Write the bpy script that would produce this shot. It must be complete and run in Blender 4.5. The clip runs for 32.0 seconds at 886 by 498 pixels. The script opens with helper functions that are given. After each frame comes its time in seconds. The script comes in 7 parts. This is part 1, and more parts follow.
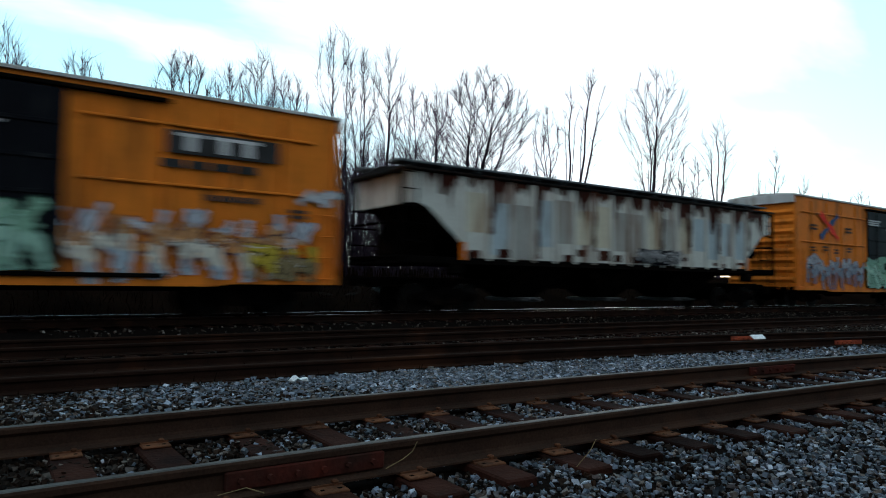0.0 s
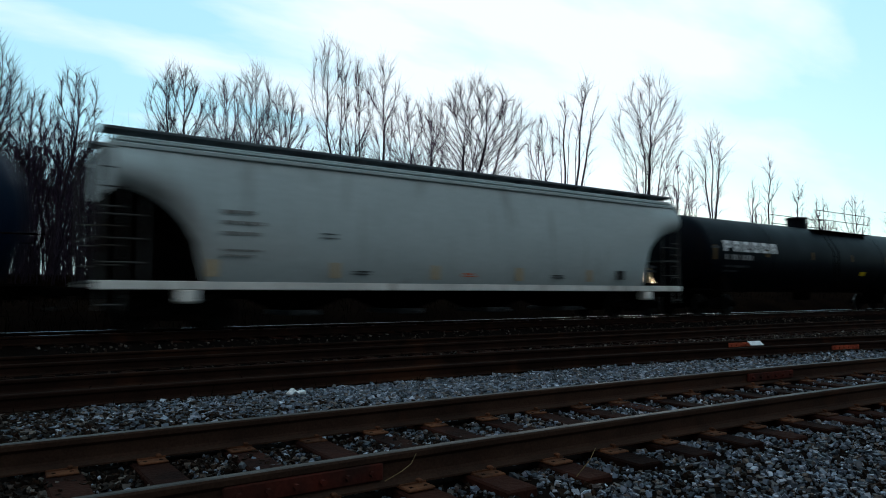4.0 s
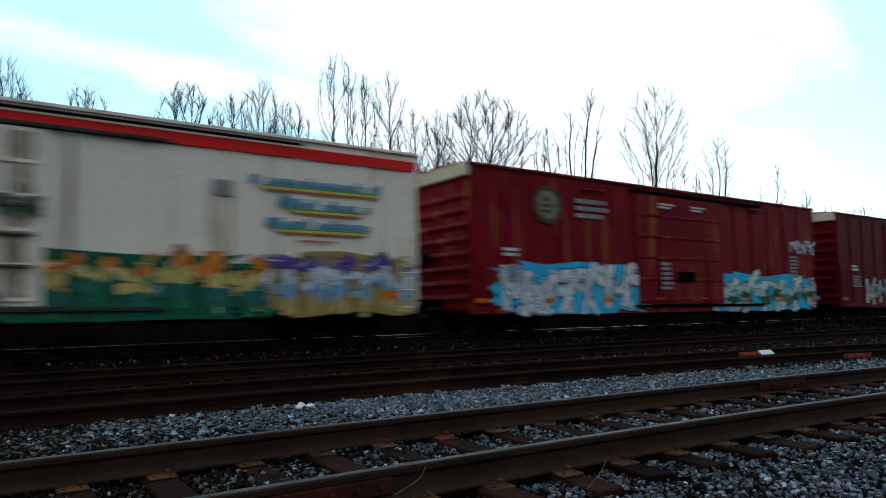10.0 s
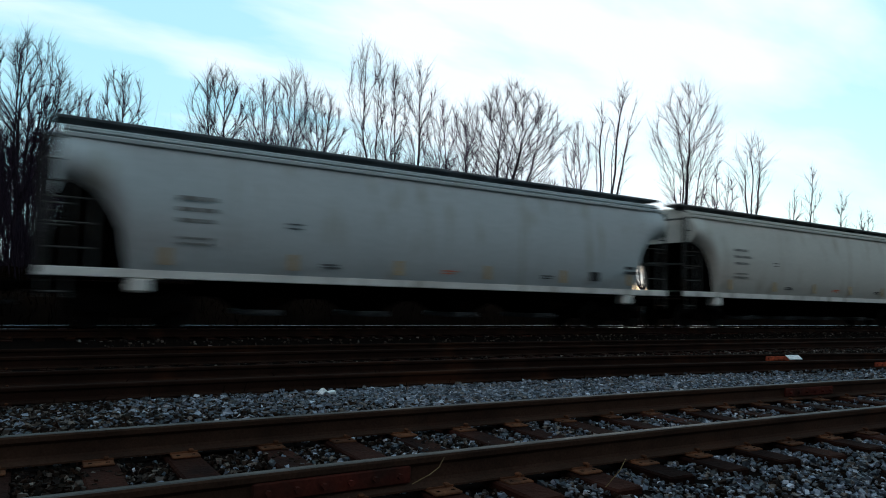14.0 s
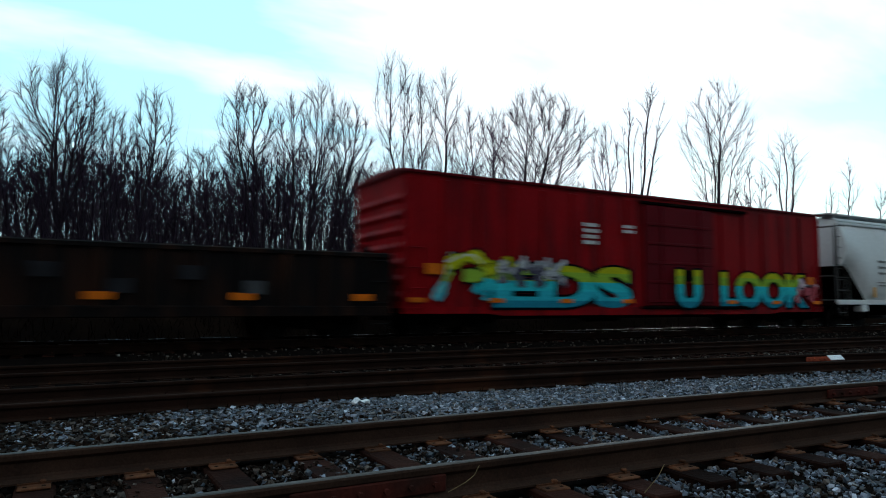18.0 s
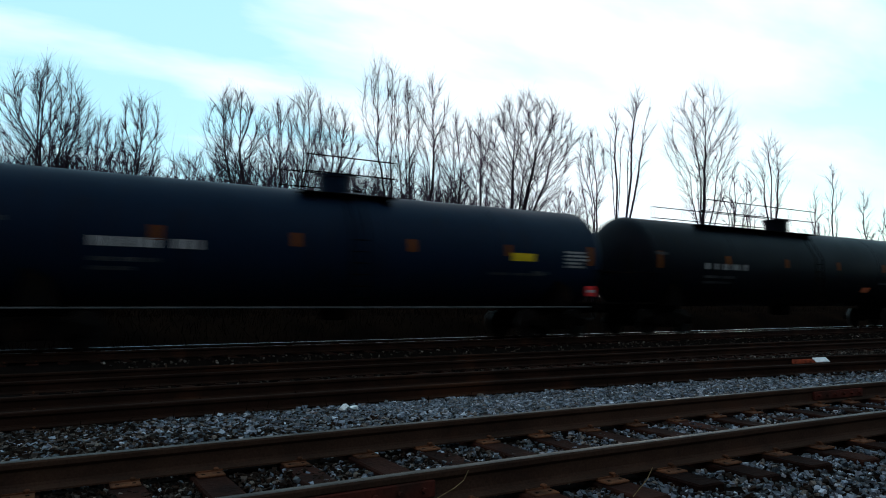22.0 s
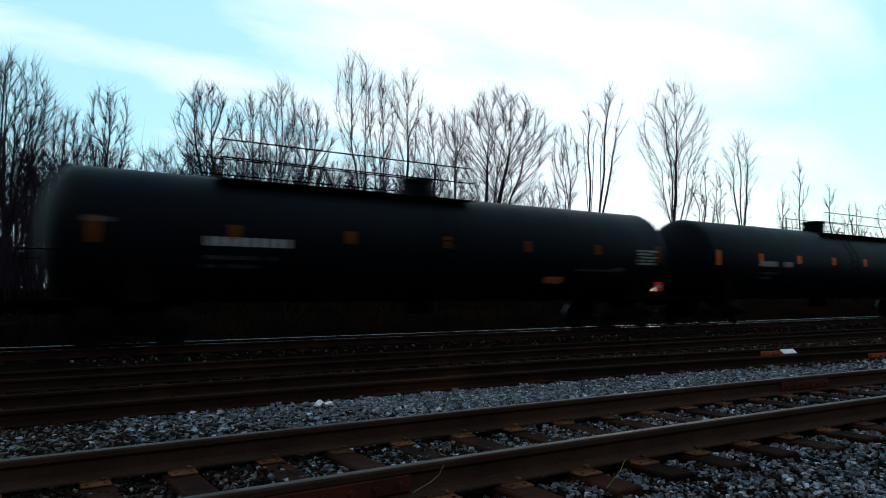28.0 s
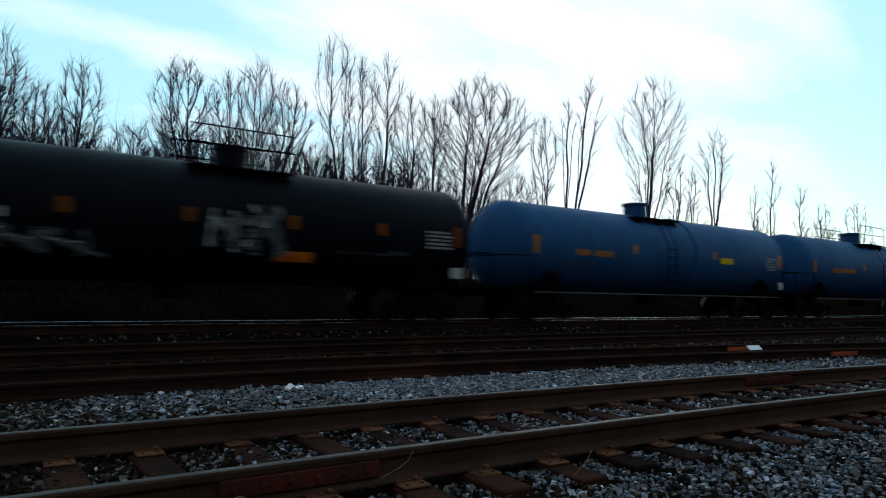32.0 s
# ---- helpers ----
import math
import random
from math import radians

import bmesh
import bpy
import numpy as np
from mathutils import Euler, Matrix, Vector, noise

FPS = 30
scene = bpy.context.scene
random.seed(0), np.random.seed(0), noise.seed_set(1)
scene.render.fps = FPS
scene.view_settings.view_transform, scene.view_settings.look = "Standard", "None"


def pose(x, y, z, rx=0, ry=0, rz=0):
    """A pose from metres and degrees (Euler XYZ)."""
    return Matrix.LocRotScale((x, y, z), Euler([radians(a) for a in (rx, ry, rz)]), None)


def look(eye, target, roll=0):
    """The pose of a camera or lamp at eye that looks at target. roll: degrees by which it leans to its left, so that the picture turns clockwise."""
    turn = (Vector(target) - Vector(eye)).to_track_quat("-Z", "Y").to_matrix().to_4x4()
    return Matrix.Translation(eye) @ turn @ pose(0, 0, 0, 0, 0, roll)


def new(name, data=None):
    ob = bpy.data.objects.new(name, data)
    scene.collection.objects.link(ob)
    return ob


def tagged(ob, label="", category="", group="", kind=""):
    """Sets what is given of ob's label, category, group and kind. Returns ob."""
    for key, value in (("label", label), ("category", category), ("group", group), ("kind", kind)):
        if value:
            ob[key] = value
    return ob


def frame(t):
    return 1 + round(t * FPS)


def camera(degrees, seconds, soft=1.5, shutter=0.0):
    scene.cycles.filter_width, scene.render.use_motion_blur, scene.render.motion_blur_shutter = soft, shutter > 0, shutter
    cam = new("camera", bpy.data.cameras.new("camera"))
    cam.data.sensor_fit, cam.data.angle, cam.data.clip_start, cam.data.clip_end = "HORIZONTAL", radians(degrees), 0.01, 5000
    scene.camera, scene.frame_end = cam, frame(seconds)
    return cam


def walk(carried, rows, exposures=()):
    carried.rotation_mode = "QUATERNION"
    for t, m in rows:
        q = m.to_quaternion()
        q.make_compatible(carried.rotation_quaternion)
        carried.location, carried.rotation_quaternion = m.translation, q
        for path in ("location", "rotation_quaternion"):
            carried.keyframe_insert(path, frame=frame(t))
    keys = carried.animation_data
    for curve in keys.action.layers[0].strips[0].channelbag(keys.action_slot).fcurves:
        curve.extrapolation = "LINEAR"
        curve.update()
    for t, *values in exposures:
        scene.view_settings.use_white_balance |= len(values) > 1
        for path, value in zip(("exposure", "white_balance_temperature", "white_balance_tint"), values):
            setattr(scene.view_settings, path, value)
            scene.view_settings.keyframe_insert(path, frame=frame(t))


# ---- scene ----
import colorsys


# ---------------------------------------------------------------- camera
EYE = Vector((0.0, 0.0, 0.924))


def aim(yaw, pitch, roll):
    """The pose of the held camera: yaw to the right of straight across the tracks, pitch up, roll, in degrees."""
    a, b = radians(yaw), radians(pitch)
    way = Vector((math.sin(a) * math.cos(b), math.cos(a) * math.cos(b), math.sin(b)))
    return look(EYE, EYE + way, roll)


cam = camera(66.32, 32.0, soft=1.0, shutter=0.45)
walk(cam, [
    (0, aim(34.70, 2.89, 0.78)),
    (0.5, aim(34.92, 2.69, 0.71)),
    (1, aim(35.08, 2.61, 0.82)),
    (1.5, aim(35.19, 2.59, 0.71)),
    (2, aim(35.23, 2.72, 0.55)),
    (2.5, aim(35.16, 2.92, 0.30)),
    (3, aim(35.09, 3.26, 0.22)),
    (3.5, aim(35.03, 3.57, 0.10)),
    (5.5, aim(34.88, 4.06, -0.23)),
    (6, aim(34.78, 4.15, -0.37)),
    (6.5, aim(34.73, 4.27, -0.41)),
    (7, aim(34.71, 4.37, -0.27)),
    (7.5, aim(34.73, 4.47, -0.14)),
    (8, aim(34.70, 4.60, -0.23)),
    (8.5, aim(34.64, 4.69, -0.45)),
    (9, aim(34.56, 4.76, -0.53)),
    (9.5, aim(34.49, 4.79, -0.67)),
    (10, aim(34.39, 4.79, -0.61)),
    (10.5, aim(34.29, 4.77, -0.39)),
    (11, aim(34.17, 4.75, -0.46)),
    (11.5, aim(34.08, 4.72, -0.34)),
    (12, aim(33.96, 4.64, -0.21)),
    (12.5, aim(33.84, 4.54, 0.03)),
    (13, aim(33.75, 4.40, 0.15)),
    (13.5, aim(33.38, 4.21, 0.94)),
    (14, aim(32.23, 4.09, 1.50)),
    (14.5, aim(31.69, 4.08, 1.16)),
    (16.5, aim(29.82, 4.46, -0.01)),
    (17, aim(29.66, 4.50, 0.20)),
    (17.5, aim(29.67, 4.56, 0.32)),
    (18, aim(29.72, 4.66, 0.18)),
    (18.5, aim(29.83, 4.76, 0.04)),
    (19, aim(30.07, 4.83, -0.11)),
    (19.5, aim(30.22, 4.90, -0.14)),
    (20, aim(30.37, 4.94, -0.16)),
    (20.5, aim(30.46, 5.00, -0.15)),
    (21, aim(30.56, 5.05, -0.06)),
    (21.5, aim(30.64, 5.09, -0.08)),
    (22, aim(30.74, 5.09, -0.19)),
    (22.5, aim(30.85, 5.09, -0.33)),
    (23, aim(31.02, 5.05, -0.18)),
    (23.5, aim(31.43, 4.98, -0.30)),
    (24, aim(31.90, 4.89, -0.18)),
    (24.5, aim(32.25, 4.75, -0.10)),
    (25, aim(32.50, 4.64, -0.33)),
    (25.5, aim(32.65, 4.56, -0.38)),
    (27.5, aim(32.87, 4.68, -0.41)),
    (28, aim(32.88, 4.66, -0.56)),
    (28.5, aim(32.77, 4.63, -0.79)),
    (29, aim(32.70, 4.55, -0.82)),
    (29.5, aim(32.66, 4.40, -0.66)),
    (30, aim(32.68, 4.24, -0.59)),
    (30.5, aim(32.72, 4.09, -0.44)),
    (31, aim(32.89, 3.96, -0.21)),
    (31.5, aim(33.71, 3.81, 0.34)),
    (32, aim(34.93, 3.63, 1.16))
], exposures=[(0, 0.5), (1, 0.46), (2, 0.34), (3, 0.08), (3.5, 0.05), (6, 0.08), (7, 0.2), (7.6, 0.1), (8, 0.05), (8.6, 0.25), (9, 0.46), (10, 0.46), (10.6, 0.2), (11, 0.08), (16.5, 0.1), (17.3, 0.13), (18, 0.3), (19, 0.12), (21, 0.2), (22, 0.18), (25, 0.1), (32, 0.13)])

# ---------------------------------------------------------------- sky and light
def sky():
    w = bpy.data.worlds.new("evening_sky")
    scene.world = w
    w.use_nodes = True
    n, l = w.node_tree.nodes, w.node_tree.links
    n.clear()
    out, bg = n.new("ShaderNodeOutputWorld"), n.new("ShaderNodeBackground")
    air = n.new("ShaderNodeTexSky")
    air.sky_type, air.sun_disc, air.dust_density = "NISHITA", False, 0.3
    air.sun_elevation, air.sun_rotation = radians(6), radians(48)
    scale = n.new("ShaderNodeVectorMath")
    scale.operation = "SCALE"
    scale.inputs["Scale"].default_value = 0.05
    l.new(air.outputs[0], scale.inputs[0])
    tint = n.new("ShaderNodeMix")
    tint.data_type, tint.blend_type = "RGBA", "ADD"
    tint.inputs["Factor"].default_value = 1
    l.new(scale.outputs[0], tint.inputs["A"])
    tint.inputs["B"].default_value = (0.38, 0.71, 0.88, 1)
    # cloud sheet seen in perspective: direction divided by its height
    co, sep = n.new("ShaderNodeTexCoord"), n.new("ShaderNodeSeparateXYZ")
    l.new(co.outputs["Generated"], sep.inputs[0])
    up = n.new("ShaderNodeMath")
    up.operation = "MAXIMUM"
    l.new(sep.outputs["Z"], up.inputs[0])
    up.inputs[1].default_value = 0.0
    lift = n.new("ShaderNodeMath")
    lift.operation = "ADD"
    l.new(up.outputs[0], lift.inputs[0])
    lift.inputs[1].default_value = 0.18
    flat = n.new("ShaderNodeVectorMath")
    flat.operation = "DIVIDE"
    three = n.new("ShaderNodeCombineXYZ")
    for k in range(3):
        l.new(lift.outputs[0], three.inputs[k])
    l.new(co.outputs["Generated"], flat.inputs[0])
    l.new(three.outputs[0], flat.inputs[1])
    turn = n.new("ShaderNodeMapping")
    turn.inputs["Rotation"].default_value = (0, 0, radians(35))
    turn.inputs["Scale"].default_value = (0.75, 1.7, 1)
    l.new(flat.outputs[0], turn.inputs["Vector"])
    cloud = n.new("ShaderNodeTexNoise")
    cloud.inputs["Scale"].default_value, cloud.inputs["Detail"].default_value = 1.7, 7
    cloud.inputs["Roughness"].default_value = 0.52
    l.new(turn.outputs[0], cloud.inputs["Vector"])
    cover = n.new("ShaderNodeValToRGB")
    cover.color_ramp.elements[0].position, cover.color_ramp.elements[1].position = 0.40, 0.68
    # the overcast is thickest and brightest towards the low sun
    dot = n.new("ShaderNodeVectorMath")
    dot.operation = "DOT_PRODUCT"
    l.new(co.outputs["Generated"], dot.inputs[0])
    dot.inputs[1].default_value = (math.sin(radians(38)) * 0.92, math.cos(radians(38)) * 0.92, 0.40)
    near = n.new("ShaderNodeMapRange")
    near.inputs["From Min"].default_value, near.inputs["From Max"].default_value = 0.88, 1.0
    near.inputs["To Min"].default_value, near.inputs["To Max"].default_value = -0.11, 0.20
    l.new(dot.outputs["Value"], near.inputs["Value"])
    add = n.new("ShaderNodeMath")
    l.new(cloud.outputs["Fac"], add.inputs[0])
    l.new(near.outputs[0], add.inputs[1])
    l.new(add.outputs[0], cover.inputs[0])
    glow = n.new("ShaderNodeMapRange")
    glow.inputs["From Min"].default_value, glow.inputs["From Max"].default_value = -1.0, 1.0
    glow.inputs["To Min"].default_value, glow.inputs["To Max"].default_value = SKY_BACK, SKY_FRONT
    l.new(dot.outputs["Value"], glow.inputs["Value"])
    # cold towards the dusk glow, dim and warm behind
    side = n.new("ShaderNodeMapRange")
    side.inputs["From Min"].default_value, side.inputs["From Max"].default_value = -0.1, 0.65
    l.new(dot.outputs["Value"], side.inputs["Value"])
    hue = n.new("ShaderNodeMix")
    hue.data_type = "RGBA"
    hue.inputs["A"].default_value, hue.inputs["B"].default_value = (1.01, 0.99, 1.03, 1), (0.86, 0.98, 1.06, 1)
    l.new(side.outputs[0], hue.inputs["Factor"])
    white = n.new("ShaderNodeVectorMath")
    white.operation = "SCALE"
    l.new(hue.outputs["Result"], white.inputs[0])
    # an overcast sky behind is darkest at its foot
    tall = n.new("ShaderNodeMapRange")
    tall.inputs["From Min"].default_value, tall.inputs["From Max"].default_value = 0.08, 0.72
    tall.inputs["To Min"].default_value, tall.inputs["To Max"].default_value = 0.08, 6.0
    l.new(sep.outputs["Z"], tall.inputs["Value"])
    even = n.new("ShaderNodeMix")
    l.new(side.outputs[0], even.inputs["Factor"])
    l.new(tall.outputs[0], even.inputs["A"])
    even.inputs["B"].default_value = 1.0
    power = n.new("ShaderNodeMath")
    power.operation = "MULTIPLY"
    l.new(glow.outputs[0], power.inputs[0])
    l.new(even.outputs["Result"], power.inputs[1])
    l.new(power.outputs[0], white.inputs["Scale"])
    fall = n.new("ShaderNodeMapRange")
    fall.inputs["From Min"].default_value, fall.inputs["From Max"].default_value = -0.2, 0.6
    fall.inputs["To Min"].default_value, fall.inputs["To Max"].default_value = 0.12, 1.0
    l.new(dot.outputs["Value"], fall.inputs["Value"])
    gap = n.new("ShaderNodeVectorMath")
    gap.operation = "SCALE"
    l.new(tint.outputs["Result"], gap.inputs[0])
    l.new(fall.outputs[0], gap.inputs["Scale"])
    mix = n.new("ShaderNodeMix")
    mix.data_type = "RGBA"
    l.new(cover.outputs[0], mix.inputs["Factor"])
    l.new(gap.outputs[0], mix.inputs["A"])
    l.new(white.outputs[0], mix.inputs["B"])
    l.new(mix.outputs["Result"], bg.inputs["Color"])
    bg.inputs["Strength"].default_value = 1.0
    l.new(bg.outputs[0], out.inputs[0])


SKY_BACK, SKY_FRONT = 1.1, 1.08
sky()
lamp = bpy.data.lights.new("sun", "SUN")
lamp.energy, lamp.angle, lamp.color = 0.5, radians(18), (1.0, 0.9, 0.78)
sun = new("sun", lamp)
sun.matrix_world = look((0, 0, 50), Vector((0, 0, 50)) - Vector((math.sin(radians(48)), math.cos(radians(48)), 0.14)))
scene.view_settings.exposure = 0.0

# ---------------------------------------------------------------- materials
MATS = {}


def mat(name, c1, c2=None, rough=0.7, metal=0.0, big=1.5, fine=40, bump=0.15, stain=None, amount=0.0, streak=False, each=0.0, spec=0.05, grainy=1.0, crown=None):
    """A surface: two colours in broad patches, fine grain, an optional stain (in runs down the side when streak), a rusted crown between two heights, and a per-object change of value."""
    if name in MATS:
        return MATS[name]
    m = bpy.data.materials.new(name)
    MATS[name] = m
    m.use_nodes = True
    n, l = m.node_tree.nodes, m.node_tree.links
    b = n["Principled BSDF"]
    b.inputs["Roughness"].default_value, b.inputs["Metallic"].default_value = rough, metal
    b.inputs["Specular IOR Level"].default_value = spec
    c2 = c2 or tuple(v * 0.75 for v in c1)
    co, info = n.new("ShaderNodeTexCoord"), n.new("ShaderNodeObjectInfo")
    off = n.new("ShaderNodeVectorMath")
    off.operation = "SCALE"
    off.inputs[0].default_value = (37, 53, 71)
    l.new(info.outputs["Random"], off.inputs["Scale"])
    pos = n.new("ShaderNodeVectorMath")
    l.new(co.outputs["Object"], pos.inputs[0])
    l.new(off.outputs[0], pos.inputs[1])

    def noise_at(scale, detail, stretch=None):
        t = n.new("ShaderNodeTexNoise")
        t.inputs["Scale"].default_value, t.inputs["Detail"].default_value = scale, detail
        src = pos
        if stretch:
            src = n.new("ShaderNodeMapping")
            src.inputs["Scale"].default_value = stretch
            l.new(pos.outputs[0], src.inputs["Vector"])
        l.new(src.outputs[0], t.inputs["Vector"])
        return t

    def ramp(t, a, z):
        r = n.new("ShaderNodeMapRange")
        r.inputs["From Min"].default_value, r.inputs["From Max"].default_value = a, z
        l.new(t, r.inputs["Value"])
        return r.outputs[0]

    def blend(fac, a, z, mode="MIX"):
        x = n.new("ShaderNodeMix")
        x.data_type, x.blend_type = "RGBA", mode
        for sock, v in (("Factor", fac), ("A", a), ("B", z)):
            if isinstance(v, tuple):
                x.inputs[sock].default_value = (*v, 1)
            elif isinstance(v, (int, float)):
                x.inputs[sock].default_value = v
            else:
                l.new(v, x.inputs[sock])
        return x.outputs["Result"]

    broad = noise_at(big, 4)
    grain = noise_at(fine, 3)
    col = blend(ramp(broad.outputs["Fac"], 0.35, 0.65), c1, c2)
    dark = blend(ramp(grain.outputs["Fac"], 0.3, 0.7), tuple([1 - 0.22 * grainy] * 3), tuple([1 + 0.18 * grainy] * 3))
    col = blend(1.0, col, dark, "MULTIPLY")
    if stain:
        s = noise_at(1.0, 6, (2.6, 2.6, 0.35) if streak else (1.1, 1.1, 1.1))
        col = blend(ramp(s.outputs["Fac"], 0.62 - amount * 0.3, 0.78 - amount * 0.2), col, stain)
    if crown:
        rust, lo, hi = crown
        cut = n.new("ShaderNodeSeparateXYZ")
        l.new(co.outputs["Object"], cut.inputs[0])
        edge = noise_at(1.0, 7, (0.9, 0.9, 0.5))
        high = n.new("ShaderNodeMath")
        high.operation = "MULTIPLY_ADD"
        l.new(edge.outputs["Fac"], high.inputs[0])
        high.inputs[1].default_value = 2.6
        l.new(cut.outputs["Z"], high.inputs[2])
        col = blend(ramp(high.outputs[0], lo + 1.35, hi + 1.45), col, rust)
    if each:
        e = n.new("ShaderNodeMapRange")
        e.inputs["To Min"].default_value, e.inputs["To Max"].default_value = 1 - each, 1 + each
        l.new(info.outputs["Random"], e.inputs["Value"])
        k = n.new("ShaderNodeVectorMath")
        k.operation = "SCALE"
        l.new(col, k.inputs[0])
        l.new(e.outputs[0], k.inputs["Scale"])
        col = k.outputs[0]
    l.new(col, b.inputs["Base Color"])
    rr = n.new("ShaderNodeMapRange")
    rr.inputs["To Min"].default_value, rr.inputs["To Max"].default_value = max(0.05, rough - 0.12), min(1, rough + 0.12)
    l.new(broad.outputs["Fac"], rr.inputs["Value"])
    l.new(rr.outputs[0], b.inputs["Roughness"])
    if bump:
        bp = n.new("ShaderNodeBump")
        bp.inputs["Strength"].default_value, bp.inputs["Distance"].default_value = bump, 0.02
        l.new(grain.outputs["Fac"], bp.inputs["Height"])
        l.new(bp.outputs[0], b.inputs["Normal"])
    return m


def island_mat(name, colours, rough=0.85, spec=0.5):
    """Loose stones or leaves: every piece takes its own colour of the range."""
    m = bpy.data.materials.new(name)
    m.use_nodes = True
    n, l = m.node_tree.nodes, m.node_tree.links
    b = n["Principled BSDF"]
    b.inputs["Roughness"].default_value, b.inputs["Specular IOR Level"].default_value = rough, spec
    g, r = n.new("ShaderNodeNewGeometry"), n.new("ShaderNodeValToRGB")
    l.new(g.outputs["Random Per Island"], r.inputs[0])
    e = r.color_ramp.elements
    while len(e) < len(colours):
        e.new(0.5)
    for k, c in enumerate(colours):
        e[k].position, e[k].color = k / (len(colours) - 1), (*c, 1)
    t = n.new("ShaderNodeTexNoise")
    t.inputs["Scale"].default_value, t.inputs["Detail"].default_value = 45, 4
    co = n.new("ShaderNodeTexCoord")
    l.new(co.outputs["Object"], t.inputs["Vector"])
    k = n.new("ShaderNodeMapRange")
    k.inputs["To Min"].default_value, k.inputs["To Max"].default_value = 0.6, 1.4
    l.new(t.outputs["Fac"], k.inputs["Value"])
    s = n.new("ShaderNodeVectorMath")
    s.operation = "SCALE"
    l.new(r.outputs[0], s.inputs[0])
    l.new(k.outputs[0], s.inputs["Scale"])
    l.new(s.outputs[0], b.inputs["Base Color"])
    bp = n.new("ShaderNodeBump")
    bp.inputs["Strength"].default_value, bp.inputs["Distance"].default_value = 0.4, 0.01
    l.new(t.outputs["Fac"], bp.inputs["Height"])
    l.new(bp.outputs[0], b.inputs["Normal"])
    return m


STONE = island_mat("ballast_stone", [(0.010, 0.012, 0.017), (0.032, 0.041, 0.055), (0.144, 0.166, 0.216), (0.015, 0.018, 0.025), (0.222, 0.243, 0.296), (0.040, 0.053, 0.071), (0.118, 0.087, 0.072), (0.016, 0.021, 0.026), (0.059, 0.069, 0.082), (0.035, 0.027, 0.025), (0.444, 0.467, 0.541)], 0.62, 0.25)
# dark stones: grime by the ties, and the dimmer left side put into colour
STONE_DARK = island_mat("shade_grime_ballast_stone", [(0.004, 0.003, 0.0026), (0.013, 0.008, 0.0056), (0.008, 0.005, 0.004), (0.024, 0.016, 0.012), (0.010, 0.007, 0.0055), (0.020, 0.010, 0.006), (0.006, 0.0045, 0.004), (0.14, 0.115, 0.10)], 0.75, 0.03)
STONE_BROWN = island_mat("brown_ballast_stone", [(0.006, 0.005, 0.0045), (0.030, 0.020, 0.015), (0.012, 0.009, 0.008), (0.075, 0.058, 0.048), (0.016, 0.012, 0.010), (0.045, 0.030, 0.022), (0.010, 0.008, 0.007), (0.22, 0.19, 0.17)], 0.75, 0.06)
# bed coloured near black, so the shade in the gaps between stones is painted in
GRIT = mat("shaded_ballast_bed", (0.008, 0.0058, 0.005), (0.005, 0.0038, 0.0034), 0.95, big=2.5, fine=28, bump=0.9, spec=0.0)
SOIL = mat("dark_soil", (0.008, 0.0046, 0.0032), (0.0035, 0.0024, 0.002), 0.95, big=0.6, fine=14, bump=0.6, spec=0.0)
RAIL = mat("rail_rust", (0.022, 0.0105, 0.0072), (0.013, 0.0068, 0.0050), 0.85, 0.0, big=2, fine=60, stain=(0.038, 0.015, 0.008), amount=0.2, spec=0.03)
RAIL_NEAR = mat("rail_brown", (0.046, 0.024, 0.016), (0.026, 0.0145, 0.0105), 0.85, big=2, fine=60, stain=(0.060, 0.024, 0.013), amount=0.2, spec=0.04)
SHINE = mat("rail_head_worn", (0.075, 0.064, 0.058), (0.045, 0.038, 0.034), 0.55, 0.5, big=3, fine=30, bump=0.05)
POLISHED = mat("rail_head_polished", (0.30, 0.31, 0.33), (0.24, 0.24, 0.26), 0.28, 0.95, big=3, fine=30, bump=0.03)
TIMBER = mat("creosoted_timber", (0.021, 0.0078, 0.0052), (0.010, 0.0050, 0.0042), 0.85, big=3, fine=30, bump=0.6, stain=(0.036, 0.013, 0.009), amount=0.3, each=0.4, spec=0.02)
PLATE = mat("tie_plate_rust", (0.12, 0.046, 0.022), (0.055, 0.024, 0.014), 0.85, 0.1, big=6, fine=50, bump=0.3, each=0.3)
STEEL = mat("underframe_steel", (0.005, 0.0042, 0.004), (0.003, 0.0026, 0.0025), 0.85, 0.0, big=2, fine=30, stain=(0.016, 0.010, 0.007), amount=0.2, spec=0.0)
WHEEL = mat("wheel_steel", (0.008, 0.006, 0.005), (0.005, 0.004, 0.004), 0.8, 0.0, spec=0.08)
TREAD = mat("wheel_tread", (0.10, 0.10, 0.10), (0.06, 0.06, 0.06), 0.45, 0.8)
GALV = mat("galvanised_grating", (0.10, 0.105, 0.11), (0.06, 0.063, 0.066), 0.7, 0.2)
WHITE = mat("white_stencil", (0.72, 0.73, 0.74), (0.6, 0.6, 0.6), 0.6)
GREYED = mat("faded_stencil", (0.34, 0.35, 0.36), (0.26, 0.26, 0.27), 0.7)
BLACKEN = mat("black_stencil", (0.05, 0.05, 0.052), (0.035, 0.035, 0.035), 0.7)
AMBER = mat("amber_reflector", (0.78, 0.175, 0.008), (0.56, 0.12, 0.008), 0.5)
RED = mat("red_plate", (0.60, 0.03, 0.035), (0.5, 0.03, 0.03), 0.5)
ORANGE = mat("faded_orange_stencil", (0.62, 0.16, 0.07), (0.5, 0.13, 0.06), 0.6)
BARK = mat("bark", (0.040, 0.029, 0.040), (0.024, 0.018, 0.026), 0.9, big=1, fine=12, bump=0.5, each=0.25, spec=0.08)
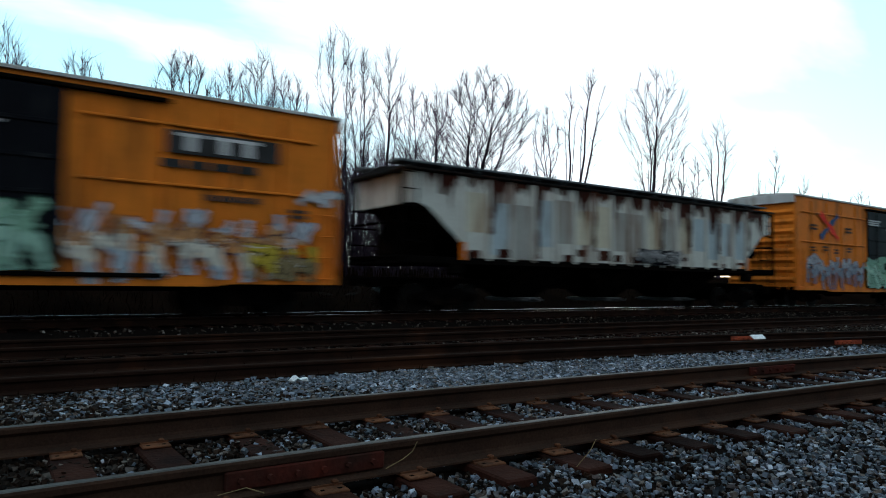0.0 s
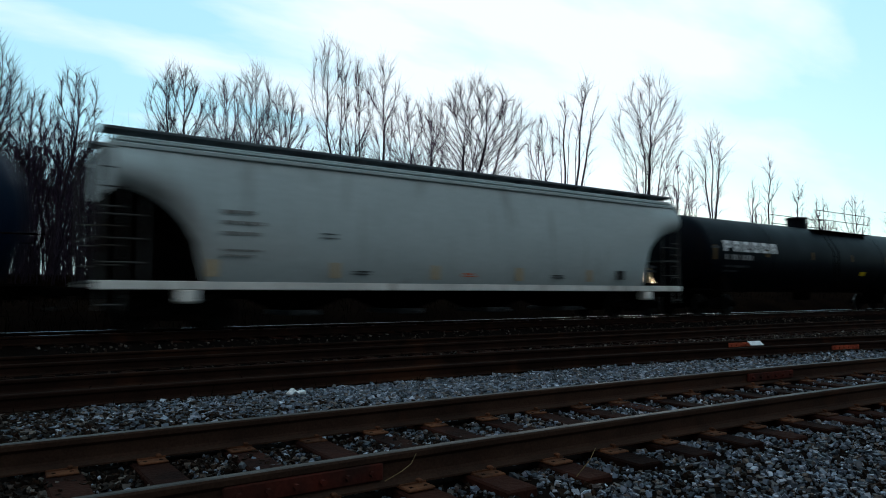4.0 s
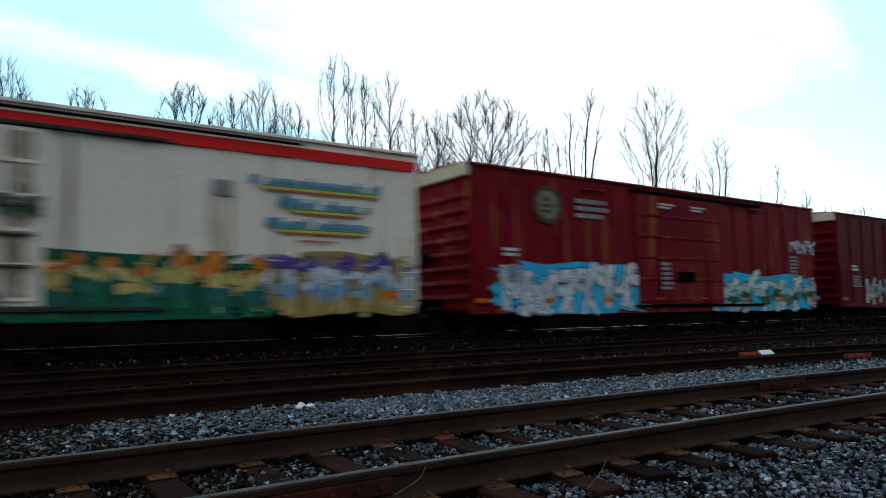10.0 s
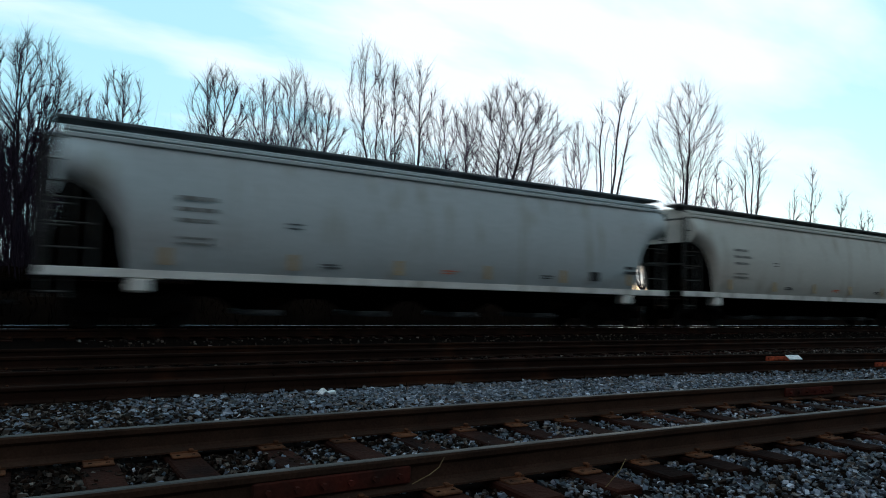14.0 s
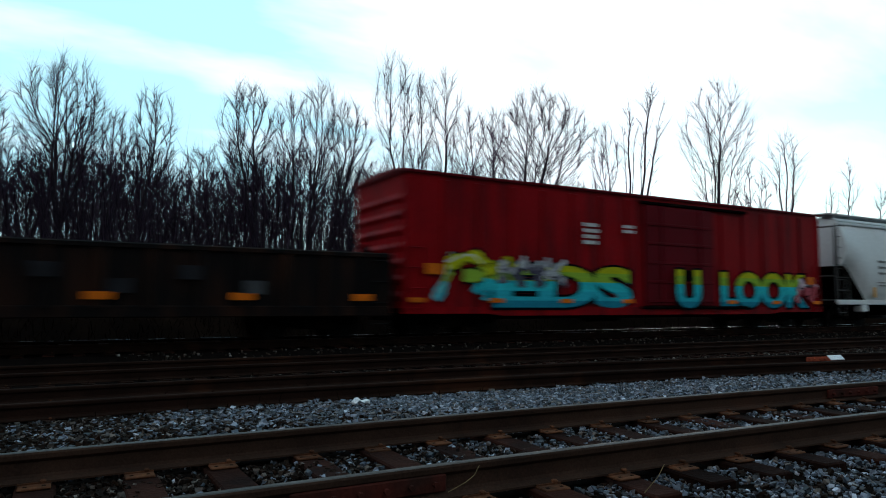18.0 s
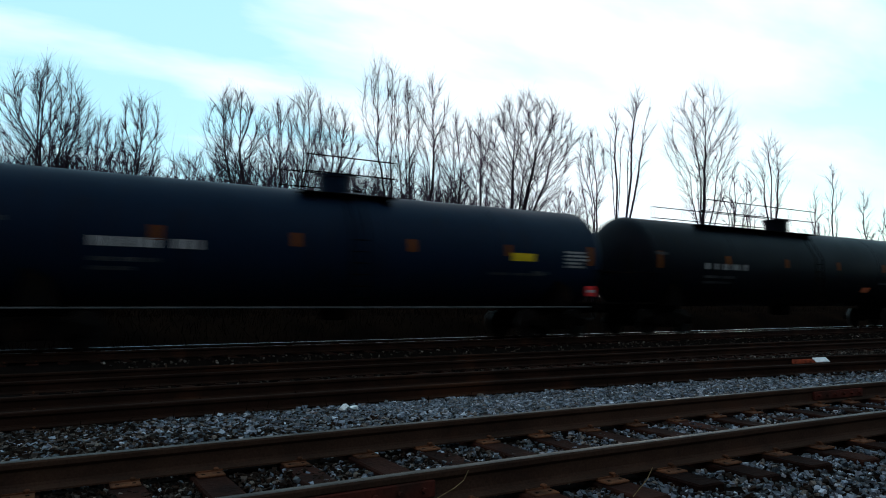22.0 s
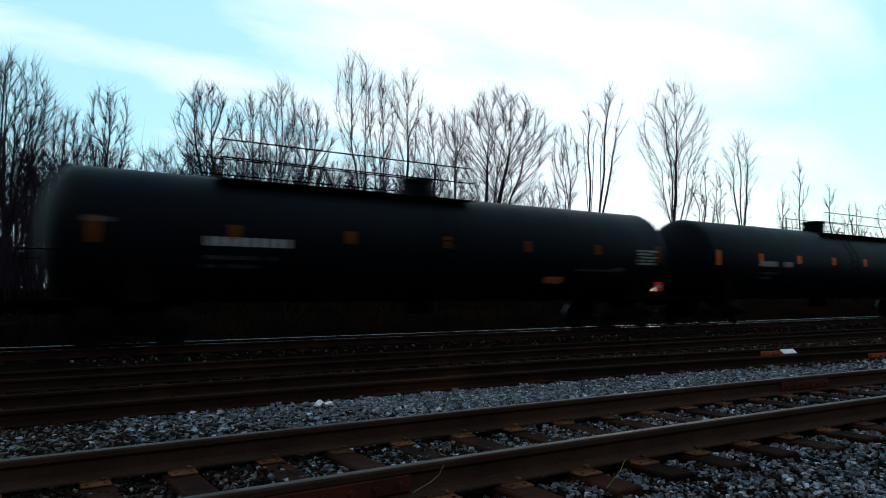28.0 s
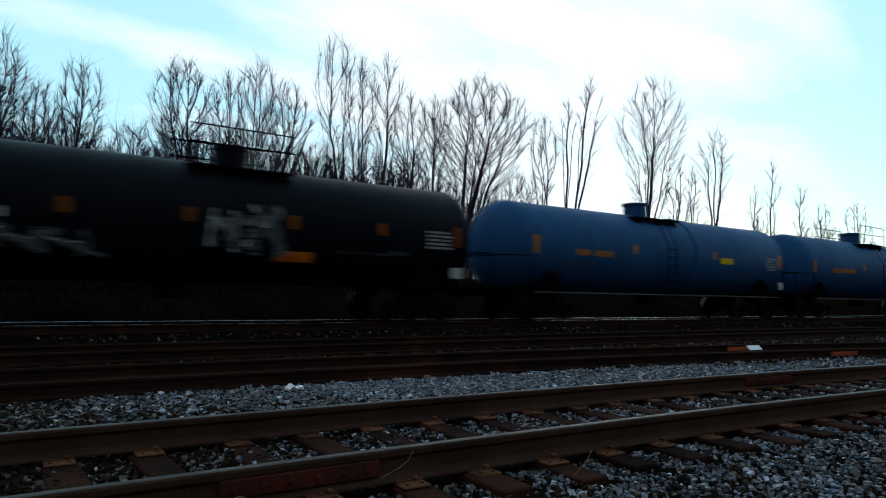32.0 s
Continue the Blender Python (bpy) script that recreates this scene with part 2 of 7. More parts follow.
TWIG = mat("twigs", (0.055, 0.032, 0.058), (0.032, 0.021, 0.038), 0.9, big=0.4, fine=5, bump=0, each=0.3, spec=0.08)
DRY = island_mat("dry_weeds", [(0.004, 0.0023, 0.0016), (0.007, 0.004, 0.0026), (0.005, 0.003, 0.002), (0.011, 0.0066, 0.004)], 0.95, 0.0)
BRUSH = mat("brushwood", (0.030, 0.021, 0.030), (0.018, 0.013, 0.020), 0.95, big=0.4, fine=5, bump=0, spec=0.0)


FAINT = mat("soiled_stencil", (0.075, 0.08, 0.085), (0.04, 0.042, 0.045), 0.7)


def paint(name, c, dirt=(0.09, 0.06, 0.045), amount=0.25, rough=0.5, fade=0.85, gloss=0.04):
    if max(c) < 0.4:
        c = tuple(v * 0.78 for v in c)
    return mat("paint_" + name, c, tuple(v * fade for v in c), rough, big=0.7, fine=9, bump=0.04, stain=dirt, amount=amount, streak=True, spec=gloss, grainy=0.3)


def spray(h, s, v):
    c = colorsys.hsv_to_rgb(h, s, min(0.9, 1.25 * v ** 1.4))
    return mat("spray_%d_%d_%d" % (h * 100, s * 100, v * 100), c, tuple(x * 0.85 for x in c), 0.65, big=2, fine=20, bump=0, spec=0.02)


# ---------------------------------------------------------------- mesh helpers
class Geo:
    """Vertices, faces and material slots of one mesh in the making."""

    def __init__(self):
        self.v, self.f, self.m = [], [], []

    def add(self, verts, faces, slot=0):
        k = len(self.v)
        self.v += [tuple(p) for p in verts]
        self.f += [tuple(k + i for i in f) for f in faces]
        self.m += [slot] * len(faces)
        return self

    def box(self, x0, x1, y0, y1, z0, z1, slot=0):
        p = [(x, y, z) for z in (z0, z1) for y in (y0, y1) for x in (x0, x1)]
        return self.add(p, [(0, 2, 3, 1), (4, 5, 7, 6), (0, 1, 5, 4), (2, 6, 7, 3), (0, 4, 6, 2), (1, 3, 7, 5)], slot)

    def slab(self, x0, x1, y0, y1, z0, z1, b=0.012, slot=0):
        """A box with bevelled long and upright edges."""
        b = min(b, (x1 - x0) * 0.4, (y1 - y0) * 0.4, (z1 - z0) * 0.4)
        ring = lambda d, z: [
            (x0 + b + d, y0 + d, z), (x1 - b - d, y0 + d, z), (x1 - d, y0 + b + d, z), (x1 - d, y1 - b - d, z),
            (x1 - b - d, y1 - d, z), (x0 + b + d, y1 - d, z), (x0 + d, y1 - b - d, z), (x0 + d, y0 + b + d, z)]
        rings = [ring(b, z0), ring(0, z0 + b), ring(0, z1 - b), ring(b, z1)]
        return self.loft(rings, slot)

    def loft(self, rings, slot=0, caps=True, closed=True):
        n = len(rings[0])
        verts = [p for r in rings for p in r]
        faces = []
        for i in range(len(rings) - 1):
            for j in range(n if closed else n - 1):
                k = (j + 1) % n
                faces.append((i * n + j, i * n + k, (i + 1) * n + k, (i + 1) * n + j))
        if caps:
            faces.append(tuple(reversed(range(n))))
            faces.append(tuple((len(rings) - 1) * n + j for j in range(n)))
        return self.add(verts, faces, slot)

    def tube(self, path, r, n=6, slot=0, caps=True):
        """A round bar along a path; r is one radius or one a point."""
        rings = []
        pts = [Vector(p) for p in path]
        rad = r if isinstance(r, (list, tuple)) else [r] * len(pts)
        for i, p in enumerate(pts):
            d = (pts[min(i + 1, len(pts) - 1)] - pts[max(i - 1, 0)]).normalized()
            side = d.cross(Vector((0, 0, 1)) if abs(d.z) < 0.9 else Vector((1, 0, 0))).normalized()
            up = side.cross(d)
            rings.append([p + (side * math.cos(a) + up * math.sin(a)) * rad[i] for a in [2 * math.pi * j / n for j in range(n)]])
        return self.loft(rings, slot, caps)

    def disc(self, c, r, t, n=20, slot=0):
        """A wheel-like disc round the y axis."""
        return self.loft([[(c[0] + r * k * math.cos(a), c[1] + dy, c[2] + r * k * math.sin(a)) for a in [2 * math.pi * j / n for j in range(n)]]
                          for dy, k in ((-t / 2, 0.94), (-t / 2 + 0.01, 1), (t / 2 - 0.01, 1), (t / 2, 0.94))], slot)

    def mesh(self, name, mats, smooth=False):
        me = bpy.data.meshes.new(name)
        me.from_pydata(self.v, [], self.f)
        for m in mats if isinstance(mats, (list, tuple)) else [mats]:
            me.materials.append(m)
        me.polygons.foreach_set("material_index", self.m)
        me.polygons.foreach_set("use_smooth", [smooth] * len(self.f))
        bm = bmesh.new()
        bm.from_mesh(me)
        bmesh.ops.recalc_face_normals(bm, faces=bm.faces)
        bm.to_mesh(me)
        bm.free()
        if smooth:
            me.set_sharp_from_angle(angle=radians(38))
        return me


def part(name, geo, mats, parent, label="", smooth=False, at=None):
    """Links a Geo (or a ready mesh) as one mesh object under a thing or a part."""
    ob = new(name, geo.mesh(name, mats, smooth) if isinstance(geo, Geo) else geo)
    if parent:
        ob.parent = parent
    if at:
        ob.location = at
    return tagged(ob, label)


def stuff(ob):
    """Marks a part whose pieces are too small to pick apart."""
    return tagged(ob, kind="stuff")


def thing(name, label, category, group="", kind=""):
    return tagged(new(name), label, category, group, kind)

# ---------------------------------------------------------------- ground and tracks
C_MID, C_TOP = 16.8, 0.08          # the train's track: centre line and rail top


def track_a(x):
    x = min(max(x, -6), 26)
    return 4.284 - 0.004 * x - 0.0043 * x * x


def track_m(x):
    x = min(max(x, -8), 30)
    return 9.50 + 0.004 * x - 0.0056 * x * x


def track_n(x):
    x = min(max(x, -10), 60)
    return 12.95 - 0.0012 * x * x * (1 if x > 0 else 0.3)


def steps(y, table):
    for (a, za), (b, zb) in zip(table, table[1:]):
        if y <= b:
            k = (y - a) / (b - a)
            return za + (zb - za) * k * k * (3 - 2 * k)
    return table[-1][1]


def ground_z(x, y):
    a, m, n = track_a(x), track_m(x), track_n(x)
    m, n = max(m, a + 3.2), max(n, a + 6.4)
    t = [(-400, -0.55), (a - 4.2, -0.46), (a - 2.2, -0.32), (a - 1.2, -0.25), (a + 1.3, -0.24), (a + 2.0, -0.22), (m - 1.35, -0.36),
         (m + 1.0, -0.385), (n - 1.1, -0.37), (n + 1.2, -0.36), (max(n + 1.5, 14.8), -0.30), (max(n + 1.8, 15.3), -0.14), (max(n + 4, 18.3), -0.14), (19.6, -0.35), (22.5, 0.70), (26, 1.15),
         (33, 1.75), (70, 1.9), (300, 1.0), (3000, 0.5)]
    t = [q for i, q in enumerate(t) if i == 0 or q[0] > max(p[0] for p in t[:i])]
    return steps(y, t)


def grid_axis(lo, hi, fine_lo, fine_hi, step):
    mid = list(np.arange(fine_lo, fine_hi, step))
    left, right, d = [], [], step
    v = fine_lo
    while v > lo:
        d *= 1.35
        v -= d
        left.append(v)
    v, d = mid[-1], step
    while v < hi:
        d *= 1.35
        v += d
        right.append(v)
    return left[::-1] + mid + right


def ground():
    xs, ys = grid_axis(-2500, 3500, -8, 46, 0.5), grid_axis(-2500, 3500, 0, 28, 0.2)
    g, rnd = Geo(), random.Random(2)
    verts = []
    for y in ys:
        for x in xs:
            verts.append((x, y, ground_z(x, y) + (rnd.uniform(-0.015, 0.015) if -8 < x < 46 and 0 < y < 28 else 0)))
    n = len(xs)
    for j in range(len(ys) - 1):
        for i in range(n - 1):
            g.f.append((j * n + i, j * n + i + 1, (j + 1) * n + i + 1, (j + 1) * n + i))
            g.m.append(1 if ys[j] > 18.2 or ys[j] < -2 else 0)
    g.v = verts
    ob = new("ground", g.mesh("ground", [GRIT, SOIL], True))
    tagged(ob, "yard ground, near black to shade the gaps between stones, with dark soil behind the tracks", "ground", kind="structure")


def pebble(rnd):
    """Unit crushed stone: a box knocked out of square, so that every face leans its own way."""
    return np.array([[x * rnd.uniform(0.35, 1.0), y * rnd.uniform(0.35, 1.0), z * rnd.uniform(0.3, 0.95)] for x in (-1, 1) for y in (-1, 1) for z in (-1, 1)]) * 0.78


TRI = [(0, 1, 3), (0, 3, 2), (4, 6, 7), (4, 7, 5), (0, 4, 5), (0, 5, 1), (2, 3, 7), (2, 7, 6), (0, 2, 6), (0, 6, 4), (1, 5, 7), (1, 7, 3)]


def stones(name, places, seed, label, m):
    """One sheet of loose stones: places are (x, y, z, size)."""
    rng, rnd = np.random.default_rng(seed), random.Random(seed)
    kinds = np.array([pebble(rnd) for _ in range(40)])
    places = np.array(places)
    n = len(places)
    v = kinds[rng.integers(0, 40, n)] * (places[:, 3] * 0.5)[:, None, None] * rng.uniform(0.75, 1.25, (n, 1, 3)) * np.array([1, 1, 0.8])
    a = rng.uniform(0, 2 * np.pi, n)
    b = rng.uniform(-1.3, 1.3, n)
    c, s, cb, sb = np.cos(a)[:, None], np.sin(a)[:, None], np.cos(b)[:, None], np.sin(b)[:, None]
    x, y, z = v[:, :, 0], v[:, :, 1], v[:, :, 2]
    x, z = cb * x + sb * z, -sb * x + cb * z
    v = np.stack([c * x - s * y, s * x + c * y, z], 2) + places[:, None, :3]
    f = (np.arange(n)[:, None, None] * 8 + np.array(TRI)[None]).reshape(-1, 3)
    me = bpy.data.meshes.new(name)
    me.from_pydata(v.reshape(-1, 3).tolist(), [], f.tolist())
    me.materials.append(m)
    ob = new(name, me)
    return tagged(ob, label, "gravel", kind="stuff")


TIE = 0.557


def ballast():
    rnd = random.Random(5)
    near, far, dirty = [], [], []
    # around the near track and up to the second one
    for _ in range(86000):
        x, y = rnd.uniform(-1.6, 11.5), rnd.uniform(0.9, 8.6)
        x = x if rnd.random() < 0.6 else rnd.uniform(-1.6, 6.5)
        az = math.degrees(math.atan2(x, y))
        if az < -6 or az > 72:
            continue
        d = y - track_a(x)
        if y > track_m(x) - 1.0 or abs(abs(d) - 0.7535) < 0.11:
            continue
        between = abs((x - 2.74 + TIE / 2) % TIE - TIE / 2) < 0.125
        if abs(d) < 1.32 and between and rnd.random() < (0.58 - 0.08 * min(4, max(0, x - 3)) if abs(d) < 0.6 else 0.93 - 0.04 * min(5, max(0, x - 4))):
            continue
        z = ground_z(x, y) + rnd.uniform(-0.012, 0.022) - (0.02 if abs(d) < 0.7 else 0)
        if abs(d) < 0.7:
            z += 0.028 + 0.012 * math.sin(x * 5)
        # more dark stones leftwards paint the light's falloff; between the rails they are grime
        shade_and_grime = 0.86 * min(1, max(0, (4.2 - x) / 4.5)) + (0.25 if abs(d) < 0.7 else 0.16 if d < -1.0 else 0)
        (dirty if rnd.random() < shade_and_grime else near).append((x, y, z, rnd.choice((0.028, 0.036, 0.044, 0.052, 0.064)) * (1.4 if y > 5.6 else 1.0)))
    for _ in range(36000):
        x = rnd.uniform(1, 34)
        y = rnd.uniform(2.5, 9.2) if rnd.random() < 0.72 else rnd.uniform(8.5, 15.4)
        az = math.degrees(math.atan2(x, y))
        if az < -6 or az > 74 or (x < 9 and y < 7.0):
            continue
        skip = False
        for tr in (track_a, track_m, track_n):
            d = abs(y - tr(x))
            if abs(d - 0.7535) < 0.10 or (d < 1.28 and abs((x - 2.74 + TIE / 2) % TIE - TIE / 2) < 0.125):
                skip = True
        if not skip:
            far.append((x, y, ground_z(x, y) + rnd.uniform(-0.01, 0.03), rnd.choice((0.05, 0.065, 0.08, 0.09))))
    around = []
    for _ in range(9000):                           # the bed goes on to both sides and behind
        x, y = rnd.choice((rnd.uniform(-14, 0), rnd.uniform(0, 24))), rnd.uniform(-3, 8.4)
        d = abs(y - track_a(x))
        seen = y > 0.9 and -6 < math.degrees(math.atan2(x, y)) < 72
        if seen or abs(d - 0.7535) < 0.11 or (d < 1.3 and abs((x - 2.74 + TIE / 2) % TIE - TIE / 2) < 0.125):
            continue
        around.append((x, y, ground_z(x, y) + rnd.uniform(-0.01, 0.02), rnd.choice((0.05, 0.07, 0.09))))
    stones("ballast_around", around, 8, "grey crushed stone ballast of the yard", STONE)
    stones("ballast_near", near, 3, "grey-blue crushed stone ballast with a few pale stones", STONE)
    stones("ballast_oily", dirty, 7, "dark ballast stones, oil-stained among the ties and shading the left of the bed", STONE_DARK)
    mixed = [rnd.random() < 0.22 for _ in far]
    clean = [p for p, k in zip(far, mixed) if p[1] < track_m(p[0]) - 0.9 or (k and p[1] < track_m(p[0]) + 1.6)]
    stones("ballast_far", clean, 4, "grey crushed stone ballast beside the second track", STONE)
    stones("ballast_grimy", [p for p, k in zip(far, mixed) if p[1] >= track_m(p[0]) + (1.6 if k else -0.9)], 6, "dark grimy ballast between the farther tracks", STONE_BROWN)


PROFILE = [(-0.076, 0), (0.076, 0), (0.076, 0.012), (0.022, 0.028), (0.011, 0.045), (0.011, 0.120), (0.035, 0.142), (0.037, 0.170), (0.030, 0.182),
           (0.018, 0.186), (-0.018, 0.186), (-0.030, 0.182), (-0.037, 0.170), (-0.035, 0.142), (-0.011, 0.120), (-0.011, 0.045), (-0.022, 0.028), (-0.076, 0.012)]


def rail(line, off, top, x0, x1, step, head, parent, web):
    g, rings = Geo(), []
    x = x0
    while x <= x1:
        slope = (line(x + 0.1) - line(x - 0.1)) / 0.2
        k = 1 / math.hypot(1, slope)
        y = line(x)
        rings.append([(x - slope * k * (off + u), y + k * (off + u), top - 0.186 + w) for u, w in PROFILE])
        x += step
    g.loft(rings, 0)
    per = len(PROFILE)
    for i in range(len(rings) - 1):          # the running surface
        for j in (8, 9, 10):
            g.m[i * per + j] = 1
    return part("rail", g, [web, head], parent)


def track(name, label, line, top, x0, x1, head, step=0.6, phase=2.74, spikes_to=0, group="yard tracks"):
    t = tagged(new(name), label, "railway track", group, "structure")
    for off in (-0.7535, 0.7535):
        rail(line, off, top, x0, x1, step, head, t, RAIL_NEAR if spikes_to else RAIL)
    rnd = random.Random(name)
    tie_g = Geo()
    tie_g.slab(-0.112, 0.112, -1.28, 1.28, -0.17, 0, 0.012)
    tie = tie_g.mesh("crosstie", TIMBER)
    pg = Geo()
    pg.slab(-0.09, 0.09, -0.19, 0.19, 0, 0.016, 0.005)
    pg.box(-0.09, 0.09, -0.088, -0.078, 0.016, 0.026)
    pg.box(-0.09, 0.09, 0.078, 0.088, 0.016, 0.026)
    for hx in (-0.05, 0.05):
        pg.box(hx - 0.011, hx + 0.011, -0.155, -0.133, 0.0155, 0.0172, 1)
        pg.box(hx - 0.011, hx + 0.011, 0.133, 0.155, 0.0155, 0.0172, 1)
    plate = pg.mesh("tie_plate", [PLATE if spikes_to else RAIL, STEEL])
    sg = Geo()
    sg.box(-0.009, 0.009, -0.009, 0.009, -0.02, 0.045)
    sg.slab(-0.017, 0.017, -0.012, 0.03, 0.04, 0.058, 0.006)
    spike = sg.mesh("spike", PLATE)
    k0 = math.ceil((x0 - phase) / TIE)
    for k in range(k0, int((x1 - phase) / TIE)):
        x = phase + k * TIE + rnd.uniform(-0.02, 0.02)
        yaw = math.atan((line(x + 0.1) - line(x - 0.1)) / 0.2)
        y = line(x) + rnd.uniform(-0.04, 0.04)
        o = part("crosstie", tie, None, t, at=(x, y, top - 0.186 - 0.016))
        o.rotation_euler = (rnd.uniform(-0.008, 0.008), 0, yaw + rnd.uniform(-0.025, 0.025))
        for off in (-0.7535, 0.7535):
            if x > 26:
                continue
            p = part("tie_plate", plate, None, t, at=(x - math.sin(yaw) * off, line(x) + math.cos(yaw) * off, top - 0.186 - 0.0165))
            p.rotation_euler = (0, 0, yaw + rnd.uniform(-0.03, 0.03))
            if x < spikes_to:
                for sx, sy, r in ((0.045, -0.088, 0), (-0.045, 0.088, math.pi)):
                    s = part("spike", spike, None, t, at=(p.location.x + sx, p.location.y + sy, top - 0.222 + rnd.uniform(0, 0.012)))
                    s.rotation_euler = (0, 0, r + yaw)
    return t


def joint_bar(x, line, off, top, parent, bright=False):
    g = Geo()
    for s in (-1, 1):
        g.slab(-0.46, 0.46, s * 0.026 - 0.014, s * 0.026 + 0.014, 0.035, 0.135, 0.008)
        for k in range(6):
            bx = -0.38 + k * 0.152
            g.tube([(bx, s * 0.03, 0.085), (bx, s * 0.072, 0.085)], 0.017, 6)
    m = mat("joint_bright_rust", (0.42, 0.085, 0.04), (0.22, 0.05, 0.03), 0.85, big=9, fine=50) if bright else mat("joint_rust", (0.075, 0.016, 0.011), (0.03, 0.013, 0.010), 0.85, big=4, fine=40)
    o = part("joint_bar", g, m, parent, "rust-red bolted joint bar",
             at=(x, line(x) + off, top - 0.186))
    o.rotation_euler = (0, 0, math.atan((line(x + 0.1) - line(x - 0.1)) / 0.2))


ground()
ballast()
near_track = track("railway_track_near", "rusty rails with worn heads on creosoted ties in grey ballast", track_a, 0.0, -22, 60, SHINE, 0.5, spikes_to=11)
joint_bar(8.3, track_a, 0.7535, 0.0, near_track)
joint_bar(1.55, track_a, -0.7535, 0.0, near_track)
second = track("railway_track_second", "old brown-rusted rails half sunk in dark ballast", track_m, -0.16, -22, 90, RAIL, 1.0)
joint_bar(14.88, track_m, 0.7535, -0.16, second, True)
joint_bar(16.1, track_m, -0.7535, -0.16, second, True)
track("railway_track_third", "unused rails rusted dark brown in weedy ballast", track_n, -0.14, -22, 120, RAIL, 2.0)
track("railway_track_main", "main track with polished rail heads under the train", lambda x: C_MID, C_TOP, -40, 150, POLISHED, 10.0)


# ---------------------------------------------------------------- parts that all cars share
SHARED = {}


def shared(key, build, mats, smooth=False):
    if key not in SHARED:
        SHARED[key] = build().mesh(key, mats, smooth)
    return SHARED[key]


def truck_geo():
    g = Geo()
    for s in (-1, 1):
        y = s * 1.0
        arch = [(-1.12, 0.52), (-0.72, 0.60), (-0.38, 0.70), (0.38, 0.70), (0.72, 0.60), (1.12, 0.52), (1.12, 0.38), (0.72, 0.40), (0.42, 0.24), (-0.42, 0.24), (-0.72, 0.40), (-1.12, 0.38)]
        g.loft([[(x, y - 0.07, z) for x, z in arch], [(x, y + 0.07, z) for x, z in arch]])
        for bx in (-0.89, 0.89):
            g.tube([(bx, y - 0.02 * s, 0.44), (bx, y + 0.17 * s, 0.44)], 0.11, 10)
        for k in (-0.16, 0, 0.16):
            g.tube([(k, y + 0.09 * s, 0.29), (k, y + 0.09 * s, 0.52)], 0.065, 8)
    g.slab(-0.2, 0.2, -1.12, 1.12, 0.5, 0.74, 0.03)
    return g


def wheel_geo():
    g = Geo()
    g.disc((0, 0, 0), 0.42, 0.12, 18)
    g.disc((0, 0.065, 0), 0.445, 0.022, 18)
    g.disc((0, -0.075, 0), 0.14, 0.05, 10)
    g.loft([[(0.421 * math.cos(a), y, 0.421 * math.sin(a)) for a in [2 * math.pi * j / 18 for j in range(18)]] for y in (-0.045, 0.045)], 1, caps=False)
    return g


def axle_geo():
    return Geo().tube([(0, -1.05, 0), (0, -0.6, 0), (0, 0, 0), (0, 0.6, 0), (0, 1.05, 0)], [0.075, 0.09, 0.08, 0.09, 0.075], 8)


def coupler_geo():
    g = Geo()
    g.slab(-0.1, 0.42, -0.09, 0.09, 0.80, 0.98, 0.02)
    g.slab(0.36, 0.62, -0.17, 0.13, 0.74, 1.02, 0.05)
    g.slab(0.52, 0.72, -0.19, -0.05, 0.76, 1.00, 0.05)
    return g


def running_gear(car, half, inset):
    """Two four-wheeled trucks, the couplers and the air hoses."""
    for s in (-1, 1):
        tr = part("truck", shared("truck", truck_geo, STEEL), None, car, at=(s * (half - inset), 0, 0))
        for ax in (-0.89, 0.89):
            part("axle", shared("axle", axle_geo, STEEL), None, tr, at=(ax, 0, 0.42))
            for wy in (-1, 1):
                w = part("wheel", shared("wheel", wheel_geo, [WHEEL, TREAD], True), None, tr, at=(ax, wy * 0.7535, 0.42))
                if wy > 0:
                    w.rotation_euler = (0, 0, math.pi)
        c = part("coupler", shared("coupler", coupler_geo, STEEL), None, car, at=(s * half, 0, 0))
        if s < 0:
            c.rotation_euler = (0, 0, math.pi)
        g = Geo().tube([(s * (half + 0.1), 0.3, 0.85), (s * (half + 0.35), 0.3, 0.55), (s * (half + 0.6), 0.2, 0.48)], 0.025, 6)
        part("air_hose", g, BLACKEN, car)


def ladder(car, x, y, z0, z1, m, width=0.45, along="x", name="ladder"):
    g, n = Geo(), max(2, int((z1 - z0) / 0.38))
    a, b = ((-width / 2, 0), (width / 2, 0)) if along == "x" else ((0, -width / 2), (0, width / 2))
    for p in (a, b):
        g.tube([(x + p[0], y + p[1], z0), (x + p[0], y + p[1], z1)], 0.022, 5)
    for k in range(n):
        z = z0 + 0.12 + k * (z1 - z0 - 0.2) / (n - 1)
        g.tube([(x + a[0], y + a[1], z), (x + b[0], y + b[1], z)], 0.017, 5)
    part(name, g, m, car)


def bars(car, x, z, w, h, rows, m, y, seed=1, name="stencil", thick=0.6):
    """Lettering too small to read: rows of short bars."""
    g, rnd = Geo(), random.Random(seed)
    step = h / rows
    for r in range(rows):
        zz = z + h - (r + 1) * step + step * 0.2
        xx = x
        end = x + w * rnd.uniform(0.7, 1.0)
        while xx < end - 0.05:
            k = min(rnd.uniform(1.2, 2.6) * step * 0.8, end - xx)
            g.box(xx, xx + k, y - 0.006, y, zz, zz + step * thick)
            xx += k + step * 0.3
    return stuff(part(name, g, m, car))


def plate(car, name, x, z, w, h, m, y, label=""):
    g = Geo()
    g.slab(x - w / 2, x + w / 2, y - 0.012, y, z - h / 2, z + h / 2, 0.004)
    return part(name, g, m, car, label)


